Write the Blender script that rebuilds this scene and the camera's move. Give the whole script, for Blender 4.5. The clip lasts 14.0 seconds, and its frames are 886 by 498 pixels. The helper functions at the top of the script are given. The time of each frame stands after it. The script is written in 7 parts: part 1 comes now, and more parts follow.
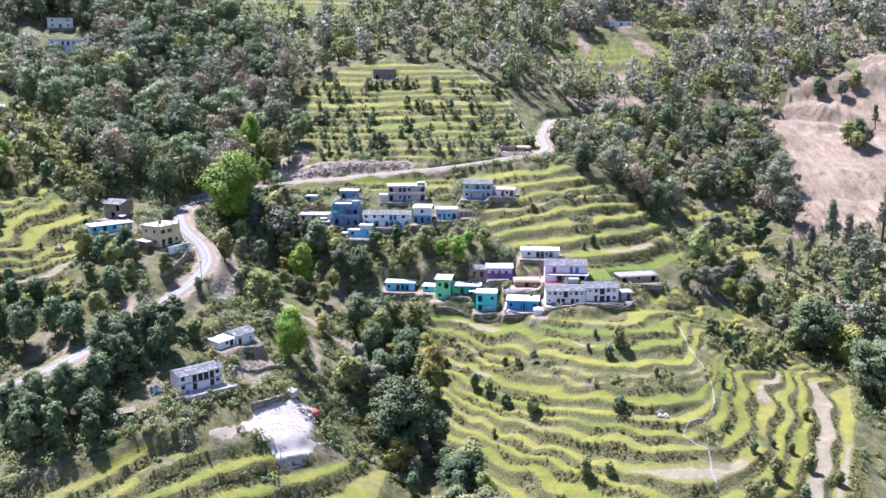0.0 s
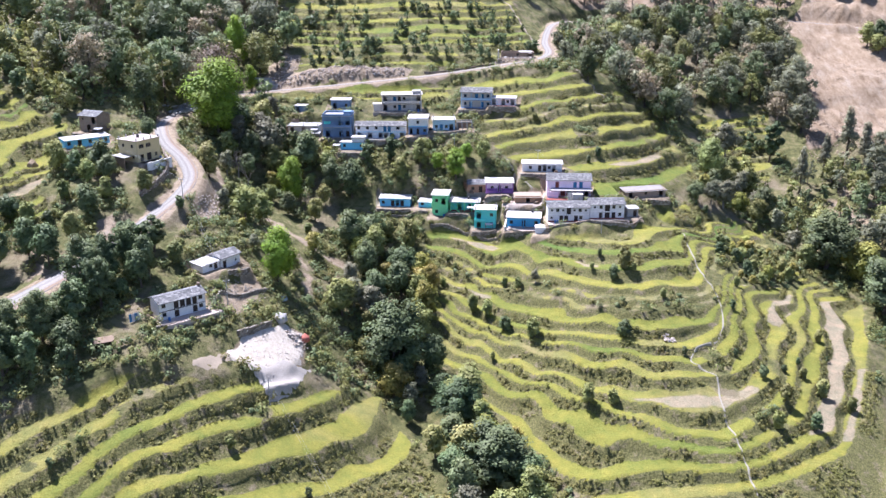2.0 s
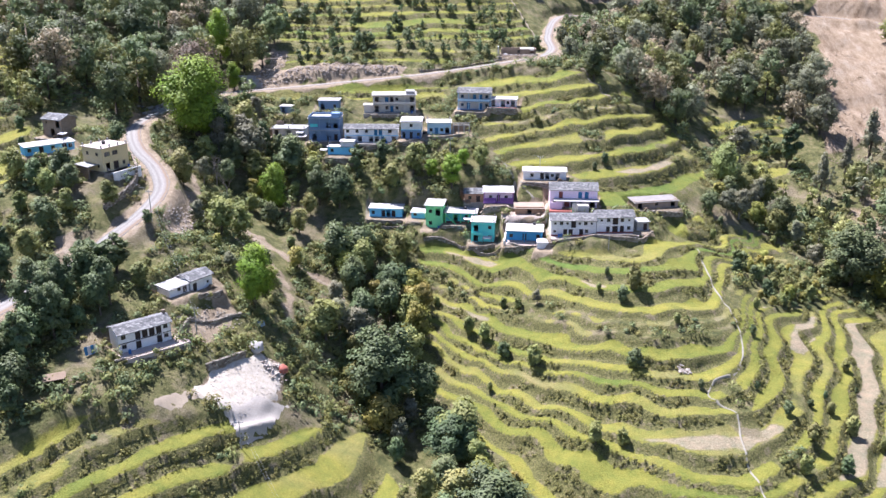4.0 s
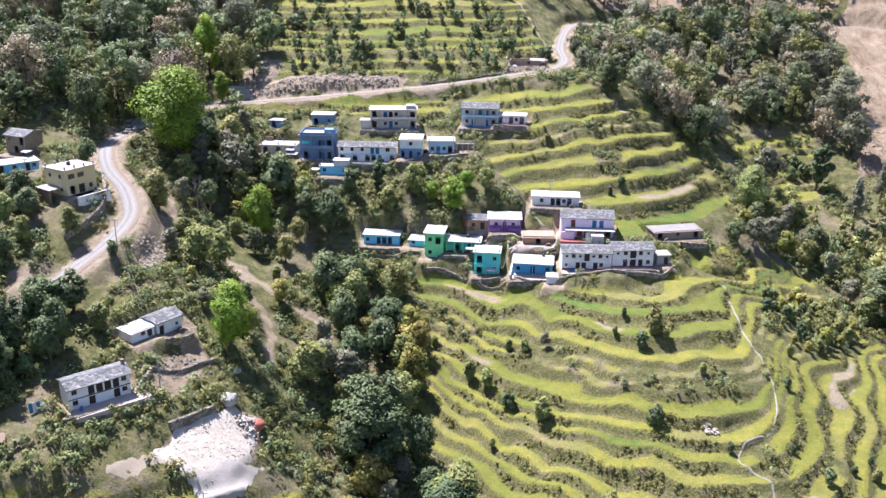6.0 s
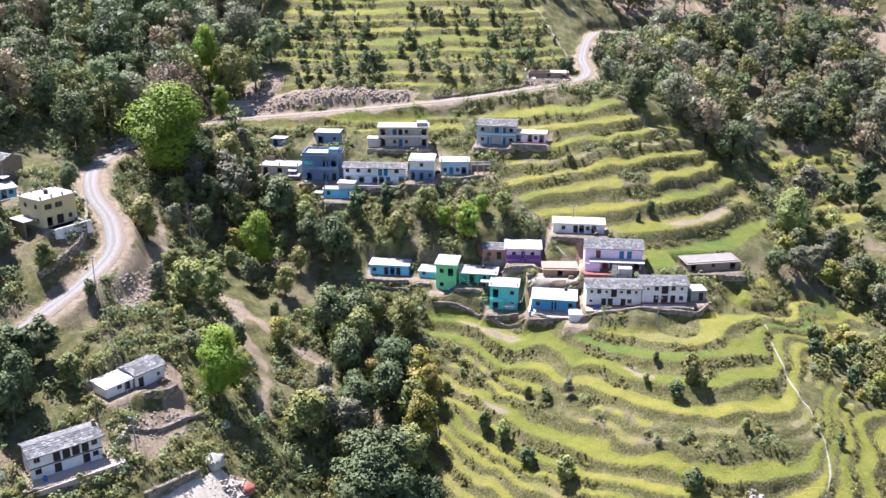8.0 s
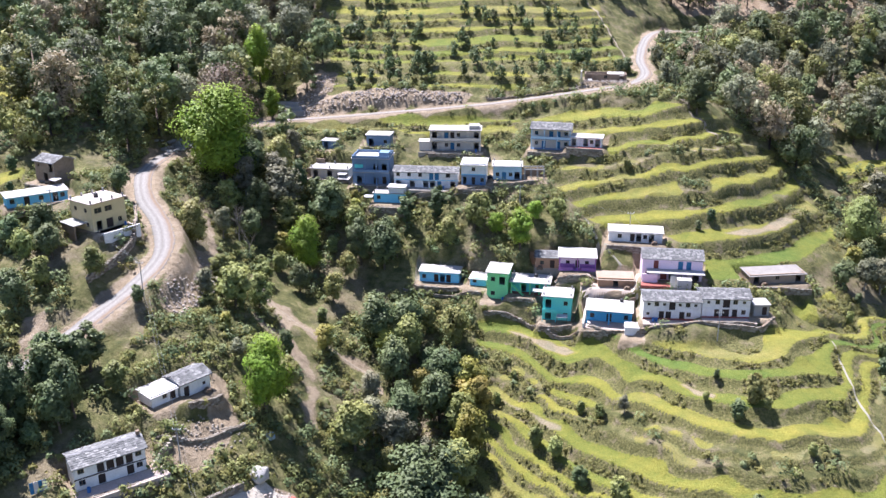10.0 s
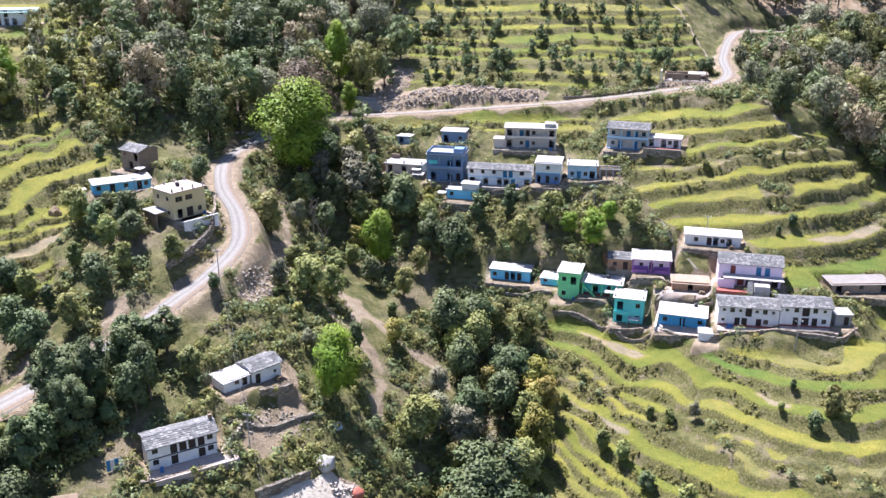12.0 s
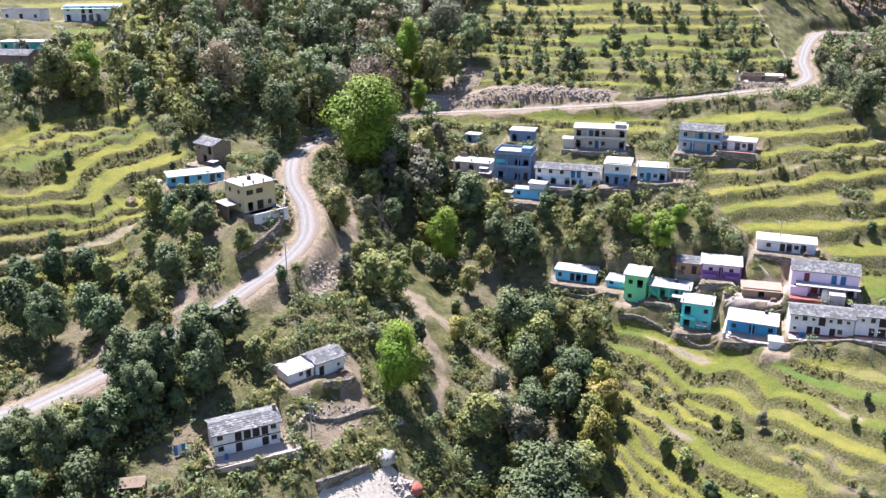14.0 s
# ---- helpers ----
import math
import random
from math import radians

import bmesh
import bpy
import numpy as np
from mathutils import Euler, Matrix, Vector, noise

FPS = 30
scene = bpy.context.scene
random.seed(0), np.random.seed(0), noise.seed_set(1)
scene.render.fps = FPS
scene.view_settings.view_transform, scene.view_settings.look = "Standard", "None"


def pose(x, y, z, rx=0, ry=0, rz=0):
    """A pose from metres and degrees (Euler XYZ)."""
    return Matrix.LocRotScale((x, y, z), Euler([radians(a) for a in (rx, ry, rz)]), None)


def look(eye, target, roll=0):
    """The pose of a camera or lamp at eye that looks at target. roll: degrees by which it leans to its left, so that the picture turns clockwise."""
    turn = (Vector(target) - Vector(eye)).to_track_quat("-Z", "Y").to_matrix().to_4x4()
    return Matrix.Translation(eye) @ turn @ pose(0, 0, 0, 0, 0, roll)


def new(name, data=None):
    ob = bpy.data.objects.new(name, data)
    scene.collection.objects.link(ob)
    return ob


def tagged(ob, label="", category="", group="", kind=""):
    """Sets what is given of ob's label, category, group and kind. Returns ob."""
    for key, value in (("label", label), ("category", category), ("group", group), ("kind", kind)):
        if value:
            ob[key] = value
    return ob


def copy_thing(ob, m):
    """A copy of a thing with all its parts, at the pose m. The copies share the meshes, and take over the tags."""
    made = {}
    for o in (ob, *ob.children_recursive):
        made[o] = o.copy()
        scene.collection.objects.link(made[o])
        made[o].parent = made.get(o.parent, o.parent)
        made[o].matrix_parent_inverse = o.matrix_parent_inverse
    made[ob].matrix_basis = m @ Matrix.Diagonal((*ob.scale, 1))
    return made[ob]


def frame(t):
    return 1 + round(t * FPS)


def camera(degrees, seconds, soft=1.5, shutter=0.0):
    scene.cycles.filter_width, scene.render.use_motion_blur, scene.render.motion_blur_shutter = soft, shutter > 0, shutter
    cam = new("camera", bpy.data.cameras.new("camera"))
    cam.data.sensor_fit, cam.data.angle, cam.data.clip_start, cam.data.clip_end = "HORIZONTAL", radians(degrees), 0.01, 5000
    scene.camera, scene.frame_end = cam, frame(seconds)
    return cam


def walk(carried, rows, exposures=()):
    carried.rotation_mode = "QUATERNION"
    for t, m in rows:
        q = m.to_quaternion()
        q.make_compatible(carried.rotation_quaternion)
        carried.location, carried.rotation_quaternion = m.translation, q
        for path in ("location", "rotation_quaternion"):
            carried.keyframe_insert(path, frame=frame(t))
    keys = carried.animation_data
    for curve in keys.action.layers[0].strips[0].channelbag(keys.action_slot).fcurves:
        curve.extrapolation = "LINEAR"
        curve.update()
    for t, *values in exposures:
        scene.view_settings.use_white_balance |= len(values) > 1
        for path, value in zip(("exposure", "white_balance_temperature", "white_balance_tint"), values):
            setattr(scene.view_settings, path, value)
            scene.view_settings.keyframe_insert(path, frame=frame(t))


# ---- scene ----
cam = camera(53.72, 14.0, soft=1.5)
# seconds, eye, target, lean
PATH = [
    (0.0, (0.00, 0.00, 86.84), (0.00, 97.75, 65.76), -0.08),
    (0.5, (0.20, 2.95, 86.73), (0.19, 100.37, 64.20), -0.10),
    (1.0, (0.44, 6.32, 86.71), (0.44, 102.98, 61.08), -0.14),
    (1.5, (0.69, 10.29, 86.75), (0.68, 106.13, 58.23), -0.17),
    (2.0, (0.92, 14.91, 86.86), (0.93, 109.78, 55.25), -0.20),
    (2.5, (1.19, 20.11, 87.07), (1.22, 114.59, 54.31), -0.22),
    (3.0, (1.61, 25.74, 87.27), (1.64, 120.21, 54.46), -0.21),
    (5.5, (4.38, 55.24, 87.58), (3.91, 149.78, 54.98), 0.45),
    (6.0, (4.71, 61.59, 87.83), (3.80, 156.12, 55.24), 0.48),
    (6.5, (5.12, 67.78, 88.07), (3.74, 162.31, 55.45), 0.51),
    (7.0, (5.51, 73.25, 88.27), (3.68, 167.85, 55.89), 0.42),
    (8.3, (5.25, 84.91, 89.12), (2.03, 179.41, 56.56), 0.10),
    (9.5, (4.64, 88.75, 89.68), (-1.61, 182.99, 56.83), -0.19),
    (10.0, (4.61, 88.81, 89.65), (-3.83, 182.88, 56.78), -0.16),
    (10.5, (4.66, 88.87, 89.57), (-5.80, 182.71, 56.64), -0.11),
    (11.0, (4.69, 88.90, 89.48), (-7.87, 182.46, 56.50), -0.07),
    (11.5, (4.74, 88.91, 89.39), (-9.89, 182.16, 56.37), -0.07),
    (12.0, (4.81, 88.93, 89.31), (-11.80, 181.83, 56.25), -0.06),
    (12.5, (4.88, 88.95, 89.24), (-13.57, 181.51, 56.18), -0.04),
    (13.0, (4.92, 88.95, 89.19), (-15.47, 181.09, 56.11), -0.04),
    (13.5, (4.96, 88.92, 89.14), (-17.26, 180.63, 56.03), -0.06),
    (14.0, (5.00, 88.93, 89.10), (-18.96, 180.18, 55.96), -0.07),
]
walk(cam, [(t, look(eye, target, lean)) for t, eye, target, lean in PATH], [(0.0, 1.56, 5250, 24), (3.0, 1.45, 5620, 22), (14.0, 1.45, 5740, 20)])

# ---- light: high sun ahead of the camera and to its left, clear sky ----
SUN_AZIMUTH, SUN_HEIGHT = radians(-42), radians(62)
sky_world = bpy.data.worlds.new("sky")
scene.world = sky_world
sky_world.use_nodes = True
sky_nodes = sky_world.node_tree.nodes
sky_tex = sky_nodes.new("ShaderNodeTexSky")
sky_tex.sky_type, sky_tex.sun_disc = "NISHITA", False
sky_tex.sun_elevation, sky_tex.sun_rotation = SUN_HEIGHT, SUN_AZIMUTH
sky_tex.altitude, sky_tex.dust_density = 1500, 1.5
sky_world.node_tree.links.new(sky_tex.outputs[0], sky_nodes["Background"].inputs[0])
sky_nodes["Background"].inputs[1].default_value = 0.07
sun_way = Vector((math.sin(SUN_AZIMUTH) * math.cos(SUN_HEIGHT), math.cos(SUN_AZIMUTH) * math.cos(SUN_HEIGHT), math.sin(SUN_HEIGHT)))
sun = new("sun", bpy.data.lights.new("sun", "SUN"))
sun.data.energy, sun.data.angle, sun.data.color = 5.0, radians(0.6), (1.0, 0.95, 0.87)
sun.matrix_world = look(sun_way * 900, (0, 0, 0))


# ---- materials ----
def node_mat(name, rough=0.85):
    m = bpy.data.materials.new(name)
    m.use_nodes = True
    bsdf = m.node_tree.nodes["Principled BSDF"]
    bsdf.inputs["Roughness"].default_value = rough
    bsdf.inputs["Specular IOR Level"].default_value = 0.25
    return m, m.node_tree.nodes, m.node_tree.links, bsdf


def noise_node(nodes, links, scale, detail=6.0, rough=0.6, coords=None):
    n = nodes.new("ShaderNodeTexNoise")
    n.inputs["Scale"].default_value, n.inputs["Detail"].default_value, n.inputs["Roughness"].default_value = scale, detail, rough
    if coords is None:
        coords = nodes.new("ShaderNodeTexCoord").outputs["Object"]
    links.new(coords, n.inputs["Vector"])
    return n


def ramp_node(nodes, links, fac, stops):
    r = nodes.new("ShaderNodeValToRGB")
    els = r.color_ramp.elements
    while len(els) < len(stops):
        els.new(0.5)
    for e, (p, c) in zip(els, stops):
        e.position, e.color = p, (*c, 1) if len(c) == 3 else c
    links.new(fac, r.inputs["Fac"])
    return r


def mix_node(nodes, links, fac, a, b, mode="MIX"):
    m = nodes.new("ShaderNodeMix")
    m.data_type, m.blend_type = "RGBA", mode
    for sock, v in ((m.inputs[0], fac), (m.inputs[6], a), (m.inputs[7], b)):
        if isinstance(v, (int, float)):
            sock.default_value = v
        elif isinstance(v, tuple):
            sock.default_value = (*v, 1)
        else:
            links.new(v, sock)
    return m.outputs[2]


def math_node(nodes, links, op, a, b=0.0, clamp=False):
    m = nodes.new("ShaderNodeMath")
    m.operation, m.use_clamp = op, clamp
    for sock, v in ((m.inputs[0], a), (m.inputs[1], b)):
        if isinstance(v, (int, float)):
            sock.default_value = v
        else:
            links.new(v, sock)
    return m.outputs[0]


def bump_node(nodes, links, bsdf, height, strength, distance):
    b = nodes.new("ShaderNodeBump")
    b.inputs["Strength"].default_value, b.inputs["Distance"].default_value = strength, distance
    links.new(height, b.inputs["Height"])
    links.new(b.outputs[0], bsdf.inputs["Normal"])


def worn(name, base, stain, rough=0.85, grain=6.0, patch=0.5, amount=0.5, vary=0.0, relief=0.03, metal=0.0):
    """A painted, plastered, stone or timber surface: fine grain, broad stains, small relief."""
    m, nodes, links, bsdf = node_mat(name, rough)
    fine, broad = noise_node(nodes, links, grain, 5), noise_node(nodes, links, patch, 6, 0.7)
    fac = ramp_node(nodes, links, broad.outputs[0], [(0.5 - 0.2, (0, 0, 0)), (0.5 + 0.28, (amount, amount, amount))])
    col = mix_node(nodes, links, fac.outputs[0], base, stain)
    tone = ramp_node(nodes, links, fine.outputs[0], [(0.25, (0.82, 0.82, 0.82)), (0.75, (1.1, 1.1, 1.1))])
    col = mix_node(nodes, links, 1.0, col, tone.outputs[0], "MULTIPLY")
    if vary:
        info = nodes.new("ShaderNodeObjectInfo")
        hsv = nodes.new("ShaderNodeHueSaturation")
        links.new(col, hsv.inputs["Color"])
        links.new(math_node(nodes, links, "ADD", math_node(nodes, links, "MULTIPLY", info.outputs["Random"], vary), 1 - vary / 2), hsv.inputs["Value"])
        col = hsv.outputs[0]
    links.new(col, bsdf.inputs["Base Color"])
    bsdf.inputs["Metallic"].default_value = metal
    bump_node(nodes, links, bsdf, fine.outputs[0], 0.6, relief)
    return m


def leaf_mat(name, dark, light, vary_hue=0.05, vary_value=0.5):
    """Leaves: each clump its own shade, each plant its own hue, thin enough to let some light through."""
    m, nodes, links, bsdf = node_mat(name, 0.6)
    geo, info = nodes.new("ShaderNodeNewGeometry"), nodes.new("ShaderNodeObjectInfo")
    broad = noise_node(nodes, links, 0.22, 3)
    fac = math_node(nodes, links, "ADD", math_node(nodes, links, "MULTIPLY", geo.outputs["Random Per Island"], 0.3), math_node(nodes, links, "MULTIPLY", broad.outputs[0], 0.75))
    col = ramp_node(nodes, links, fac, [(0.1, dark), (0.95, light)])
    hsv = nodes.new("ShaderNodeHueSaturation")
    links.new(col.outputs[0], hsv.inputs["Color"])
    drift = noise_node(nodes, links, 0.13, 2)
    hue = math_node(nodes, links, "ADD", math_node(nodes, links, "MULTIPLY", info.outputs["Random"], vary_hue), math_node(nodes, links, "MULTIPLY", drift.outputs[0], 0.09))
    links.new(math_node(nodes, links, "ADD", hue, 0.5 - vary_hue / 2 - 0.045), hsv.inputs["Hue"])
    turn = math_node(nodes, links, "FRACT", math_node(nodes, links, "MULTIPLY", info.outputs["Random"], 7.31))
    value = math_node(nodes, links, "ADD", math_node(nodes, links, "MULTIPLY", turn, vary_value), 1 - vary_value / 2)
    tint = nodes.new("ShaderNodeAttribute")
    tint.attribute_name = "tint"
    links.new(math_node(nodes, links, "ADD", value, tint.outputs["Fac"]), hsv.inputs["Value"])
    links.new(hsv.outputs[0], bsdf.inputs["Base Color"])
    thin = nodes.new("ShaderNodeBsdfTranslucent")
    links.new(hsv.outputs[0], thin.inputs["Color"])
    mixer = nodes.new("ShaderNodeMixShader")
    mixer.inputs[0].default_value = 0.22
    links.new(bsdf.outputs[0], mixer.inputs[1])
    links.new(thin.outputs[0], mixer.inputs[2])
    links.new(mixer.outputs[0], nodes["Material Output"].inputs["Surface"])
    return m


def glass_mat():
    m, nodes, links, bsdf = node_mat("window_glass", 0.08)
    bsdf.inputs["Base Color"].default_value = (0.02, 0.025, 0.03, 1)
    bsdf.inputs["Specular IOR Level"].default_value = 0.5
    return m


def land_mat():
    """The hillside: wild grass and scrub, crops on the terraces, weedy stone risers, bare and slipped earth."""
    m, nodes, links, bsdf = node_mat("hillside", 0.95)
    cover = nodes.new("ShaderNodeAttribute")
    cover.attribute_name = "cover"
    kinds = nodes.new("ShaderNodeSeparateColor")
    links.new(cover.outputs["Color"], kinds.inputs[0])
    tone = nodes.new("ShaderNodeAttribute")
    tone.attribute_name = "tone"
    coarse, mid = noise_node(nodes, links, 0.06, 5, 0.65), noise_node(nodes, links, 0.35, 6, 0.7)
    fine = noise_node(nodes, links, 2.2, 5, 0.7)
    wild = ramp_node(nodes, links, mid.outputs[0], [(0.3, (0.05, 0.06, 0.02)), (0.48, (0.125, 0.125, 0.042)), (0.62, (0.22, 0.195, 0.085)), (0.75, (0.34, 0.28, 0.17))])
    dead = ramp_node(nodes, links, fine.outputs[0], [(0.3, (0.16, 0.12, 0.07)), (0.55, (0.30, 0.24, 0.16)), (0.75, (0.40, 0.33, 0.26))])
    parched = ramp_node(nodes, links, coarse.outputs[0], [(0.51, (0, 0, 0)), (0.63, (0.75, 0.75, 0.75))])
    grass_col = mix_node(nodes, links, parched.outputs[0], wild.outputs[0], dead.outputs[0])
    riser = ramp_node(nodes, links, fine.outputs[0], [(0.3, (0.052, 0.058, 0.02)), (0.46, (0.13, 0.128, 0.042)), (0.58, (0.205, 0.188, 0.068)), (0.72, (0.28, 0.24, 0.13))])
    riser_col = mix_node(nodes, links, ramp_node(nodes, links, mid.outputs[0], [(0.53, (0, 0, 0)), (0.65, (0.7, 0.7, 0.7))]).outputs[0], riser.outputs[0], dead.outputs[0])
    crop = ramp_node(nodes, links, tone.outputs["Fac"], [(0.0, (0.125, 0.185, 0.036)), (0.25, (0.195, 0.21, 0.04)), (0.45, (0.275, 0.262, 0.052)), (0.66, (0.25, 0.228, 0.09)), (0.86, (0.34, 0.28, 0.195))])
    ripe = ramp_node(nodes, links, mid.outputs[0], [(0.3, (0.72, 0.82, 0.76)), (0.7, (1.24, 1.14, 1.08))])
    crop_col = mix_node(nodes, links, 1.0, crop.outputs[0], ripe.outputs[0], "MULTIPLY")
    crumb = ramp_node(nodes, links, fine.outputs[0], [(0.3, (0.78, 0.8, 0.75)), (0.7, (1.15, 1.13, 1.15))])
    crop_col = mix_node(nodes, links, 1.0, crop_col, crumb.outputs[0], "MULTIPLY")
    bare = ramp_node(nodes, links, mid.outputs[0], [(0.3, (0.22, 0.17, 0.11)), (0.55, (0.36, 0.28, 0.19)), (0.75, (0.46, 0.39, 0.31))])
    run = nodes.new("ShaderNodeMapping")
    run.inputs["Scale"].default_value = (1.0, 0.28, 0.6)
    links.new(nodes.new("ShaderNodeTexCoord").outputs["Object"], run.inputs["Vector"])
    streak = noise_node(nodes, links, 0.3, 8, 0.75, run.outputs[0])
    slip = ramp_node(nodes, links, streak.outputs[0], [(0.3, (0.15, 0.095, 0.052)), (0.43, (0.27, 0.195, 0.125)), (0.55, (0.35, 0.265, 0.18)), (0.7, (0.42, 0.345, 0.265))])

    def edge(value):
        shaken = math_node(nodes, links, "ADD", value, math_node(nodes, links, "MULTIPLY", math_node(nodes, links, "SUBTRACT", fine.outputs[0], 0.5), 0.7))
        return ramp_node(nodes, links, shaken, [(0.38, (0, 0, 0)), (0.62, (1, 1, 1))]).outputs[0]

    col = mix_node(nodes, links, edge(kinds.outputs[1]), grass_col, riser_col)
    col = mix_node(nodes, links, edge(kinds.outputs[0]), col, crop_col)
    col = mix_node(nodes, links, edge(kinds.outputs[2]), col, bare.outputs[0])
    slide = nodes.new("ShaderNodeAttribute")
    slide.attribute_name = "slide"
    col = mix_node(nodes, links, edge(slide.outputs["Fac"]), col, slip.outputs[0])
    specks = noise_node(nodes, links, 7.0, 3, 0.7)
    grain = ramp_node(nodes, links, specks.outputs[0], [(0.3, (0.66, 0.66, 0.66)), (0.7, (0.98, 0.98, 0.98))])
    col = mix_node(nodes, links, 1.0, col, grain.outputs[0], "MULTIPLY")
    links.new(col, bsdf.inputs["Base Color"])
    both = math_node(nodes, links, "ADD", fine.outputs[0], mid.outputs[0])
    bump_node(nodes, links, bsdf, both, 1.0, 0.5)
    return m


def road_mat():
    """Unsealed road: pale wheel tracks, ochre crown and shoulders, loose stones."""
    m, nodes, links, bsdf = node_mat("road_dirt", 0.95)
    uv = nodes.new("ShaderNodeUVMap")
    cut = nodes.new("ShaderNodeSeparateXYZ")
    links.new(uv.outputs[0], cut.inputs[0])
    mid, fine = noise_node(nodes, links, 0.4, 6, 0.7), noise_node(nodes, links, 3.0, 5, 0.7)
    across = math_node(nodes, links, "ADD", cut.outputs[0], math_node(nodes, links, "MULTIPLY", math_node(nodes, links, "SUBTRACT", mid.outputs[0], 0.5), 0.16))
    col = ramp_node(nodes, links, across, [(0.0, (0.2, 0.19, 0.13)), (0.14, (0.31, 0.285, 0.255)), (0.3, (0.42, 0.395, 0.365)), (0.42, (0.31, 0.285, 0.25)), (0.54, (0.43, 0.40, 0.37)), (0.68, (0.37, 0.33, 0.29)), (0.8, (0.34, 0.235, 0.155)), (0.9, (0.36, 0.32, 0.28)), (1.0, (0.24, 0.21, 0.16))])
    crumb = ramp_node(nodes, links, fine.outputs[0], [(0.3, (0.44, 0.44, 0.44)), (0.7, (0.76, 0.76, 0.76))])
    links.new(mix_node(nodes, links, 1.0, col.outputs[0], crumb.outputs[0], "MULTIPLY"), bsdf.inputs["Base Color"])
    bump_node(nodes, links, bsdf, fine.outputs[0], 0.7, 0.08)
    return m


LAND_MAT, ROAD_MAT, GLASS = land_mat(), road_mat(), glass_mat()
WHITE_WALL = worn("whitewash", (0.84, 0.83, 0.82), (0.45, 0.41, 0.37), patch=0.6, amount=0.6)
WHITE_ROOF = worn("white_concrete_roof", (0.46, 0.435, 0.415), (0.3, 0.275, 0.25), patch=0.35, amount=0.5)
GREY_CONCRETE = worn("grey_concrete", (0.36, 0.35, 0.335), (0.2, 0.19, 0.175), patch=0.4)
STONE_WALL = worn("field_stone", (0.30, 0.225, 0.165), (0.15, 0.11, 0.08), grain=3.0, patch=0.8, amount=0.8, relief=0.12)
DRY_STONE = worn("dry_stone", (0.33, 0.29, 0.24), (0.16, 0.14, 0.11), grain=3.5, patch=0.9, amount=0.7, vary=0.5, relief=0.1)
MUD_WALL = worn("mud_plaster", (0.40, 0.24, 0.15), (0.25, 0.16, 0.10), patch=0.7, amount=0.6)
SLATE = worn("roof_slate", (0.28, 0.27, 0.27), (0.15, 0.145, 0.145), grain=2.2, patch=0.7, amount=0.75, vary=0.4, relief=0.06)
BLUE_WALL = worn("bright_blue_paint", (0.09, 0.40, 0.68), (0.15, 0.32, 0.48), patch=0.5, amount=0.35)
SKY_WALL = worn("sky_blue_paint", (0.2, 0.6, 0.86), (0.3, 0.48, 0.56), patch=0.5, amount=0.3)
DUSK_WALL = worn("slate_blue_paint", (0.19, 0.28, 0.42), (0.14, 0.20, 0.29), patch=0.5, amount=0.4)
TEAL_WALL = worn("turquoise_paint", (0.16, 0.70, 0.64), (0.2, 0.5, 0.46), patch=0.5, amount=0.35)
GREEN_WALL = worn("bright_green_paint", (0.28, 0.80, 0.36), (0.24, 0.6, 0.28), patch=0.5, amount=0.35)
PALE_BLUE = worn("pale_blue_paint", (0.42, 0.58, 0.70), (0.36, 0.46, 0.52), patch=0.5, amount=0.35)
PINK_WALL = worn("pale_pink_paint", (0.86, 0.68, 0.80), (0.6, 0.46, 0.53), patch=0.5, amount=0.35)
PURPLE_WALL = worn("purple_paint", (0.38, 0.17, 0.42), (0.25, 0.12, 0.28), patch=0.5, amount=0.35)
YELLOW_WALL = worn("cream_yellow_paint", (0.66, 0.54, 0.30), (0.45, 0.36, 0.22), patch=0.5, amount=0.4)
CREAM_WALL = worn("cream_paint", (0.62, 0.56, 0.48), (0.42, 0.37, 0.31), patch=0.5, amount=0.4)
RED_OXIDE = worn("red_oxide", (0.33, 0.10, 0.08), (0.22, 0.09, 0.07), patch=0.7)
PAVING = worn("pale_paving", (0.52, 0.42, 0.37), (0.36, 0.29, 0.24), grain=2.5, patch=0.4, amount=0.6)
WHITE_GRAVEL = worn("crushed_white_stone", (0.58, 0.52, 0.44), (0.34, 0.28, 0.2), grain=3.0, patch=0.9, amount=0.9, relief=0.2)
GREY_GRAVEL = worn("grey_sand", (0.40, 0.36, 0.315), (0.29, 0.255, 0.215), grain=3.0, patch=0.3, amount=0.5, relief=0.1)
DOOR_BLUE = worn("door_blue", (0.05, 0.19, 0.36), (0.05, 0.12, 0.2), patch=1.0)
DOOR_DARK = worn("door_dark_timber", (0.055, 0.04, 0.035), (0.03, 0.025, 0.02), patch=1.0)
DOOR_RED = worn("door_maroon", (0.25, 0.07, 0.06), (0.14, 0.05, 0.04), patch=1.0)
TIMBER = worn("weathered_timber", (0.22, 0.16, 0.11), (0.12, 0.09, 0.07), grain=4.0, patch=1.2)
PALE_BOARD = worn("pale_board", (0.62, 0.60, 0.58), (0.4, 0.38, 0.36), patch=0.8)
BARK = worn("bark", (0.13, 0.10, 0.075), (0.07, 0.055, 0.045), grain=5.0, patch=1.5, amount=0.8)
PALE_BARK = worn("pale_bark", (0.27, 0.24, 0.20), (0.16, 0.14, 0.12), grain=5.0, patch=1.5, amount=0.8)
WIRE = worn("galvanised_wire", (0.32, 0.32, 0.33), (0.24, 0.24, 0.24), rough=0.5)
BLACK_PLASTIC = worn("black_water_tank", (0.03, 0.03, 0.035), (0.06, 0.06, 0.06), rough=0.5)
RUST_RED = worn("rust_red_sheet", (0.42, 0.13, 0.09), (0.26, 0.12, 0.09), rough=0.7, patch=0.9)
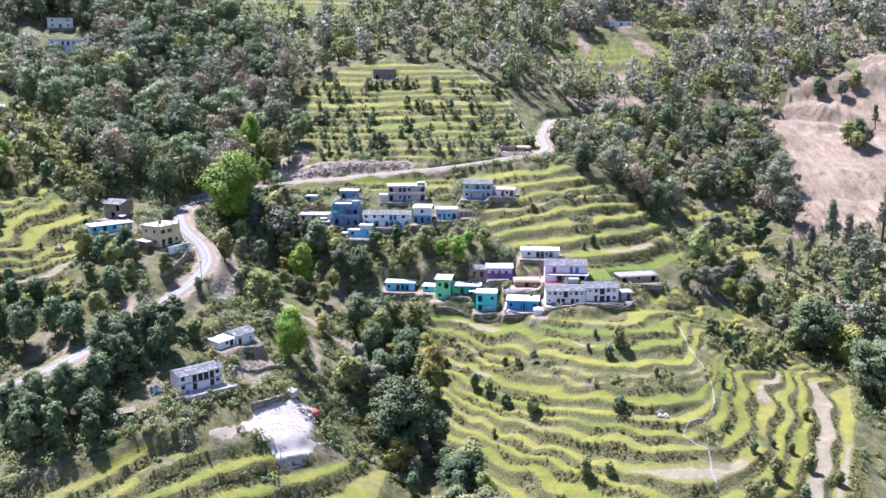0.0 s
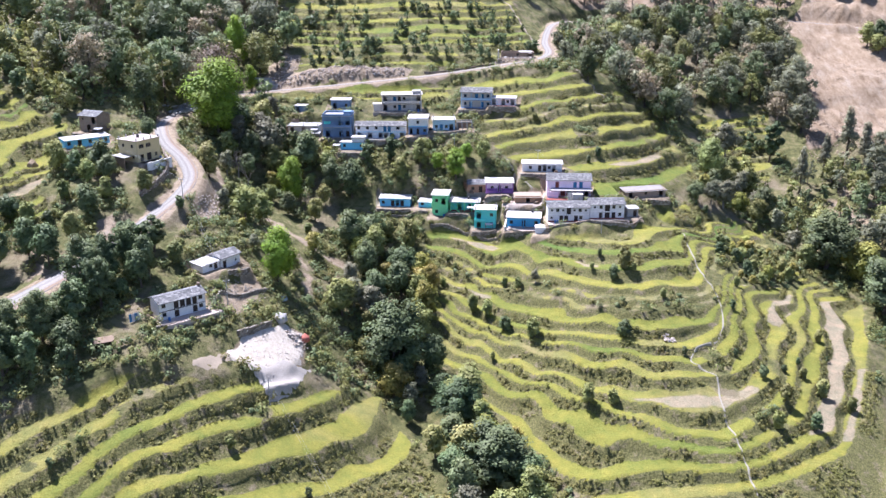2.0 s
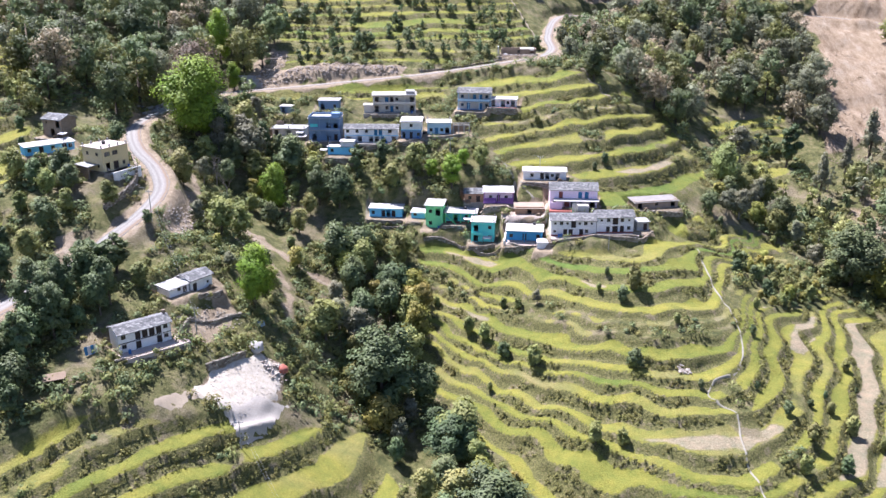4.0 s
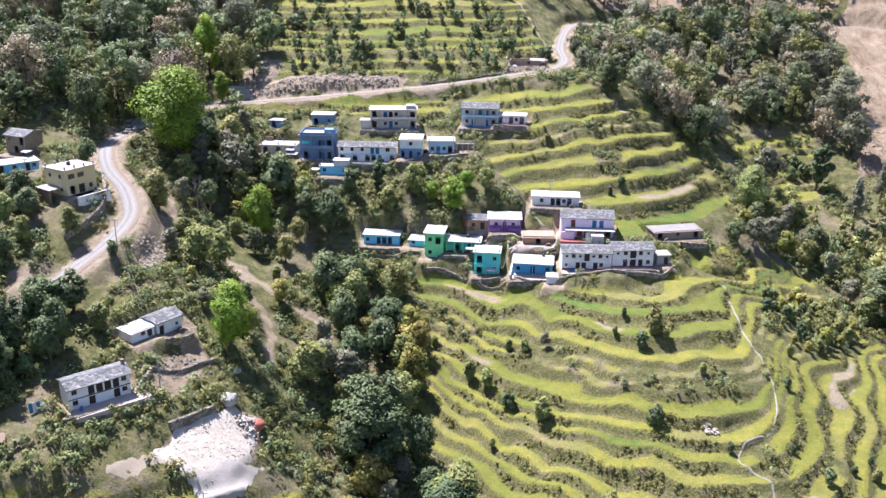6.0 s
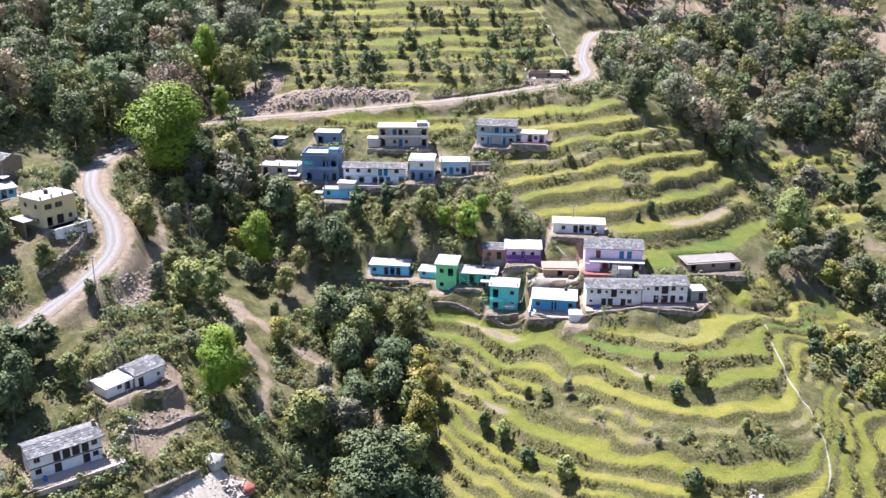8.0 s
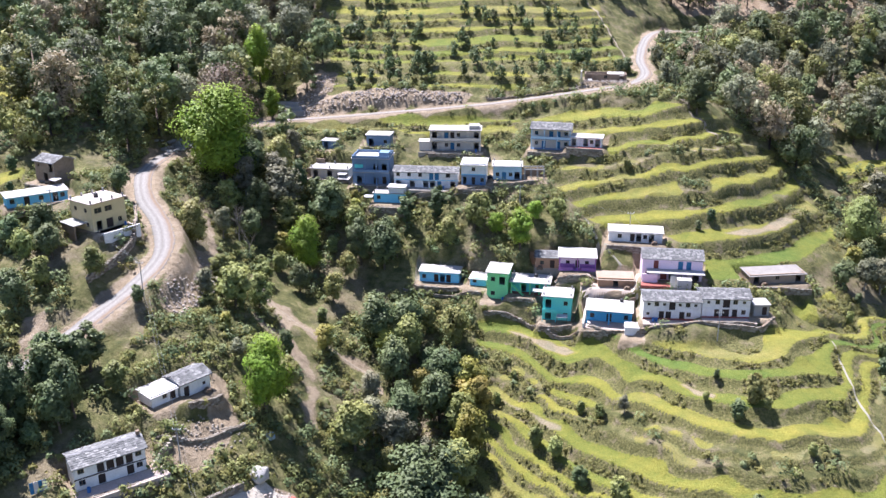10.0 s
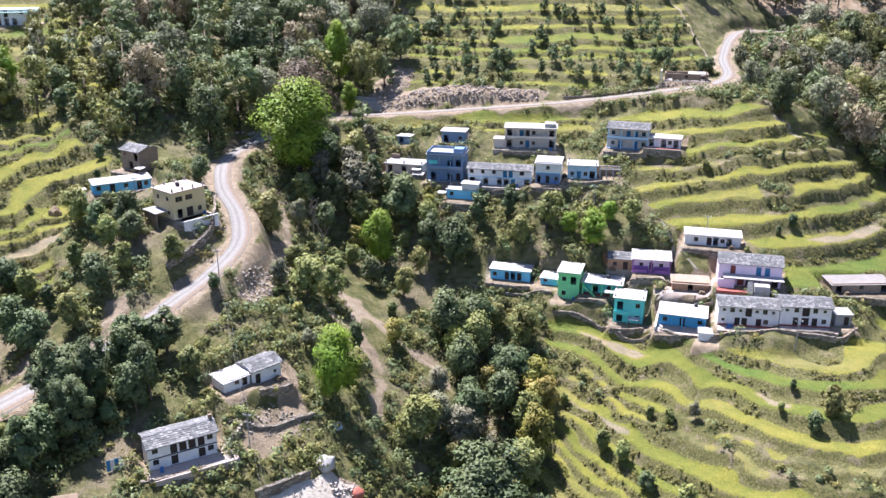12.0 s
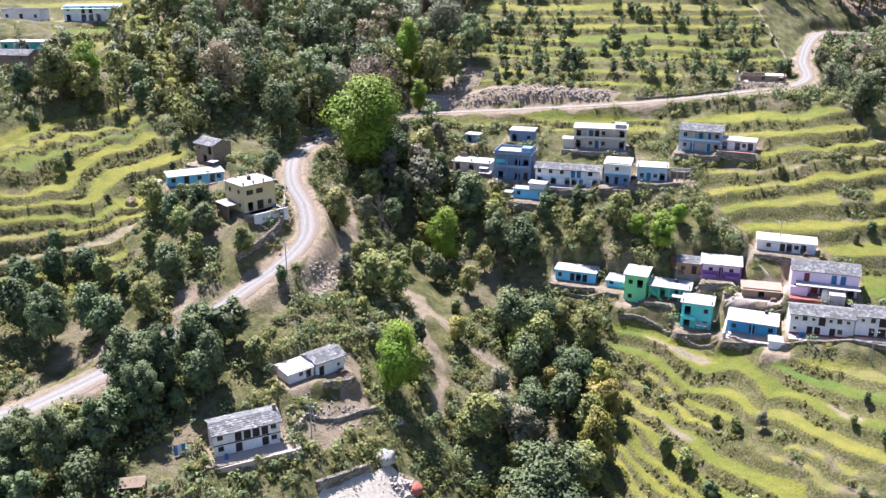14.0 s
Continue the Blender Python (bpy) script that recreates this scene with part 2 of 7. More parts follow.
# dark green with some blue mixed in to imitate haze over the woods
LEAF_DARK = leaf_mat("leaves_dark_green", (0.036, 0.052, 0.025), (0.235, 0.29, 0.12))
# dry pine leaves, lightened further so the colour stands in for distant haze
LEAF_HAZE_PALE = leaf_mat("leaves_haze_pale_pine", (0.135, 0.135, 0.095), (0.48, 0.46, 0.34))
LEAF_OLIVE = leaf_mat("leaves_olive", (0.08, 0.095, 0.028), (0.42, 0.43, 0.14))
LEAF_GREY = leaf_mat("leaves_grey_green", (0.08, 0.082, 0.05), (0.35, 0.34, 0.20))
LEAF_DRY = leaf_mat("leaves_dry_brown", (0.115, 0.088, 0.056), (0.37, 0.29, 0.19))
LEAF_LIME = leaf_mat("leaves_bright_green", (0.06, 0.11, 0.012), (0.37, 0.54, 0.055), 0.012, 0.25)
LEAF_YELLOW = leaf_mat("leaves_yellow_green", (0.115, 0.125, 0.028), (0.48, 0.44, 0.10))
LEAF_SHRUB = leaf_mat("leaves_scrub", (0.065, 0.078, 0.02), (0.33, 0.33, 0.09))


# ---- lie of the land: crest, slope and stream lines (x, y, z), joined by a thin-plate surface ----
VILLAGE_SPUR = [(66, 186, -22), (64, 218, -9.5), (52, 247, 3.5), (46, 276, 9.5), (28, 302, 18), (0, 340, 34), (8, 362, 45), (22, 380, 50), (20, 450, 79), (30, 560, 124)]
SPUR_EAST = [(100, 230, -14), (76, 273, 5), (87, 340, 20), (62, 318, 26), (52, 351, 45), (74, 300, 12), (104, 282, -6)]
SPUR_WEST = [(40, 202, -18), (6, 244, -14), (12, 256, -7), (0, 292, 8), (-18, 296, 7), (-4, 316, 26), (-40, 322, 26), (-35, 362, 43), (-40, 420, 64)]
MAIN_GULLY = [(40, 140, -48), (8, 190, -31), (-18, 229, -20), (-30, 264, -5), (-50, 300, 11), (-74, 336, 30), (-92, 385, 50), (-110, 460, 82)]
EAST_STREAM = [(120, 190, -36), (132, 262, -18), (126, 320, -2), (118, 372, 16), (108, 430, 40), (95, 470, 56)]
WEST_SPUR = [(-64, 204, 6.3), (-53, 231, 10.5), (-41, 220, 0.5), (-38, 194, -8.5), (-32, 165, -22), (-75, 165, -8), (-110, 190, 2)]
WEST_FLANK = [(-100, 280, 38), (-78, 262, 30), (-114, 272, 30), (-68, 268, 21), (-84, 310, 31), (-140, 292, 42), (-180, 356, 67), (-130, 330, 53), (-120, 235, 16), (-162, 238, 37), (-144, 250, 35), (-126, 258, 30.5)]
EAST_FLANK = [(164, 365, 12), (128, 440, 48), (181, 474, 54), (170, 300, -4), (225, 380, 24), (81, 460, 54)]
HIGH_SLOPES = [(-200, 470, 97), (-120, 600, 150), (30, 700, 186), (160, 560, 104), (240, 520, 96), (330, 560, 150), (330, 400, 60), (-330, 480, 130), (-300, 300, 70)]
OUTSKIRTS = [(0, 1100, 400), (-700, 900, 380), (700, 1000, 420), (700, 300, 160), (-700, 200, 160), (0, -250, -95), (-500, -250, -60), (500, -250, -60), (40, 40, -75), (-160, 60, -40), (240, 100, -45)]
LAND = np.array(VILLAGE_SPUR + SPUR_EAST + SPUR_WEST + MAIN_GULLY + EAST_STREAM + WEST_SPUR + WEST_FLANK + EAST_FLANK + HIGH_SLOPES + OUTSKIRTS, float)


def plate_basis(px, py):
    d2 = ((px[..., None] - LAND[:, 0]) ** 2 + (py[..., None] - LAND[:, 1]) ** 2) / 1e4
    return 0.5 * d2 * np.log(d2 + 1e-9)


def plate_weights():
    n = len(LAND)
    a = np.zeros((n + 3, n + 3))
    a[:n, :n] = plate_basis(LAND[:, 0], LAND[:, 1]) + np.eye(n) * 0.004
    a[:n, n:] = np.column_stack((np.ones(n), LAND[:, :2] / 100))
    a[n:, :n] = a[:n, n:].T
    return np.linalg.solve(a, np.concatenate((LAND[:, 2], np.zeros(3))))


PLATE = plate_weights()


def land(px, py):
    """Smooth height of the hillside, before terraces, roads and roughness."""
    px, py = np.asarray(px, float), np.asarray(py, float)
    n = len(LAND)
    return plate_basis(px, py) @ PLATE[:n] + PLATE[n] + (PLATE[n + 1] * px + PLATE[n + 2] * py) / 100


def lattice(px, py, size, seed=0):
    """Smooth value noise, -1 to 1, with cells of that size."""
    u, v = px / size, py / size
    i, j = np.floor(u), np.floor(v)
    a, b = u - i, v - j
    a, b = a * a * (3 - 2 * a), b * b * (3 - 2 * b)

    def grain(p, q):
        s = np.sin(p * 127.1 + q * 311.7 + seed * 74.7) * 43758.5453
        return (s - np.floor(s)) * 2 - 1

    return (grain(i, j) * (1 - a) + grain(i + 1, j) * a) * (1 - b) + (grain(i, j + 1) * (1 - a) + grain(i + 1, j + 1) * a) * b


def ease(v, lo, hi):
    t = np.clip((v - lo) / (hi - lo), 0, 1)
    return t * t * (3 - 2 * t)


def outline_depth(px, py, corners):
    """Metres inside an outline (negative outside)."""
    px, py = np.asarray(px, float), np.asarray(py, float)
    best, inside = np.full(px.shape, 1e9), np.zeros(px.shape, bool)
    for (x0, y0), (x1, y1) in zip(corners, corners[1:] + corners[:1]):
        ex, ey = x1 - x0, y1 - y0
        t = np.clip(((px - x0) * ex + (py - y0) * ey) / (ex * ex + ey * ey), 0, 1)
        best = np.minimum(best, np.hypot(px - x0 - t * ex, py - y0 - t * ey))
        if y0 != y1:
            inside ^= ((y0 > py) != (y1 > py)) & (px < ex * (py - y0) / (y1 - y0) + x0)
    return np.where(inside, best, -best)


# outline, height of one terrace, offset, share of level ground
FIELDS = {
    "lower": ([(-4, 285), (10, 283.5), (22, 278), (32, 270.5), (47, 268), (61, 276), (72, 287), (82, 300), (112, 305), (109, 286), (131, 268), (112, 205), (98, 176), (40, 176), (22, 200), (-5, 242), (-2, 262)], 2.6, 0.25, 0.67),
    "middle": ([(8, 352), (30, 355), (52, 352), (72, 357), (82, 357), (88, 346), (93, 332), (92, 320), (80, 306), (66, 290), (49, 289), (48, 297), (42, 303), (26, 307), (14, 322)], 2.9, 0.9, 0.62),
    "upper": ([(-72, 441), (-40, 470), (33, 446), (42, 382), (20, 370), (-58, 371), (-62, 395)], 3.0, 0.0, 0.57),
    "strips": ([(-68, 350), (4, 343), (6, 354), (-62, 357)], 2.6, 0.5, 0.6),
    "crown": ([(-128, 575), (-116, 520), (-38, 520), (-24, 575), (-60, 600)], 3.0, 0.0, 0.6),
    "gully_side": ([(-100, 168), (-68, 186), (-42, 197), (-16, 218), (0, 190), (-20, 150), (-90, 150)], 3.2, 0.4, 0.7),
    "west": ([(-158, 298), (-148, 304), (-118, 291), (-112, 274), (-114, 258), (-104, 240), (-124, 222), (-140, 230), (-158, 256)], 2.7, 0.6, 0.64),
    "west_high": ([(-166, 318), (-134, 312), (-124, 322), (-140, 345), (-200, 380), (-215, 350)], 3.0, 0.2, 0.55),
    "east_high": ([(44, 498), (78, 545), (148, 556), (134, 530), (100, 505)], 3.2, 0.0, 0.55),
    "east": ([(104, 384), (142, 394), (127, 342), (110, 350)], 2.6, 0.3, 0.55),
}
ROAD = [(-170, 170), (-132, 186), (-109, 204), (-101, 210.5), (-94, 217), (-84, 227), (-79, 236), (-73.5, 250), (-72.5, 263), (-77.5, 275), (-86, 286.5), (-91.5, 301), (-92, 318), (-88, 342), (-74, 355.5), (-44, 356.5), (-13, 358.5), (7, 361), (27, 364.5), (39, 370), (45, 382), (46, 405), (56, 440), (79, 461), (101, 470), (158, 478), (185, 475), (204, 466), (226, 448), (270, 430)]


def glide(nodes, step=1.5):
    """A smooth line through plan points, sampled evenly."""
    p = np.array(nodes, float)
    p = np.vstack((2 * p[0] - p[1], p, 2 * p[-1] - p[-2]))
    out = []
    for k in range(1, len(p) - 2):
        n = max(2, int(np.hypot(*(p[k + 1] - p[k])) / step))
        for s in range(n):
            t = s / n
            out.append(0.5 * (2 * p[k] + (p[k + 1] - p[k - 1]) * t + (2 * p[k - 1] - 5 * p[k] + 4 * p[k + 1] - p[k + 2]) * t * t + (3 * p[k] - p[k - 1] - 3 * p[k + 1] + p[k + 2]) * t ** 3))
    out.append(p[-2])
    return np.array(out)


def soften(v, n):
    k = np.ones(2 * n + 1) / (2 * n + 1)
    return np.convolve(np.pad(v, n, "edge"), k, "valid")


ROAD_LINE = glide(ROAD)
ROAD_Z = soften(land(ROAD_LINE[:, 0], ROAD_LINE[:, 1]), 14)
ROAD_HALF = 2.25 + 0.5 * ease(-ROAD_LINE[:, 0], 50, 75) * ease(-ROAD_LINE[:, 1], -330, -290) + 1.3 * ease(-ROAD_LINE[:, 1], -232, -216)

# level plots of the houses: x, y of the front's middle, turn, width, depth, rise above the slope
PLOTS = {
    "blue_tower": (-36.5, 322.5, -2, 10.2, 8.0, 0.0), "row_house": (-20.9, 320.5, -2, 17.6, 5.0, 0.8), "gable_house": (-7.7, 318.8, -3, 6.6, 6.5, 1.3),
    "sky_house": (1.4, 322.0, 1, 7.8, 6.0, 0.0), "balcony_house": (-14.0, 336.5, 2, 14.6, 7.0, 0.0), "veranda_house": (13.2, 334.6, -9, 11.2, 6.5, 0.0),
    "annex_row": (23.0, 333.4, -9, 9.0, 4.0, 0.0), "back_tower": (-36.8, 338.8, -2, 7.0, 5.0, 0.0), "ruined_house": (-49.0, 326.5, -5, 11.0, 6.0, 0.0),
    "twin_cabin": (-30.4, 315.8, -3, 8.6, 4.0, 1.6), "pillar_frame": (8.8, 322.0, 2, 5.4, 5.0, 0.0), "long_shed": (34.2, 301.0, -5, 13.2, 4.5, 0.4),
    "purple_house": (19.6, 294.0, -2, 9.0, 6.5, 0.5), "stone_cottage": (12.2, 296.0, -3, 5.8, 4.5, 0.0), "mud_hut": (28.5, 288.0, -1, 8.4, 4.5, 0.3),
    "green_tower": (0.0, 290.0, -8, 5.2, 5.4, 0.0), "green_wing": (8.0, 289.5, -6, 9.5, 5.5, 0.2), "teal_house": (14.4, 282.5, -6, 6.8, 5.5, -0.8),
    "blue_house": (26.2, 277.5, -7, 10.4, 6.5, -0.1), "tank_hut": (31.0, 272.6, -5, 3.2, 3.0, 0.2), "white_house": (40.0, 275.6, -1, 12.8, 6.0, 0.1),
    "white_house_east": (51.9, 275.6, 2, 10.6, 6.0, -0.1), "pink_house": (41.6, 288.5, -4, 14.0, 7.0, 0.2), "brown_row": (67.5, 292.5, 12, 14.0, 5.0, 0.0),
    "outhouse": (60.2, 277.2, 6, 3.4, 3.4, 0.2), "little_blue": (-15.0, 296.5, -5, 10.2, 4.2, 0.0), "little_white": (-5.0, 294.0, -10, 4.2, 4.0, 0.0),
    "barn": (-108.3, 283.2, -24, 7.0, 5.6, -0.5), "sky_long": (-104.8, 272.4, 40, 13.0, 4.6, 0.3), "yellow_house": (-83.9, 263.7, 60, 8.4, 7.6, -0.4),
    "slate_house": (-60.6, 206.8, 40, 11.4, 5.2, 0.0), "upper_cabin": (-54.2, 229.2, 55, 6.4, 4.8, 0.0), "cabin_wing": (-57.9, 224.0, 55, 5.4, 4.4, 0.0), "green_roof_house": (-180, 343.6, 22, 17.0, 6.0, 0.0),
    "mint_house": (-182, 312.0, 12, 14.0, 6.0, 0.0), "old_stone_house": (-177, 300.0, 8, 12.0, 6.0, 0.0), "flat_roof_house": (-198, 333.0, 10, 12.5, 6.0, 0.0),
    "far_white_house": (-206, 486.0, 20, 12.5, 7.0, 0.0), "far_blue_house": (-190, 459.0, 28, 21.0, 7.0, 0.0), "field_hut": (-29.7, 446.0, -8, 10.4, 7.0, 0.0),
    "hill_house": (111, 562.0, 10, 14.0, 7.0, 0.0), "roadside_ruin": (31.0, 371.0, -4, 13.0, 5.5, 0.0), "small_shed": (-52, 340.4, -8, 4.0, 3.5, 0.0),
}
YARD = [(-49, 199.5), (-47, 206.5), (-42.5, 213.5), (-38.5, 219.5), (-35, 222), (-34, 215), (-34, 211), (-37, 204.5), (-40.5, 197.8), (-43.5, 201)]
# earth dug out above the upper road; trodden ways down the gully
DUG = [(-71, 359), (-50, 360), (-13, 362), (-11, 366.5), (-40, 369.5), (-58, 372), (-57, 384), (-64, 386), (-70, 374)]
DIRT = [[(-107, 232), (-104, 231), (-100, 223), (-103, 222)], [(-68.5, 248), (-68.5, 262), (-69.5, 274), (-72.7, 287), (-79, 298), (-74, 300), (-66, 282), (-64, 264), (-63, 250)], [(-91.8, 238), (-87, 239.6), (-80.7, 227), (-83.5, 225.5)], [(-56, 238), (-52, 238), (-48, 232), (-46, 224), (-50, 214), (-54, 214), (-51, 224)]]
PATHS = [[(-57.1, 281.9), (-54.1, 276.7), (-46.6, 272.8), (-40.4, 270), (-33.1, 268), (-29, 267), (-24.6, 262.2)], [(-50, 276), (-47, 266), (-40, 258), (-37.5, 253.5), (-37, 243)], [(-56, 267), (-46, 262), (-40, 258)], [(-52, 236), (-49, 228), (-50, 221), (-53, 214)]]
# fallow patches among the crops
FALLOW = [
    [(3.5, 281.4), (9.7, 279), (16.2, 276), (20.3, 272.2), (16.3, 272), (11, 275.6), (6, 277.9)],
    [(-2.3, 267.1), (2.8, 263.8), (9.3, 258.2), (15.7, 254.5), (14.8, 253), (10.9, 254), (6.5, 258.8), (1.2, 262.3)],
    [(38.1, 257.6), (41.1, 257.2), (46.2, 252), (45.5, 249.5), (41.6, 253)],
    [(46.2, 206.1), (58.8, 206.4), (68.8, 207), (77.2, 211.4), (79.9, 209.6), (69.1, 202), (55.6, 202)],
    [(91.1, 239.3), (97.3, 253.4), (107, 262.7), (101.1, 248.5), (94.1, 237.2)],
    [(56.7, 306.5), (67.8, 313.2), (82.7, 332.3), (83.7, 329.1), (73.1, 314), (61.4, 305.8)],
    [(37.7, 327.6), (48.1, 330.3), (59.5, 336.5), (76.1, 358.6), (76.7, 357), (59.2, 334.7), (48, 328.7), (37.5, 325.6)],
    [(86.8, 254.3), (93.5, 264.5), (101.7, 272), (96.4, 260.8), (88.9, 252.5)],
    [(122.4, 266.9), (119.4, 251.4), (112.2, 231.6), (104.4, 215.9), (96, 202.5), (87.7, 199.6), (96.2, 212.6), (104, 227.4), (110.6, 246.1), (116.3, 265.5)],
    [(116.6, 231.4), (108.7, 215.8), (100, 201.6), (97.8, 201.6), (105.3, 214.5), (113.1, 229.7)],
]
# scrub that has overrun the end of the terraces
THICKET = [(83, 262), (88, 277), (96, 284), (103, 288), (114, 285), (111, 270), (101, 263), (90, 255)]
LANDSLIDE = [(181, 480), (196, 498), (216, 492), (245, 500), (300, 470), (290, 420), (236, 398), (205, 380), (182, 364), (170, 374), (148, 364), (158, 392), (164, 420), (172, 450)]
SCAR = [(60, 466), (100, 478), (158, 486), (184, 488), (178, 500), (150, 496), (100, 490), (62, 476)]
SCARP = [(186, 487), (204, 488), (222, 484), (240, 477), (264, 462), (280, 480), (244, 500), (208, 508), (188, 502)]
DRY_SLOPE = [(200, 490), (176, 524), (196, 560), (230, 600), (330, 640), (420, 560), (340, 450), (250, 480)]
PARCHED = [(44, 492), (180, 502), (205, 492), (300, 480), (420, 450), (460, 700), (100, 720), (60, 580)]
DRY_BANK = [(140, 330), (172, 356), (205, 372), (250, 330), (200, 280), (168, 296), (140, 306)]


# terraces one by one: field, number counted uphill, the line of the outer lip and the line where the next bank begins
TERRACES = {}


def terrace(field, number, lip, bank):
    TERRACES.setdefault(field, []).extend([(x, y, number) for x, y in lip] + [(x, y, number + 0.6) for x, y in bank])


terrace("lower", 12, [(35.3, 268.4), (45.3, 262.4), (55.5, 259.7), (63.4, 264.7), (75.1, 276.4), (81.3, 279.5), (89.7, 288.8), (98.2, 298.7)], [(37.1, 271.7), (47.6, 267.9), (61.8, 275.7), (73.2, 286.2), (82.9, 298.4), (82.2, 284.9), (90.4, 295.6), (98.5, 302.9)])
terrace("lower", 11, [(23.3, 275.5), (31, 266.9), (38.3, 259.6), (45.3, 254.1), (56.6, 252.3), (73.6, 261.1)], [(26.2, 277.1), (31.4, 270.8), (42.7, 262.2), (55.3, 258.4), (64.8, 264.2), (75.8, 276.1)])
terrace("lower", 10, [(-3, 282.5), (10.3, 275), (18.7, 268.7), (29.1, 259.9), (38.7, 253), (46.9, 248.3), (55.3, 246.1), (63.8, 249.6), (73.7, 256.8)], [(-0.1, 285.2), (13.3, 279.8), (23.3, 275), (31, 266.7), (38.3, 259.5), (45.4, 254.2), (56.7, 252.5), (73.8, 261.3)])
terrace("lower", 9, [(13, 265.4), (26.1, 255.8), (40.2, 244.7), (49.2, 240), (55.1, 238.8), (65.5, 241.2), (74.9, 247.1), (79.9, 260.8), (85.6, 271.7), (96.4, 284.8), (110.7, 297.2)], [(18.6, 266.6), (31.5, 257.6), (40.9, 249.4), (48.8, 244.6), (57.3, 243.4), (67.4, 248), (74.9, 253.3), (83.1, 272.9), (93.4, 289.7), (103.5, 300), (113.4, 306.4)])
terrace("lower", 8, [(18.3, 257.7), (30.5, 246.7), (41.7, 238.4), (50.7, 234.9), (59.2, 235.4), (76.2, 242.9)], [(21.1, 259.8), (30.9, 251.1), (41.1, 242.4), (51.4, 238.1), (61.4, 239.2), (75.5, 246.6)])
terrace("lower", 7, [(12.9, 257.8), (25.5, 246.9), (35.8, 238.7), (43.6, 234.6), (52.5, 231.8), (63.5, 233), (75.5, 238.4)], [(18.2, 256.6), (30.5, 246), (41.7, 238), (53.1, 234.4), (64.2, 235.7), (76.4, 242.3)])
terrace("lower", 6, [(-1.6, 265.9), (4.8, 260.5), (14.1, 251.7), (21.5, 244), (29.6, 236.9), (38.5, 231.6), (47.1, 227.6), (54.7, 225.3), (64.3, 226.7), (73.9, 231.1)], [(1.1, 267.7), (10.3, 261.3), (15.6, 255.7), (25.5, 247), (34.7, 239.7), (44.7, 234), (52.4, 230.9), (63.2, 231.5), (74.6, 236.4)])
terrace("lower", 5, [(13.1, 246.6), (28, 232.8), (40.7, 225.6), (51.8, 221.1), (61.9, 220), (70, 222.8), (74.9, 228.3)], [(16.3, 246), (28.3, 235.6), (46.8, 226.3), (55.3, 223.8), (62.7, 223.2), (70.3, 226.6), (75.5, 232.5)])
terrace("lower", 4, [(3.3, 251.9), (11.3, 243.8), (20, 235.7), (29.9, 228.2), (44.3, 220), (53.7, 215.9), (64.4, 214.7), (73.4, 218.7), (78.3, 225.2)], [(3.3, 257), (11.5, 247.4), (22.1, 236.4), (33.6, 228.4), (47.5, 221.6), (61.6, 218.4), (71.2, 221.3), (76.8, 227.8)])
terrace("lower", 3, [(15.7, 235.5), (27.2, 225.4), (39.6, 216.2), (53.5, 210.2), (67.6, 211.2), (79.5, 217.5), (85, 225.4), (88.6, 238), (92.2, 251.1)], [(20.4, 235.2), (33.3, 225.7), (47, 218.4), (60.5, 213.8), (69.5, 214.9), (77, 220.4), (81.7, 233.6), (86.7, 247.3)])
terrace("lower", 2, [(1.6, 246), (7.9, 238), (15.4, 228.7), (25, 220), (37.7, 209.5), (46, 204.9), (55.4, 201.5), (68.9, 201.5), (80.1, 209.5), (87.9, 220.5), (96.7, 237.4), (105.9, 258.5)], [(1.6, 249.9), (11.2, 239.6), (21.5, 229.1), (32.5, 218.9), (43.1, 212.5), (53.7, 208.6), (66.6, 209.5), (80.2, 216.2), (86.3, 224.9), (91, 237.9)])
terrace("lower", 1, [(8.6, 233.2), (25, 217.1), (37.9, 206.3), (45.2, 200.3), (55.7, 194.2), (68.4, 193.3), (78.2, 200.9), (90.2, 214.8), (98.9, 231.4), (107.9, 253.4)], [(7.9, 236.1), (24.9, 219.1), (37.6, 208.6), (45.6, 202.8), (54.8, 198.2), (67.9, 197.5), (77.1, 203.6), (88.1, 215), (95.9, 231), (105.1, 252.8)])
terrace("lower", 0, [(12.1, 223.1), (17.6, 216), (25.7, 206.6), (32.6, 199.6), (39.2, 194.4), (92.3, 210.3), (101.4, 226.1), (109.4, 245.3)], [(13.7, 226.4), (24.9, 216.4), (36.5, 206.1), (45.1, 199.7), (55.8, 193.3), (69, 192.6), (80.4, 200.6), (91.7, 214.5), (98.1, 227.7), (104.2, 243.3)])
terrace("lower", -1, [(122.4, 266.9), (119.4, 251.4), (112.2, 231.6), (104.4, 215.9), (96, 202.5)], [(117.2, 267.3), (111.4, 247.9), (104.6, 228.7), (96.7, 213.7), (88.2, 200.6)])
terrace("lower", -2, [(116.6, 231.4), (108.7, 215.8), (100, 201.6)], [(113.8, 231.1), (105.9, 215.6), (98.3, 202.6)])
terrace("middle", 1, [(49.4, 289.1), (59.6, 291.2), (66.5, 298.1), (76.5, 306.2), (89.6, 323.4)], [(50.7, 297.8), (62.4, 301.5), (76.4, 312.9), (89.9, 330.6)])
terrace("middle", 2, [(41.7, 300.5), (51.2, 301.4), (61.2, 304.7), (72.9, 313.2), (83.4, 327.9)], [(42.2, 304.4), (52.1, 307.7), (62.5, 311.4), (70.4, 317.2), (83.8, 336.3)])
terrace("middle", 3, [(24.9, 307), (37.6, 307.2), (45.6, 307.9), (55.8, 311.3), (66.9, 317.7), (80.3, 334.2)], [(21.8, 309.8), (33.2, 311.8), (39.8, 312.7), (49.7, 314), (60.3, 318.4), (73, 329.8), (81.9, 342.8)])
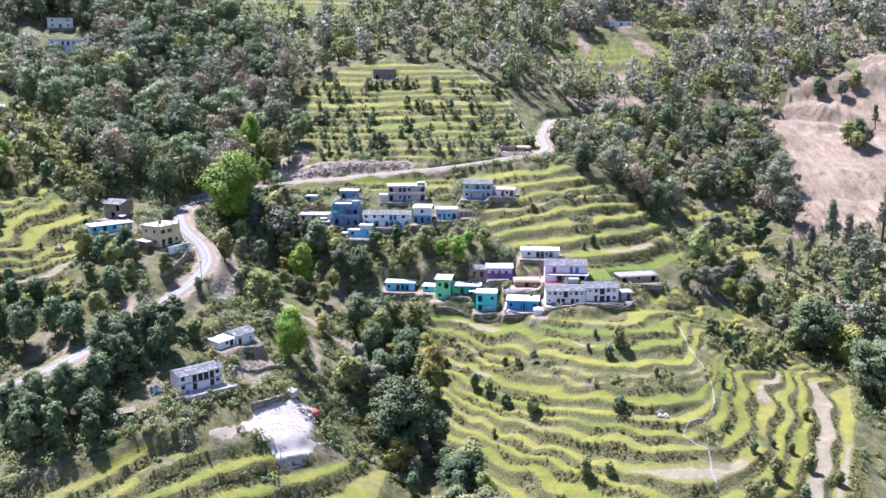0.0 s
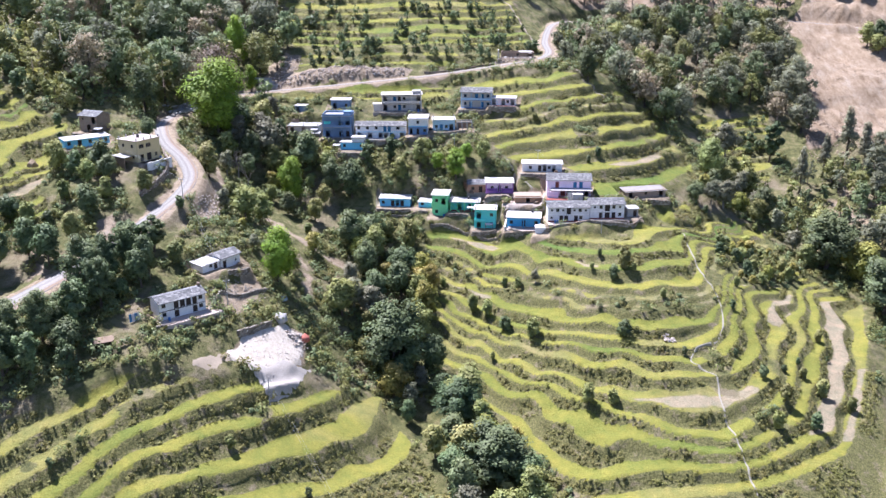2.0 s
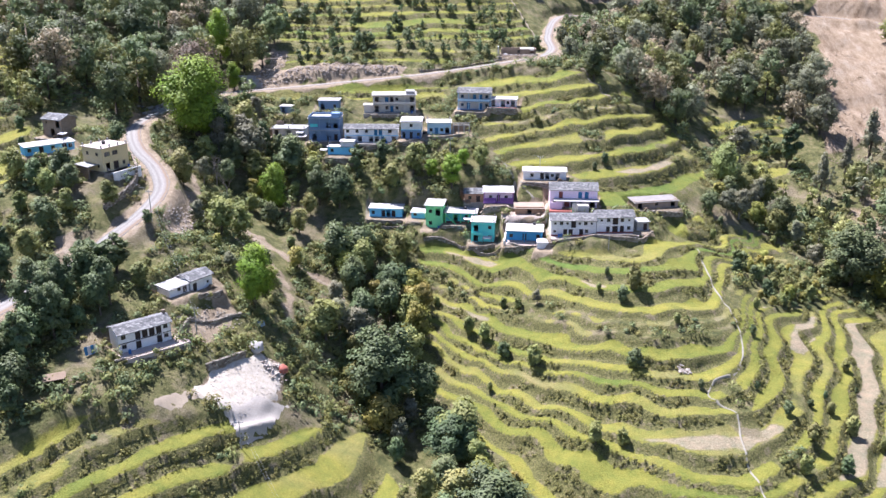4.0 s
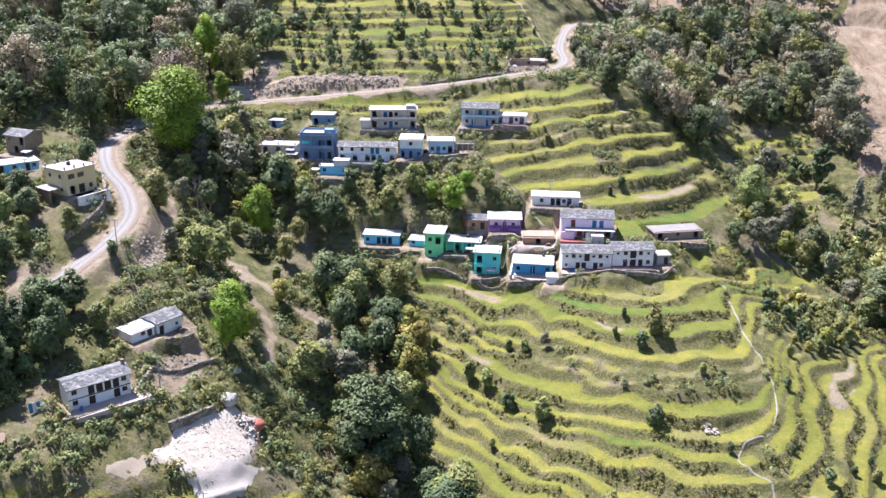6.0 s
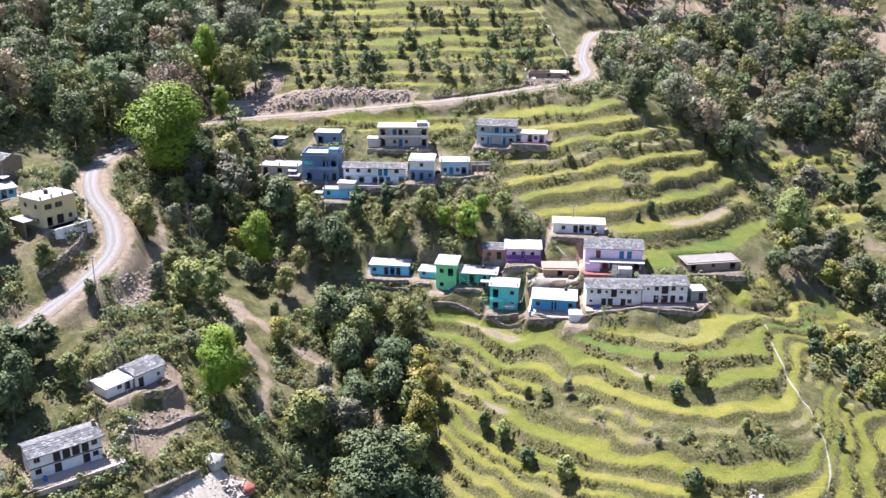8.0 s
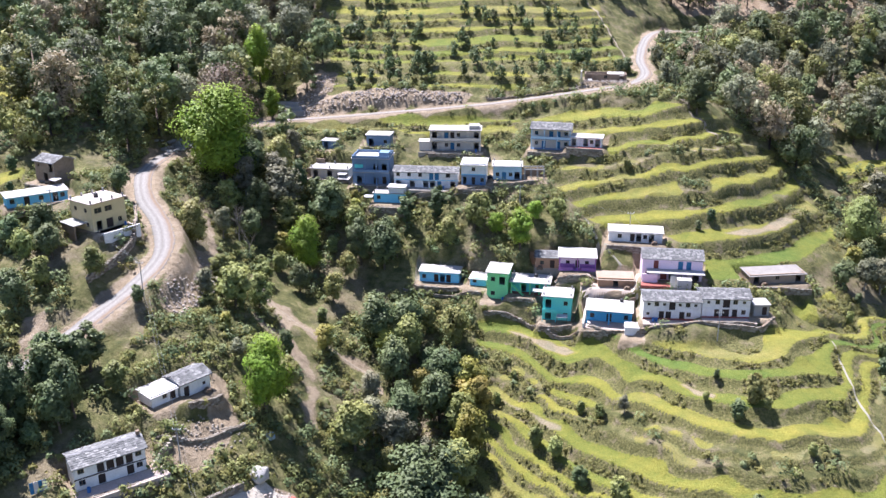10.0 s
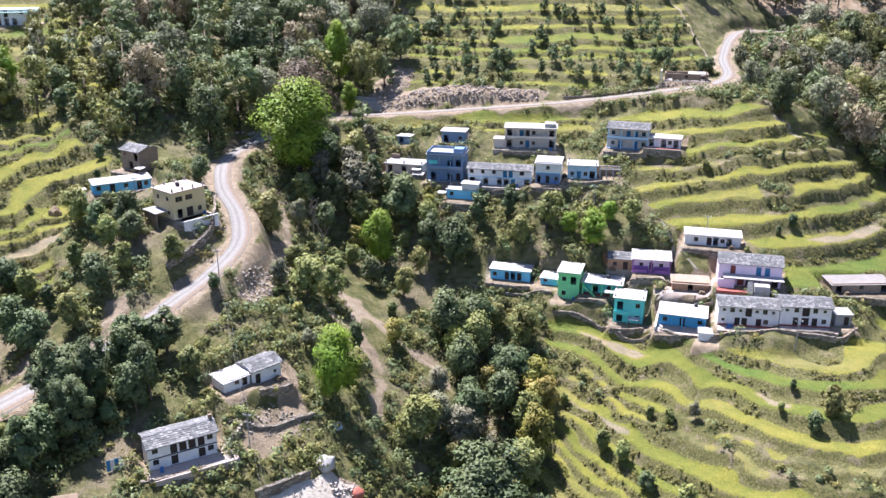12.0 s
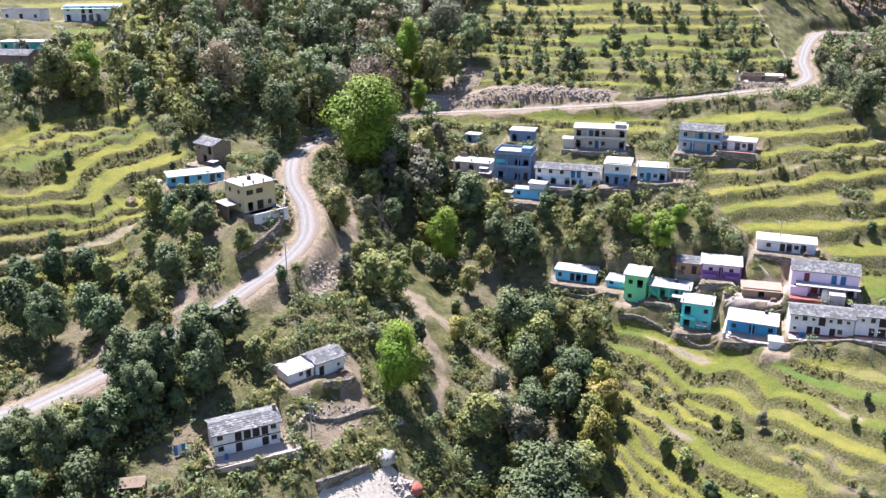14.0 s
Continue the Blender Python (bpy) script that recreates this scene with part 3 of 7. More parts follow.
terrace("middle", 4, [(26, 314.1), (36.6, 314.3), (46.5, 315.2), (56.8, 318.7), (68.9, 328.2), (80.9, 347.5)], [(25.4, 317.2), (37.1, 319.3), (47.2, 321.5), (58, 326), (68.5, 334.8), (82.3, 354.4)])
terrace("middle", 5, [(24.6, 319.4), (37.1, 320.6), (47.3, 323.1), (60.3, 330), (78.3, 350.7)], [(24, 322.5), (34.1, 323.6), (46.2, 327.4), (59.2, 333.7), (79.2, 358.4)])
terrace("middle", 6, [(13.9, 323.7), (27.4, 324), (37.5, 325.2), (47.9, 328.2), (59.2, 334.1), (76.5, 355.8)], [(14.1, 330.9), (25.9, 328.4), (37.9, 329.9), (48.5, 332.3), (60, 339), (77.3, 363.6)])
terrace("middle", 7, [(31.1, 329.9), (46.7, 332.4), (56, 337.3), (66.3, 349.1)], [(33.2, 334.7), (47.2, 336.9), (56.9, 342.4), (66.4, 354)])
terrace("middle", 8, [(21.2, 339.1), (31.6, 338), (40.3, 338.5), (59.7, 349.3)], [(21.4, 343.2), (32, 342.2), (44.4, 343.2), (61.8, 360.8)])
terrace("middle", 9, [(10.8, 349.1), (21.5, 345.6), (32.1, 344.9), (40.8, 343.7)], [(10.9, 356.2), (21.9, 354), (32.7, 352.5), (41.6, 350.8)])
terrace("west", 9, [(-150.5, 261.1), (-149.3, 269.8), (-150.6, 279.9)], [(-157.3, 269.8), (-156.7, 277.5), (-154.7, 284.9)])
terrace("west", 8, [(-146.7, 270.5), (-144.9, 276.9), (-141.7, 284), (-135.5, 292.5)], [(-149.6, 273.3), (-149.4, 280.8), (-148.5, 284.2), (-139.8, 296.8)])
terrace("west", 7, [(-146.1, 255.4), (-141.9, 261.6), (-142, 270.4), (-140.2, 279.2), (-134.7, 288.5)], [(-150.1, 260.4), (-148.9, 266.9), (-146.2, 275.1), (-142.7, 282.8), (-136.6, 291.4)])
terrace("west", 6, [(-142, 249.7), (-136.9, 254.5), (-133.2, 259.6), (-133.2, 266.4), (-134.3, 275), (-132.8, 282.6), (-128.5, 289.1), (-125.6, 292.9)], [(-144.3, 252.6), (-139.4, 260), (-139.3, 268.4), (-139.3, 277.6), (-136.9, 286.5), (-133.3, 292.9), (-128.3, 297.4)])
terrace("west", 5, [(-140.3, 247.1), (-133.4, 253.5), (-126.1, 259.5), (-125, 264), (-125.9, 270.3), (-124.9, 277.5), (-118.8, 283.6), (-114.2, 287.7)], [(-141.8, 249.1), (-135.1, 255.8), (-129.4, 262.6), (-131.7, 269.5), (-131.9, 275.9), (-128.2, 282.8), (-123.6, 289), (-117.8, 293.5)])
terrace("west", 4, [(-138.4, 244.3), (-131.3, 250.3), (-125.8, 252.7), (-120.4, 257.8), (-116.8, 263.9)], [(-140.1, 246.6), (-134.8, 251.1), (-129.1, 255.4), (-124, 265.8), (-120.8, 272.9)])
terrace("west", 3, [(-136.3, 241.2), (-129.3, 247.1), (-122.5, 252), (-116.6, 258.7)], [(-137.6, 242.9), (-132.5, 247.6), (-126.9, 251.9), (-119.9, 259.2)])
terrace("west", 2, [(-133.4, 237), (-126.7, 243.1), (-120.2, 248.2), (-114.8, 251.1), (-111.5, 256.5)], [(-134.9, 238.9), (-128.1, 245), (-122.5, 249.4), (-117.4, 255.1), (-114.4, 258.6)])
terrace("west", 1, [(-131.2, 233.6), (-127.1, 237.4), (-121.4, 242.2), (-115.5, 245.1), (-108, 249.3)], [(-132.6, 235.5), (-128.5, 239.2), (-123.2, 243.8), (-118.2, 247.1), (-110.5, 252.1)])
terrace("west", 0, [(-125.7, 230.3), (-122.4, 233.2)], [(-127.8, 232.2), (-124.9, 235.8)])
terrace("gully_side", 5, [(-81.7, 171.8), (-75.3, 176.9), (-71, 181.8), (-67, 187)], [(-85, 173.8), (-78.7, 179.2), (-74.2, 184.1), (-68.6, 189.9)])
terrace("gully_side", 4, [(-73.1, 170.4), (-64.9, 181.5), (-59.9, 185.7), (-57.4, 188)], [(-76.9, 171), (-70.1, 178.5), (-66.1, 183.4), (-59.2, 189.8)])
terrace("gully_side", 3, [(-68.6, 166.7), (-61.9, 175.2), (-57.1, 179), (-51.2, 184.8), (-45, 190.7), (-40.7, 194.9)], [(-71.1, 167.3), (-63.8, 177.3), (-59, 181.8), (-53.2, 187.7), (-43.6, 196.3)])
terrace("gully_side", 2, [(-63.7, 165.3), (-57.5, 171.7), (-51.7, 176.2), (-46.7, 180.5), (-39.4, 186.7), (-31.8, 194.8), (-25.3, 207.2)], [(-66.2, 165.8), (-58.7, 173.7), (-52.6, 179.7), (-44.3, 186.4), (-37, 195), (-27.2, 211.1)])
terrace("gully_side", 1, [(-49.9, 168.4), (-42.8, 172.3), (-34.6, 179.4), (-26.9, 186.2), (-20.2, 195.4), (-15.7, 212.6)], [(-52.7, 170), (-45.8, 175.8), (-37.6, 183.2), (-29.2, 194.1), (-22.7, 208.3), (-19.7, 218.8)])
terrace("gully_side", 0, [(-17.9, 183.8), (-11.9, 189.9), (-7.6, 197.7), (-6.4, 206.7)], [(-24, 182.3), (-16, 192.1), (-12.4, 198.5), (-9.4, 208.2)])


class Rise:
    """Terrace count over the plan: a thin-plate surface through the lips and banks of one field."""

    def __init__(self, spots):
        self.at = np.array(spots, float)
        n = len(self.at)
        a = np.zeros((n + 3, n + 3))
        a[:n, :n] = self.basis(self.at[:, 0], self.at[:, 1]) + np.eye(n) * 0.0001
        a[:n, n:] = np.column_stack((np.ones(n), self.at[:, :2] / 100))
        a[n:, :n] = a[:n, n:].T
        self.weights = np.linalg.solve(a, np.concatenate((self.at[:, 2], np.zeros(3))))

    def basis(self, px, py):
        d2 = ((px[..., None] - self.at[:, 0]) ** 2 + (py[..., None] - self.at[:, 1]) ** 2) / 1e4
        return 0.5 * d2 * np.log(d2 + 1e-9)

    def __call__(self, px, py):
        n = len(self.at)
        return self.basis(px, py) @ self.weights[:n] + self.weights[n] + (self.weights[n + 1] * px + self.weights[n + 2] * py) / 100

    def step(self, px, py):
        """Height of one terrace, from the slope of the hill."""
        ux, uy = self(px + 1, py) - self(px - 1, py), self(px, py + 1) - self(px, py - 1)
        zx, zy = land(px + 1, py) - land(px - 1, py), land(px, py + 1) - land(px, py - 1)
        return np.clip((ux * zx + uy * zy) / (ux * ux + uy * uy + 1e-6), 0.5, 4.0)


RISES = {field: Rise(spots) for field, spots in TERRACES.items()}
# how ripe each terrace stands: 0 green, 0.5 yellow, 0.9 bare
RIPE = {
    "lower": {12: 0.42, 11: 0.06, 10: 0.2, 9: 0.36, 8: 0.55, 7: 0.58, 6: 0.38, 5: 0.42, 4: 0.36, 3: 0.44, 2: 0.52, 1: 0.44, 0: 0.36, -1: 0.42, -2: 0.45},
    "middle": {1: 0.12, 2: 0.5, 3: 0.36, 4: 0.44, 5: 0.4, 6: 0.6, 7: 0.4, 8: 0.42, 9: 0.34},
    "west": {9: 0.5, 8: 0.44, 7: 0.25, 6: 0.46, 5: 0.42, 4: 0.3, 3: 0.5, 2: 0.85, 1: 0.4, 0: 0.4},
    "gully_side": {5: 0.42, 4: 0.62, 3: 0.42, 2: 0.38, 1: 0.46, 0: 0.4},
}


def plot_level(name):
    x, y, turn, w, d, rise = PLOTS[name]
    return float(land(x, y)) + rise


def ground(px, py, full=False):
    """Height of the finished ground; with full also the masks of crop, riser, bare earth, landslide and the crop's tone."""
    px, py = np.asarray(px, float), np.asarray(py, float)
    base = land(px, py)
    rough = lattice(px, py, 37, 1) * 1.6 + lattice(px, py, 13, 2) * 0.9 + lattice(px, py, 5, 3) * 0.5 + lattice(px, py, 2.6, 4) * 0.35
    crop, riser, bare, slide = (np.zeros(px.shape) for _ in range(4))
    tone = np.full(px.shape, 0.5)
    tame = np.zeros(px.shape)
    z = base.copy()
    for n, (name, (corners, step, phase, level)) in enumerate(FIELDS.items()):
        depth = outline_depth(px, py, corners) + lattice(px, py, 7, 20 + n) * 1.5
        mask = ease(depth, -1.5, 1.5)
        here = depth > -2
        if not here.any():
            continue
        qx, qy, qz = px[here], py[here], base[here]
        if name in RISES:
            u = RISES[name](qx, qy) + lattice(qx, qy, 6, 40 + n) * 0.03 + lattice(qx, qy, 1.8, 45 + n) * 0.022
            u = np.clip(u, RISES[name].at[:, 2].min(), RISES[name].at[:, 2].max() + 0.38)
            k = np.floor(u)
            fr = u - k
            level, step = 0.63 + lattice(qx, qy, 9, 90 + n) * 0.07, RISES[name].step(qx, qy)
            flat_z = qz + (0.10 * np.minimum(fr / level, 1) + 0.38 * ease(fr, level - 0.04, 0.95) + 0.52 * ease(fr, 0.86, 1.0) - fr) * step
        else:
            bent = qz + lattice(qx, qy, 46, 30 + n) * 1.3 + lattice(qx, qy, 19, 40 + n) * 0.75 + lattice(qx, qy, 6, 45 + n) * 0.16
            u = bent / step + phase
            u = u + 0.20 * np.sin(u * 2.3 + n) + 0.14 * np.sin(u * 5.1 + 2 * n)
            k = np.floor(u)
            fr = u - k
            level = np.clip(level + lattice(qx, qy, 24, 90 + n) * 0.10 + 0.09 * np.sin(k * 3.7 + n), 0.4, 0.88)
            flat_z = qz * 0.6 + 0.4 * (qz - bent + (u - phase) * step) + (k - u + 0.26 * np.minimum(fr / level, 1) + 0.74 * ease(fr, level - 0.02, 1.0)) * step
        z[here] = z[here] * (1 - mask[here]) + flat_z * mask[here]
        on = ease(fr, -0.02, 0.05) * (1 - ease(fr, level - 0.05, level + 0.05))
        sown = ease(lattice(qx, qy, 27, 95 + n) + 0.5 * lattice(qx, qy, 10, 97 + n) + 0.28 * np.sin(k * 5.3 + n), -1.15, -0.9)
        crop[here] = np.maximum(crop[here], mask[here] * on * sown)
        riser[here] = np.maximum(riser[here], mask[here] * (1 - on))
        hue = np.sin(k * 12.9898 + n * 7.1) * 43758.5453
        hue = 0.22 + 0.34 * (hue - np.floor(hue))
        for number, ripe in RIPE.get(name, {}).items():
            hue = np.where(k == number, ripe, hue)
        weedy = ease(hue, 0.5, 0.56) * (1 - ease(hue, 0.62, 0.7))
        crop[here] *= 1 - weedy * ease(lattice(qx, qy, 7, 57) + 0.6 * lattice(qx, qy, 3, 58), -0.3, 0.2)
        hue = hue + lattice(qx, qy + 31 * k, 22, 50 + n) * 0.17 + lattice(qx, qy, 8, 55 + n) * 0.12
        tone[here] = np.where(mask[here] > 0.5, np.clip(hue, 0, 1), tone[here])
        tame[here] = np.maximum(tame[here], mask[here])
    thicket = ease(outline_depth(px, py, THICKET) + lattice(px, py, 5, 59) * 2, -1, 1)
    crop, riser = crop * (1 - thicket), riser * (1 - thicket)
    for corners in FALLOW:
        tone = np.maximum(tone, 0.95 * ease(outline_depth(px, py, corners) + lattice(px, py, 3, 99) * 0.7, -0.8, 0.6))
    slip = ease(outline_depth(px, py, LANDSLIDE) + lattice(px, py, 16, 5) * 6 + lattice(px, py, 5, 6) * 2.5, -2, 2)
    scar = ease(outline_depth(px, py, SCAR) + lattice(px, py, 12, 12) * 5, -2, 3) * 0.8
    dry = ease(outline_depth(px, py, DRY_SLOPE) + lattice(px, py, 30, 13) * 10, -6, 8) * ease(lattice(px * 1.0, py * 0.4, 14, 14) + lattice(px, py, 5, 15) * 0.5, -0.1, 0.4)
    parched = ease(outline_depth(px, py, PARCHED) + lattice(px, py, 40, 27) * 14, -10, 12) * ease(lattice(px, py, 17, 28) + 0.6 * lattice(px, py, 6, 29), -0.1, 0.6) * 0.7
    bank = ease(outline_depth(px, py, DRY_BANK), -6, 6) * ease(lattice(px, py, 9, 16) + lattice(px, py, 4, 17) * 0.5, -0.2, 0.4) * 0.6
    dug = ease(outline_depth(px, py, DUG) + lattice(px, py, 6, 22) * 1.6 + lattice(px, py, 2.5, 23), -0.6, 0.8)
    z += dug * (np.abs(lattice(px, py, 7, 24)) * 0.6)
    slide = np.maximum.reduce((slide, slip, scar, dry, bank, parched))
    bare = np.maximum(bare, dug * 0.9)
    for corners in DIRT:
        bare = np.maximum(bare, 0.85 * ease(outline_depth(px, py, corners) + lattice(px, py, 6, 33) * 2.2 + lattice(px, py, 2.3, 34) * 1.2, -0.5, 1.0))
    for line in PATHS:
        for (x0, y0), (x1, y1) in zip(line, line[1:]):
            t = np.clip(((px - x0) * (x1 - x0) + (py - y0) * (y1 - y0)) / ((x1 - x0) ** 2 + (y1 - y0) ** 2), 0, 1)
            bare = np.maximum(bare, 0.7 * ease(lattice(px, py, 3, 26) * 1.5 - np.hypot(px - x0 - t * (x1 - x0), py - y0 - t * (y1 - y0)), -2.6, -0.8))
    z += rough * (1 - tame) * (1 - 0.3 * slip) + slip * (np.abs(lattice(px + py * 0.3, py * 0.35, 11, 7)) * 3.4 + np.abs(lattice(px - py * 0.2, py * 0.5, 5.5, 18)) * 3.2 * ease(lattice(px, py, 26, 19), -0.2, 0.5))
    cliff = ease(outline_depth(px, py, SCARP) + lattice(px, py, 7, 62) * 3 + lattice(px, py, 2.6, 63) * 1.2, -0.5, 3.5)
    z += cliff * (5.5 + 2.2 * lattice(px, py, 9, 64) + np.abs(lattice(px * 1.6, py * 0.6, 4, 65)) * 2.0)
    # yard of crushed stone
    yard = ease(outline_depth(px, py, YARD) + lattice(px, py, 5, 8), -1.2, 0.8)
    z = z * (1 - yard) + (base + lattice(px, py, 6, 9) * 0.2) * yard
    bare = np.maximum(bare, yard)
    # road bench cut into the slope
    near = (px > -185) & (px < 285) & (py > 155) & (py < 500)
    qx, qy = px[near], py[near]
    best, at = np.full(qx.shape, 1e9), np.zeros(qx.shape, int)
    for k in range(0, len(ROAD_LINE)):
        d = np.hypot(qx - ROAD_LINE[k, 0], qy - ROAD_LINE[k, 1])
        at = np.where(d < best, k, at)
        best = np.minimum(best, d)
    if qx.size:
        half = ROAD_HALF[at]
        bench = 1 - ease(best, half + 0.8, half + 4.2)
        z[near] = z[near] * (1 - bench) + (ROAD_Z[at] - 0.14) * bench
        edge = 1 - ease(best + lattice(qx, qy, 6, 10) * 1.4 + lattice(qx, qy, 2.2, 21) * 0.5, half + 0.4, half + 2.4)
        bare[near] = np.maximum(bare[near], edge)
        crop[near] *= 1 - edge
        riser[near] *= 1 - edge
    for name, (x, y, turn, w, d, rise) in PLOTS.items():
        c, s = math.cos(radians(turn)), math.sin(radians(turn))
        close = (np.abs(px - x) < 22) & (np.abs(py - y) < 22)
        if not close.any():
            continue
        ax, ay = px[close] - x, py[close] - y
        lx, ly = ax * c + ay * s, -ax * s + ay * c
        out = np.maximum(np.abs(lx) - w / 2 - 0.6, np.maximum(-ly - 2.4, ly - d - 0.6))
        pad = 1 - ease(out, 0.0, 1.6)
        z[close] = z[close] * (1 - pad) + plot_level(name) * pad
        worn_edge = 1 - ease(out + lattice(px[close], py[close], 3, 11) * 0.8, 0.0, 1.2)
        bare[close] = np.maximum(bare[close], worn_edge)
        crop[close] *= 1 - pad
        riser[close] *= 1 - pad
    crop *= 1 - bare
    if full:
        return z, crop, riser, bare, slide, tone
    return z


def ground_at(x, y):
    return float(ground(np.array([float(x)]), np.array([float(y)]))[0])


# ---- the ground sheet ----
def sheet(name, xs, ys, zs, material):
    nx, ny = len(xs), len(ys)
    gx, gy = np.meshgrid(xs, ys)
    me = bpy.data.meshes.new(name)
    me.vertices.add(nx * ny)
    me.vertices.foreach_set("co", np.column_stack((gx.ravel(), gy.ravel(), zs.ravel())).astype(np.float32).ravel())
    i = (np.arange(ny - 1)[:, None] * nx + np.arange(nx - 1)[None, :]).ravel()
    quads = np.column_stack((i, i + 1, i + 1 + nx, i + nx)).astype(np.int32)
    me.loops.add(quads.size)
    me.loops.foreach_set("vertex_index", quads.ravel())
    me.polygons.add(len(quads))
    me.polygons.foreach_set("loop_start", np.arange(0, quads.size, 4, dtype=np.int32))
    me.polygons.foreach_set("loop_total", np.full(len(quads), 4, np.int32))
    me.update()
    me.validate()
    me.materials.append(material)
    return me


def graded(stops):
    """Grid lines from stop to stop, each stretch with its own spacing."""
    out = [np.arange(a, b, step) for (a, step), (b, _) in zip(stops, stops[1:])]
    return np.concatenate(out + [np.array([stops[-1][0]])])


GX = graded([(-900, 25), (-460, 10), (-280, 4), (-215, 2.2), (-150, 1.0), (-10, 0.55), (68, 0.9), (132, 1.8), (262, 4), (340, 10), (520, 25), (900, 0)])
GY = graded([(-350, 25), (70, 8), (140, 2), (160, 0.85), (205, 0.55), (288, 0.9), (360, 1.1), (470, 2.2), (610, 6), (760, 25), (1300, 0)])
PX, PY = np.meshgrid(GX, GY)
GZ, CROP, RISER, BARE, SLIDE, TONE = ground(PX, PY, True)
land_mesh = sheet("ground", GX, GY, GZ, LAND_MAT)
mask = land_mesh.color_attributes.new("cover", "FLOAT_COLOR", "POINT")
mask.data.foreach_set("color", np.column_stack((CROP.ravel(), RISER.ravel(), BARE.ravel(), np.ones(CROP.size))).astype(np.float32).ravel())
for key, values in (("tone", TONE), ("slide", SLIDE)):
    land_mesh.attributes.new(key, "FLOAT", "POINT").data.foreach_set("value", values.ravel().astype(np.float32))
tagged(new("ground", land_mesh), "steep green Himalayan hillside cut into terraced crop fields", "ground", kind="structure")


def ribbon(name, line, zs, half, material, lift=0.0):
    """A road or path laid along a line, with a low crown and u across it."""
    tang = np.gradient(line, axis=0)
    tang /= np.linalg.norm(tang, axis=1)[:, None]
    side = np.column_stack((tang[:, 1], -tang[:, 0]))
    rows = np.linspace(-1, 1, 9)
    verts, faces = [], []
    for k in range(len(line)):
        for r in rows:
            wob = 1 + 0.06 * math.sin(k * 0.23 + r * 3) + 0.04 * math.sin(k * 0.61)
            q = line[k] + side[k] * r * half[k] * wob
            verts.append((q[0], q[1], zs[k] + lift - 0.12 * r * r - (0.5 if abs(r) > 0.99 else 0)))
    n = len(rows)
    for k in range(len(line) - 1):
        for j in range(n - 1):
            a = k * n + j
            faces.append((a, a + 1, a + n + 1, a + n))
    me = bpy.data.meshes.new(name)
    me.from_pydata(verts, [], faces)
    uv = me.uv_layers.new(name="UVMap")
    for loop in me.loops:
        uv.data[loop.index].uv = ((loop.vertex_index % n) / (n - 1), loop.vertex_index // n)
    me.materials.append(material)
    return new(name, me)


tagged(ribbon("road", ROAD_LINE, ROAD_Z, ROAD_HALF, ROAD_MAT, 0.06), "unsealed pale dirt mountain road with ochre shoulders", "road", kind="structure")


# ---- building kit ----
def part(name, bm, material, parent, label=""):
    """One mesh object under a thing or a part."""
    me = bpy.data.meshes.new(name)
    bm.to_mesh(me)
    bm.free()
    for m in material if isinstance(material, (list, tuple)) else (material,):
        me.materials.append(m)
    ob = new(name, me)
    ob.parent = parent
    return tagged(ob, label)


def block(bm, x0, x1, y0, y1, z0, z1, skew=0.0):
    """A box between those bounds; skew lowers its front edge."""
    v = [bm.verts.new((x, y, z - (skew if y == y0 else 0))) for z in (z0, z1) for y in (y0, y1) for x in (x0, x1)]
    for f in ((0, 2, 3, 1), (4, 5, 7, 6), (0, 1, 5, 4), (2, 6, 7, 3), (0, 4, 6, 2), (1, 3, 7, 5)):
        bm.faces.new([v[k] for k in f])
    return v


def panel(bm, x0, x1, z0, z1, y0, y1, holes=()):
    """A wall along x with openings right through it, in one piece."""
    xs = sorted({x0, x1, *(h[0] for h in holes), *(h[1] for h in holes)})
    zs = sorted({z0, z1, *(h[2] for h in holes), *(h[3] for h in holes)})
    grid = {}

    def at(i, k, y):
        if (i, k, y) not in grid:
            grid[i, k, y] = bm.verts.new((xs[i], y, zs[k]))
        return grid[i, k, y]

    def solid(i, k):
        if not (0 <= i < len(xs) - 1 and 0 <= k < len(zs) - 1):
            return False
        cx, cz = (xs[i] + xs[i + 1]) / 2, (zs[k] + zs[k + 1]) / 2
        return not any(h[0] < cx < h[1] and h[2] < cz < h[3] for h in holes)

    for i in range(len(xs) - 1):
        for k in range(len(zs) - 1):
            if not solid(i, k):
                continue
            bm.faces.new((at(i, k, y0), at(i + 1, k, y0), at(i + 1, k + 1, y0), at(i, k + 1, y0)))
            bm.faces.new((at(i, k + 1, y1), at(i + 1, k + 1, y1), at(i + 1, k, y1), at(i, k, y1)))
            for di, dk, a, b in ((-1, 0, (i, k), (i, k + 1)), (1, 0, (i + 1, k + 1), (i + 1, k)), (0, -1, (i + 1, k), (i, k)), (0, 1, (i, k + 1), (i + 1, k + 1))):
                if not solid(i + di, k + dk):
                    bm.faces.new((at(*a, y1), at(*a, y0), at(*b, y0), at(*b, y1)))
    bmesh.ops.recalc_face_normals(bm, faces=bm.faces)


SIZES = {"w": (1.0, 1.1, 0.85), "s": (0.7, 0.7, 1.0), "d": (1.15, 2.05, 0.06), "D": (1.7, 2.15, 0.06), "o": (1.4, 2.1, 0.06), "W": (1.8, 1.2, 0.85)}


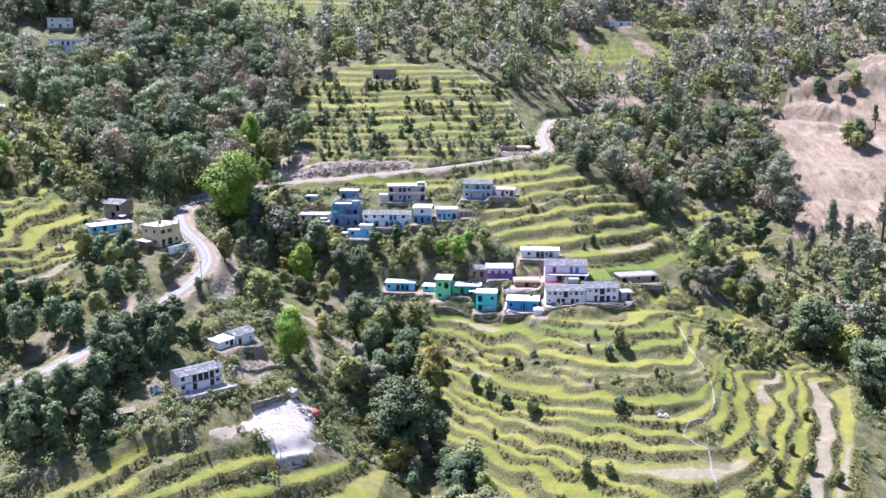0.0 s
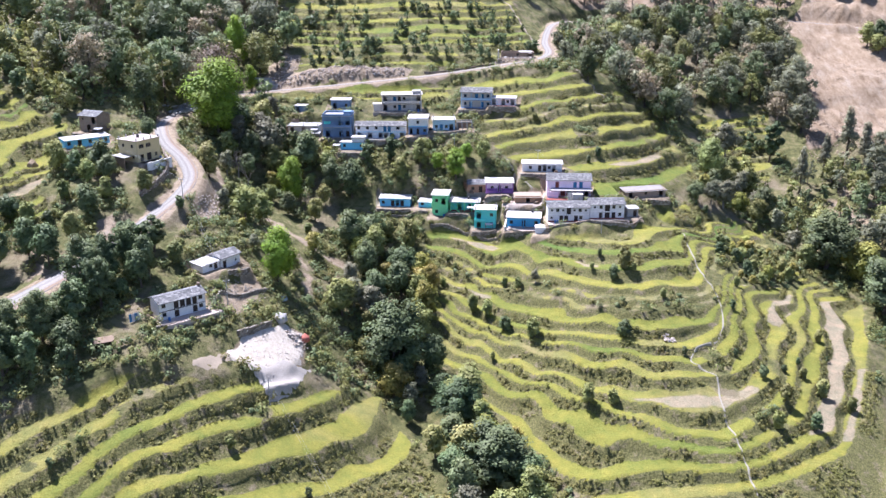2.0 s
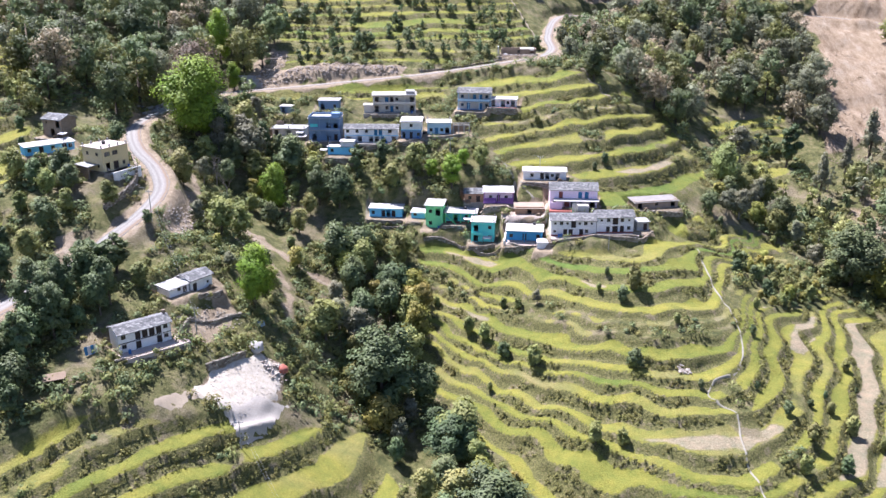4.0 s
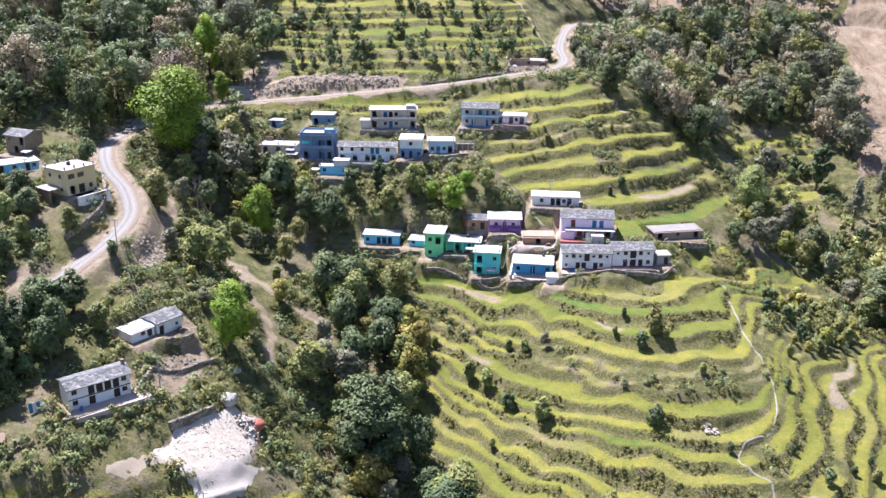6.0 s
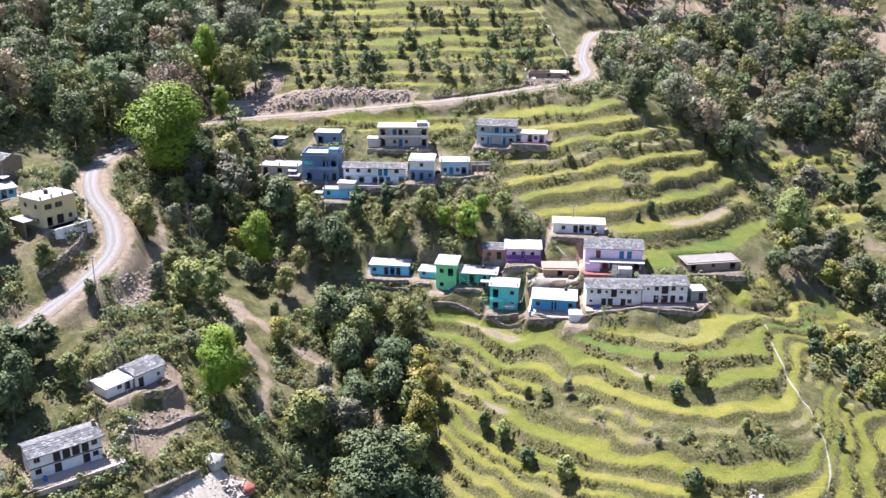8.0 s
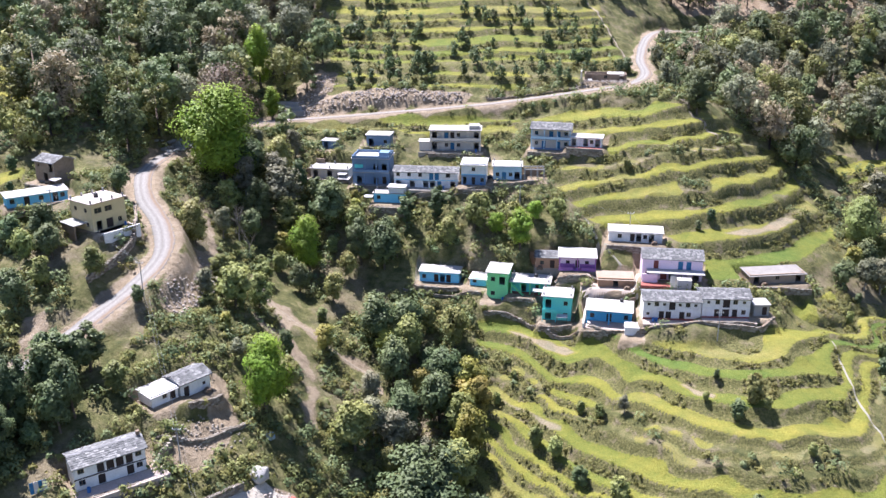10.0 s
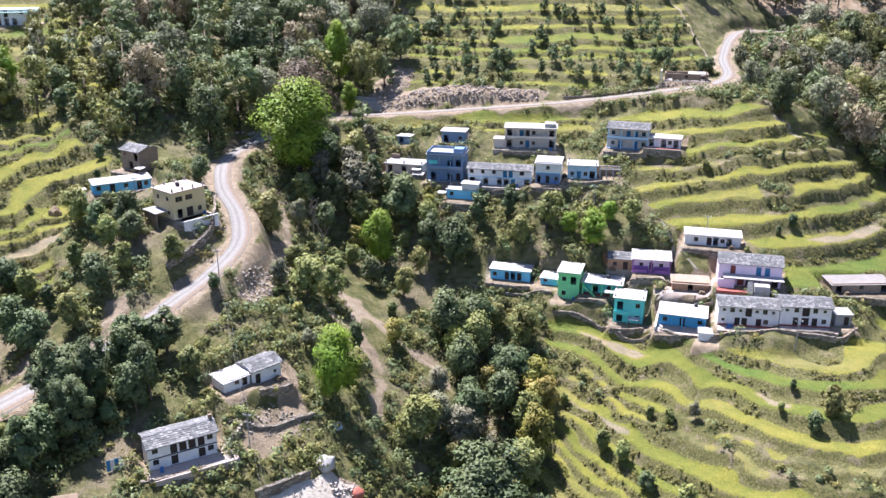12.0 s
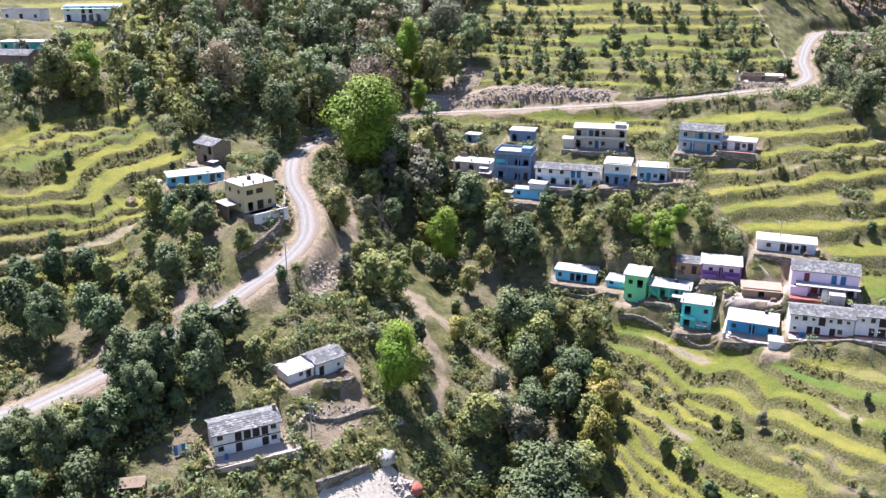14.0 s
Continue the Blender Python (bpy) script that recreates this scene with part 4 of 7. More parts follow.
def openings(w, z0, h, tokens):
    """Slots along a front of that width: (kind, x0, x1, z0, z1)."""
    out, n = [], len(tokens)
    for k, t in enumerate(tokens):
        if t == ".":
            continue
        sw, sh, sill = SIZES[t]
        fit = min(1.0, (h - 0.3) / (sh + sill))
        x = -w / 2 + w * (k + 0.5) / n
        sw = min(sw, w / n * 0.8)
        out.append((t, x - sw / 2, x + sw / 2, z0 + sill * fit, z0 + (sill + sh) * fit))
    return out


def add_window(home, x0, x1, z0, z1, y, paint):
    bm, t = bmesh.new(), 0.07
    block(bm, x0, x0 + t, y, y + 0.08, z0, z1)
    block(bm, x1 - t, x1, y, y + 0.08, z0, z1)
    block(bm, x0 + t, x1 - t, y, y + 0.08, z1 - t, z1)
    block(bm, x0 + t, x1 - t, y, y + 0.08, z0, z0 + t)
    block(bm, (x0 + x1) / 2 - 0.03, (x0 + x1) / 2 + 0.03, y + 0.01, y + 0.07, z0 + t, z1 - t)
    win = part("window", bm, paint, home)
    for a, b in ((x0 + t, (x0 + x1) / 2 - 0.03), ((x0 + x1) / 2 + 0.03, x1 - t)):
        bm = bmesh.new()
        block(bm, a, b, y + 0.03, y + 0.045, z0 + t, z1 - t)
        part("pane", bm, GLASS, win)


def add_door(home, x0, x1, z0, z1, y, paint):
    bm = bmesh.new()
    block(bm, x0, x1, y, y + 0.05, z0, z1)
    mid = (x0 + x1) / 2
    for a, b in ((x0 + 0.08, mid - 0.04), (mid + 0.04, x1 - 0.08)):
        for c, d in ((0.08, 0.45), (0.52, 0.94)):
            block(bm, a, b, y - 0.02, y, z0 + (z1 - z0) * c, z0 + (z1 - z0) * d)
    door = part("door", bm, paint, home)
    bm = bmesh.new()
    block(bm, x0 - 0.09, x0, y - 0.14, y + 0.06, z0, z1 + 0.09)
    block(bm, x1, x1 + 0.09, y - 0.14, y + 0.06, z0, z1 + 0.09)
    block(bm, x0, x1, y - 0.14, y + 0.06, z1, z1 + 0.09)
    part("door_frame", bm, TIMBER, door)


def slate_roof(home, w, d, z, rng, pitch=0.36, over=0.5, sheet_mat=None):
    """Ridged roof of uneven stone slates over boards."""
    rise = d / 2 * pitch
    bm = bmesh.new()
    x0, x1 = -w / 2 - over * 0.6, w / 2 + over * 0.6
    ys = [(-over, z - over * pitch), (d / 2, z + rise), (d + over, z - over * pitch)]
    low = [[bm.verts.new((x, y, h)) for y, h in ys] for x in (x0, x1)]
    top = [[bm.verts.new((x, y, h + 0.12)) for y, h in ys] for x in (x0, x1)]
    for k in range(2):
        bm.faces.new((low[0][k], low[0][k + 1], low[1][k + 1], low[1][k]))
        bm.faces.new((top[0][k], top[1][k], top[1][k + 1], top[0][k + 1]))
        for s in range(2):
            bm.faces.new((low[s][k], top[s][k], top[s][k + 1], low[s][k + 1]))
    bm.faces.new((low[0][0], low[1][0], top[1][0], top[0][0]))
    bm.faces.new((low[0][2], top[0][2], top[1][2], low[1][2]))
    bmesh.ops.recalc_face_normals(bm, faces=bm.faces)
    roof = part("roof", bm, sheet_mat or SLATE, home)
    if sheet_mat is None:
        bm = bmesh.new()
        slope = math.hypot(d / 2 + over, (d / 2 + over) * pitch)
        rows = max(3, int(slope / 0.46))
        for side in (0, 1):
            for r in range(rows):
                x = x0 - rng.uniform(0, 0.4)
                while x < x1:
                    sw = rng.uniform(0.32, 0.75)
                    f0, f1 = r / rows, (r + 1.25) / rows
                    a = -over + (d / 2 + over) * f0
                    b = -over + (d / 2 + over) * min(f1, 1.0)
                    za, zb = z + a * pitch + 0.15 + rng.uniform(0, 0.07), z + b * pitch + 0.13
                    a -= rng.uniform(0, 0.12)
                    if side:
                        a, b = d - a, d - b
                    xa, xb = max(x, x0 - 0.1), min(x + sw - 0.03, x1 + 0.1)
                    if xb - xa > 0.12:
                        tilt = rng.uniform(-0.03, 0.03)
                        p = [(xa, a, za), (xb, a, za + tilt), (xb, b, zb), (xa, b, zb)]
                        up = [bm.verts.new((q[0], q[1], q[2] + 0.045)) for q in p]
                        dn = [bm.verts.new(q) for q in p]
                        bm.faces.new(up)
                        for k in range(4):
                            bm.faces.new((dn[k], dn[(k + 1) % 4], up[(k + 1) % 4], up[k]))
                    x += sw
        bmesh.ops.recalc_face_normals(bm, faces=bm.faces)
        tagged(part("slate_covering", bm, SLATE_VARIED, roof), kind="stuff")
        bm = bmesh.new()
        cuts = np.linspace(x0, x1, max(4, int((x1 - x0) / 0.7)))
        ring = []
        for x in cuts:
            h = z + rise + 0.2 + rng.uniform(0, 0.07)
            ring.append([bm.verts.new(q) for q in ((x, d / 2 - 0.26, h - 0.1), (x, d / 2, h + 0.04), (x, d / 2 + 0.26, h - 0.1), (x, d / 2, h - 0.16))])
        for a, b in zip(ring, ring[1:]):
            for k in range(4):
                bm.faces.new((a[k], a[(k + 1) % 4], b[(k + 1) % 4], b[k]))
        bm.faces.new(ring[0][::-1])
        bm.faces.new(ring[-1])
        part("ridge", bm, SLATE, roof)
    for x, s in ((-w / 2, 1), (w / 2, -1)):
        bm = bmesh.new()
        ends = [[bm.verts.new(q) for q in ((xx, 0.02, z - 0.02), (xx, d - 0.02, z - 0.02), (xx, d / 2, z + rise - 0.02))] for xx in (x, x + s * 0.35)]
        bm.faces.new(ends[0])
        bm.faces.new(ends[1][::-1])
        for k in range(3):
            bm.faces.new((ends[0][k], ends[1][k], ends[1][(k + 1) % 3], ends[0][(k + 1) % 3]))
        bmesh.ops.recalc_face_normals(bm, faces=bm.faces)
        part("gable", bm, GABLE_MAT[0], home)


GABLE_MAT = [WHITE_WALL]


def slate_varied():
    m, nodes, links, bsdf = node_mat("slate_pieces", 0.8)
    geo = nodes.new("ShaderNodeNewGeometry")
    fine = noise_node(nodes, links, 3.0, 5)
    col = ramp_node(nodes, links, geo.outputs["Random Per Island"], [(0.0, (0.10, 0.10, 0.10)), (0.6, (0.17, 0.168, 0.165)), (1.0, (0.30, 0.29, 0.28))])
    tone = ramp_node(nodes, links, fine.outputs[0], [(0.3, (0.75, 0.75, 0.75)), (0.7, (1.15, 1.15, 1.15))])
    links.new(mix_node(nodes, links, 1.0, col.outputs[0], tone.outputs[0], "MULTIPLY"), bsdf.inputs["Base Color"])
    bump_node(nodes, links, bsdf, fine.outputs[0], 0.5, 0.04)
    return m


SLATE_VARIED = slate_varied()


def slab_roof(home, w, d, z, mat, front=0.7, side=0.35, back=0.3, thick=0.16, fall=0.0, parapet=0.0, parapet_mat=None, stubs=0):
    bm = bmesh.new()
    block(bm, -w / 2 - side, w / 2 + side, -front, d + back, z, z + thick, fall)
    bmesh.ops.bevel(bm, geom=list(bm.edges), offset=0.025, segments=1, affect="EDGES")
    roof = part("roof", bm, mat, home)
    if parapet:
        bm = bmesh.new()
        t, top = 0.14, z + thick
        for x0, x1, y0, y1 in ((-w / 2, w / 2, 0, t), (-w / 2, w / 2, d - t, d), (-w / 2, -w / 2 + t, t, d - t), (w / 2 - t, w / 2, t, d - t)):
            block(bm, x0, x1, y0, y1, top, top + parapet)
        part("parapet", bm, parapet_mat or mat, roof)
    for k in range(stubs):
        bm = bmesh.new()
        x = -w / 2 + 0.2 + (w - 0.4) * (k // 2) / max(1, (stubs + 1) // 2 - 1)
        y = 0.25 if k % 2 == 0 else d - 0.25
        block(bm, x - 0.15, x + 0.15, y - 0.15, y + 0.15, z + thick, z + thick + 0.75)
        part("column_stub", bm, GREY_CONCRETE, roof)
    return roof


def house(key, name, label, storeys, roof="slate", group="village houses", porch=None, plinth=None, doors=(DOOR_DARK,), frames=TIMBER, side=None, band=None, seed=1, category="house", **roof_args):
    """storeys: (height, slots along the front, wall material). porch: (depth, pillars, floor, storeys it covers, pillar material)."""
    x, y, turn, w, d, rise = PLOTS[key]
    rng = random.Random(seed * 77 + len(key))
    home = tagged(new(name), label, category, group)
    home.matrix_world = pose(x, y, plot_level(key), 0, 0, turn)
    bm = bmesh.new()
    block(bm, -w / 2 - 0.12, w / 2 + 0.12, -0.12, d + 0.1, -2.2, 0.04)
    part("plinth", bm, plinth or DRY_STONE, home)
    z = 0.04
    for n, (h, tokens, mat) in enumerate(storeys):
        set_back = porch[0] if porch and n in porch[3] else 0.0
        holes = openings(w - 0.7, z, h, tokens)
        bm = bmesh.new()
        panel(bm, -w / 2, w / 2, z, z + h, set_back, set_back + 0.35, [q[1:] for q in holes])
        part("front_wall", bm, mat, home)
        wall_mat = side or mat
        for sx in (-1, 1):
            bm = bmesh.new()
            a, b = sorted((sx * w / 2, sx * (w / 2 - 0.35)))
            block(bm, a, b, set_back + 0.35, d, z, z + h)
            part("side_wall", bm, wall_mat, home)
        bm = bmesh.new()
        block(bm, -w / 2 + 0.35, w / 2 - 0.35, d - 0.35, d, z, z + h)
        part("back_wall", bm, wall_mat, home)
        bm = bmesh.new()
        block(bm, -w / 2 + 0.352, w / 2 - 0.352, set_back + 0.352, d - 0.352, z - 0.02, z + 0.06)
        part("floor_slab", bm, GREY_CONCRETE, home)
        for k, (t, x0, x1, z0, z1) in enumerate(holes):
            if t in "wsW":
                add_window(home, x0, x1, z0, z1, set_back + 0.12, frames)
            elif t in "dD":
                add_door(home, x0, x1, z0, z1, set_back + 0.16, doors[(k + n) % len(doors)])
        if set_back:
            bm = bmesh.new()
            block(bm, -w / 2 - 0.1, w / 2 + 0.1, -0.15, set_back - 0.004, z - 0.12, z + 0.05)
            part("veranda_floor", bm, porch[2], home)
            for k in range(porch[1]):
                px = -w / 2 + 0.15 + (w - 0.3) * k / (porch[1] - 1)
                bm = bmesh.new()
                block(bm, px - 0.14, px + 0.14, 0.02, 0.3, z + 0.05, z + h)
                block(bm, px - 0.19, px + 0.19, -0.03, 0.35, z + 0.05, z + 0.3)
                block(bm, px - 0.19, px + 0.19, -0.03, 0.35, z + h - 0.2, z + h - 0.004)
                part("pillar", bm, porch[4], home)
            if n:
                bm = bmesh.new()
                block(bm, -w / 2, w / 2, -0.1, 0.0, z + 0.05, z + 0.75)
                part("balcony_wall", bm, porch[4], home)
        z += h
        if band and n < len(storeys) - 1:
            bm = bmesh.new()
            block(bm, -w / 2 - 0.1, w / 2 + 0.1, -0.1, -0.003, z - 0.1, z + 0.06)
            part("string_course", bm, band, home)
    if roof == "slate":
        GABLE_MAT[0] = side or storeys[-1][2]
        slate_roof(home, w, d, z, rng, **roof_args)
    elif roof == "slab":
        slab_roof(home, w, d, z, roof_args.pop("roof_mat", WHITE_ROOF), **roof_args)
    return home


def extra(home, name, mat, *boxes, label=""):
    bm = bmesh.new()
    for b in boxes:
        block(bm, *b)
    return part(name, bm, mat, home, label)


# ---- lower village ----
h = house("white_house", "village_house", "long whitewashed two-storey house with grey slate roof and dark doors", [(2.35, "s.dD.dw.", WHITE_WALL), (2.35, "swsDsws", WHITE_WALL)], band=WHITE_WALL, seed=1)
extra(h, "forecourt", PAVING, (-6.6, 6.6, -2.9, -0.15, -0.5, 0.03))
# dark red strip along the wall foot, coloured to stand for the shade there
extra(h, "base_shade_strip", RED_OXIDE, (-6.4, 6.4, -0.09, -0.004, 0.04, 0.45))
h = house("white_house_east", "village_house", "whitewashed two-storey house with slate roof adjoining the longer one", [(2.4, ".dDdw", WHITE_WALL), (2.35, "swDws", WHITE_WALL)], band=WHITE_WALL, seed=2)
extra(h, "forecourt", PAVING, (-5.3, 6.4, -2.9, -0.15, -0.5, 0.03))
# same painted shade strip at the foot of this front
extra(h, "base_shade_strip", RED_OXIDE, (-5.3, 5.3, -0.09, -0.004, 0.04, 0.4))
h = house("pink_house", "village_house", "pale pink two-storey house with slate roof and lean-to porch", [(2.7, "w.Do..o", PINK_WALL), (2.7, ".d..dd.", PINK_WALL)], doors=(DOOR_BLUE, DOOR_RED, DOOR_BLUE), seed=3)
extra(h, "porch_roof", WHITE_ROOF, (-6.0, 7.4, -2.4, -0.01, 2.72, 2.86, 0.25))
extra(h, "porch_wall", PINK_WALL, (-7.0, -3.4, -2.2, -1.95, 0.0, 2.15))
for px in (2.0, 4.6, 7.1):
    extra(h, "porch_post", TIMBER, (px - 0.09, px + 0.09, -2.2, -2.02, 0.0, 2.2))
extra(h, "terrace_floor", RED_OXIDE, (-7.2, -0.6, -4.4, -2.25, -0.6, 0.05))
for k in range(9):
    extra(h, "step", GREY_CONCRETE, (-0.5, 0.7, -4.6 + k * 0.26, -4.34 + k * 0.26, -0.5, 0.15 + k * 0.26))
extra(h, "cistern", WHITE_ROOF, (0.9, 4.2, -4.8, -2.5, -0.6, 1.9), label="white concrete cistern")
h = house("blue_house", "village_house", "bright blue single-storey house with white concrete roof and veranda", [(3.4, "w.d.w", BLUE_WALL)], roof="slab", porch=(1.7, 3, PAVING, (0,), BLUE_WALL), side=WHITE_WALL, doors=(DOOR_DARK,), seed=4, front=0.5, back=0.6)
extra(h, "forecourt", PAVING, (-5.6, 5.6, -2.4, -0.16, -0.6, 0.02))
extra(h, "side_wall", WHITE_WALL, (-5.9, -5.55, -2.2, 6.5, -0.6, 1.0))
h = house("tank_hut", "tank_hut", "small white water tank hut with pyramid cap", [(1.9, ".", WHITE_WALL)], roof="none", seed=5, category="hut")
bm = bmesh.new()
c = [bm.verts.new(q) for q in ((-1.75, -0.15, 1.94), (1.75, -0.15, 1.94), (1.75, 3.15, 1.94), (-1.75, 3.15, 1.94))]
tip = bm.verts.new((0, 1.5, 2.8))
bm.faces.new(c[::-1])
for k in range(4):
    bm.faces.new((c[k], c[(k + 1) % 4], tip))
part("roof", bm, WHITE_ROOF, h)
h = house("teal_house", "village_house", "turquoise two-storey house with flat pale roof above a garden wall", [(3.0, "o.w", TEAL_WALL), (3.1, "o.w", TEAL_WALL)], roof="slab", seed=6, front=0.7, stubs=4)
extra(h, "balcony", TEAL_WALL, (-3.4, 0.0, -1.2, -0.01, 2.35, 2.5), (-3.4, 0.0, -1.2, -1.08, 2.5, 3.2))
for px in (-3.3, -0.1):
    extra(h, "pillar", TEAL_WALL, (px - 0.1, px + 0.1, -1.2, -1.0, 0.0, 2.34))
h = house("green_tower", "village_house", "bright green tall narrow house with white sheet roof", [(3.7, "w.", GREEN_WALL), (3.5, "wo", GREEN_WALL)], roof="slab", seed=7, front=0.8, back=0.9, fall=0.25, frames=DOOR_DARK)
h = house("green_wing", "village_house", "low green and turquoise wing with white roof, open staircase and posts", [(3.2, ".o.dw", TEAL_WALL)], roof="slab", seed=8, porch=(1.5, 5, RED_OXIDE, (0,), GREEN_WALL), frames=DOOR_BLUE, stubs=4, side=GREEN_WALL)
for k in range(10):
    extra(h, "step", GREEN_WALL, (-4.4 + k * 0.3, -4.1 + k * 0.3, -1.3, -0.2, 2.4 - k * 0.27, 2.55 - k * 0.27))
h = house("purple_house", "village_house", "purple and pink single-storey house with white roof and columned veranda", [(3.5, ".w.d.w.", PINK_WALL)], roof="slab", seed=9, porch=(1.8, 3, PURPLE_WALL, (0,), PURPLE_WALL), side=PURPLE_WALL, front=0.25, fall=0.2, back=0.6)
for x0 in (-4.4, 0.6):
    extra(h, "dado", PURPLE_WALL, (x0, x0 + 3.8, 1.76, 1.795, 0.1, 1.15))
for x0 in (-4.5, 1.0):
    extra(h, "veranda_wall", PURPLE_WALL, (x0, x0 + 3.5, -0.15, 0.0, 0.09, 0.8))
house("stone_cottage", "stone_cottage", "low mud-brown cottage with grey slate roof", [(2.9, "wd", MUD_WALL)], seed=10, category="cottage")
house("mud_hut", "mud_hut", "low mud-walled byre with brown slab roof", [(2.3, "..o..", MUD_WALL)], seed=11, category="hut", roof="slab", roof_mat=worn("earth_roof", (0.34, 0.27, 0.21), (0.22, 0.17, 0.13), patch=0.6, amount=0.7), front=0.5, fall=0.5)
house("long_shed", "long_shed", "long white single-storey shed with pale sheet roof and dark doorways", [(2.9, ".w.dowo.", WHITE_WALL)], roof="slab", seed=12, category="shed", front=0.5, fall=0.35, doors=(DOOR_BLUE, DOOR_DARK))
house("brown_row", "stone_cottage", "rough brown stone row with weathered grey slab roof", [(2.4, "o.w.o", worn("brown_rubble_wall", (0.36, 0.28, 0.22), (0.2, 0.15, 0.11), patch=0.8, amount=0.7))], roof="slab", seed=13, category="cottage", roof_mat=worn("weathered_slab", (0.27, 0.25, 0.23), (0.15, 0.13, 0.12), patch=0.5, amount=0.7), front=0.5, fall=0.4, side=STONE_WALL)
house("outhouse", "outhouse", "small grey concrete outhouse beside the white house", [(2.7, ".d", GREY_CONCRETE)], roof="slab", seed=14, category="outhouse", roof_mat=GREY_CONCRETE, front=0.25, fall=0.15)
h = house("little_blue", "village_house", "small bright blue house with white roof beside a brown lean-to", [(2.9, "w.dod.", SKY_WALL)], roof="slab", seed=15, front=0.5, fall=0.2)
house("little_white", "shed", "small pale shed with white sheet roof and blue front", [(2.0, "w.", SKY_WALL)], roof="slab", seed=16, category="shed", side=WHITE_WALL, front=0.4, fall=0.3)

# ---- upper village ----
h = house("blue_tower", "village_house", "slate-blue two-storey house with flat roof, parapet and open balcony", [(3.7, "o.od", DUSK_WALL), (3.8, "w.oo", DUSK_WALL)], roof="slab", seed=20, porch=(1.6, 4, GREY_CONCRETE, (0, 1), DUSK_WALL), side=DUSK_WALL, front=0.15, parapet=0.7, parapet_mat=DUSK_WALL)
extra(h, "upper_panel", TEAL_WALL, (-4.8, -2.4, 1.5, 1.595, 4.6, 5.6))
extra(h, "stair_tower", DUSK_WALL, (2.3, 5.0, 1.0, 4.2, 7.7, 9.2))
house("back_tower", "village_house", "small grey two-room house with pale flat roof", [(3.3, "o.w", DUSK_WALL)], roof="slab", seed=21)
h = house("row_house", "village_house", "long low two-storey white row with slate roof and blue doors", [(2.2, "o.o.ood.o", WHITE_WALL), (2.2, "w.w.w.dd.W.", WHITE_WALL)], doors=(DOOR_BLUE,), seed=22, band=SKY_WALL)
extra(h, "forecourt", GREY_GRAVEL, (-8.8, 8.8, -2.8, -0.15, -0.8, 0.03))
house("gable_house", "village_house", "white two-storey house with bright sheet roof and blue ground floor", [(2.9, "o.d.w", DUSK_WALL), (3.0, ".w.", WHITE_WALL)], roof="slab", seed=23, fall=0.5, front=0.5, band=SKY_WALL, side=WHITE_WALL)
house("sky_house", "village_house", "pale blue single-storey house with white flat roof and blue doors", [(3.7, "wdwo", PALE_BLUE)], roof="slab", seed=24, doors=(DOOR_BLUE,), front=0.5, side=WHITE_WALL, stubs=4)
h = house("balcony_house", "village_house", "cream two-storey house with columned balconies and flat roof", [(3.0, "o.wdw..o", CREAM_WALL), (3.0, "o.ddw..o", CREAM_WALL)], roof="slab", seed=25, porch=(1.7, 5, GREY_CONCRETE, (0, 1), CREAM_WALL), roof_mat=WHITE_ROOF, front=0.4, doors=(DOOR_BLUE, DOOR_DARK))
extra(h, "side_room", CREAM_WALL, (-10.4, -7.4, 0.3, 4.0, -1.0, 2.6))
extra(h, "side_room_roof", WHITE_ROOF, (-10.7, -7.42, 0.0, 4.3, 2.6, 2.75))
extra(h, "stair_room", GREY_CONCRETE, (4.0, 7.0, 0.6, 4.5, 6.2, 7.3))
extra(h, "terrace_wall", DRY_STONE, (-10.5, 8.0, -2.6, -2.2, -2.2, 0.2))
house("veranda_house", "village_house", "pale two-storey house with slate roof and blue-grey verandas", [(2.9, "wd.dw", CREAM_WALL), (2.9, "w.ddw", CREAM_WALL)], seed=26, porch=(1.4, 4, DUSK_WALL, (0, 1), PALE_BLUE), doors=(DOOR_BLUE,), frames=DOOR_BLUE)
h = house("annex_row", "shed", "low white outbuilding row with sheet roof and red paved yard", [(2.8, "o.owo", WHITE_WALL)], roof="slab", seed=27, category="shed", front=0.4, fall=0.3)
extra(h, "forecourt", RED_OXIDE, (-4.5, 4.5, -2.6, -0.15, -0.6, 0.03))
extra(h, "retaining_wall", DRY_STONE, (-5.0, 5.0, -3.1, -2.64, -2.4, 0.2))
h = house("twin_cabin", "cabin", "pair of small white and blue cabins with flat white roofs", [(2.5, "w..w", SKY_WALL)], roof="slab", seed=28, category="cabin", front=0.3, stubs=6)
extra(h, "upper_box", WHITE_WALL, (-0.2, 4.2, 0.1, 3.6, 2.73, 4.3))
extra(h, "upper_roof", WHITE_ROOF, (-0.5, 4.5, -0.3, 3.9, 4.3, 4.45))
h = house("ruined_house", "ruined_house", "half-ruined cream house with broken flat roof and bare walls", [(2.7, "o.o.o", CREAM_WALL)], roof="slab", seed=29, category="ruin", roof_mat=GREY_CONCRETE, front=0.6, stubs=6)
for wall in ((-9.0, -5.9, 1.5, 1.9, -1.0, 2.2), (-9.0, -8.6, 1.9, 6.0, -1.0, 2.6), (-5.4, -3.0, 5.5, 5.9, 2.9, 4.2)):
    extra(h, "broken_wall", STONE_WALL, wall)
extra(h, "lean_to_roof", WHITE_ROOF, (3.2, 6.6, -3.2, -0.8, 1.0, 1.1, 0.4))
h = tagged(new("pillar_frame"), "unfinished concrete pillar frame with rubble beside the pale blue house", "ruin", "village houses")
h.matrix_world = pose(PLOTS["pillar_frame"][0], PLOTS["pillar_frame"][1], plot_level("pillar_frame"), 0, 0, 2)
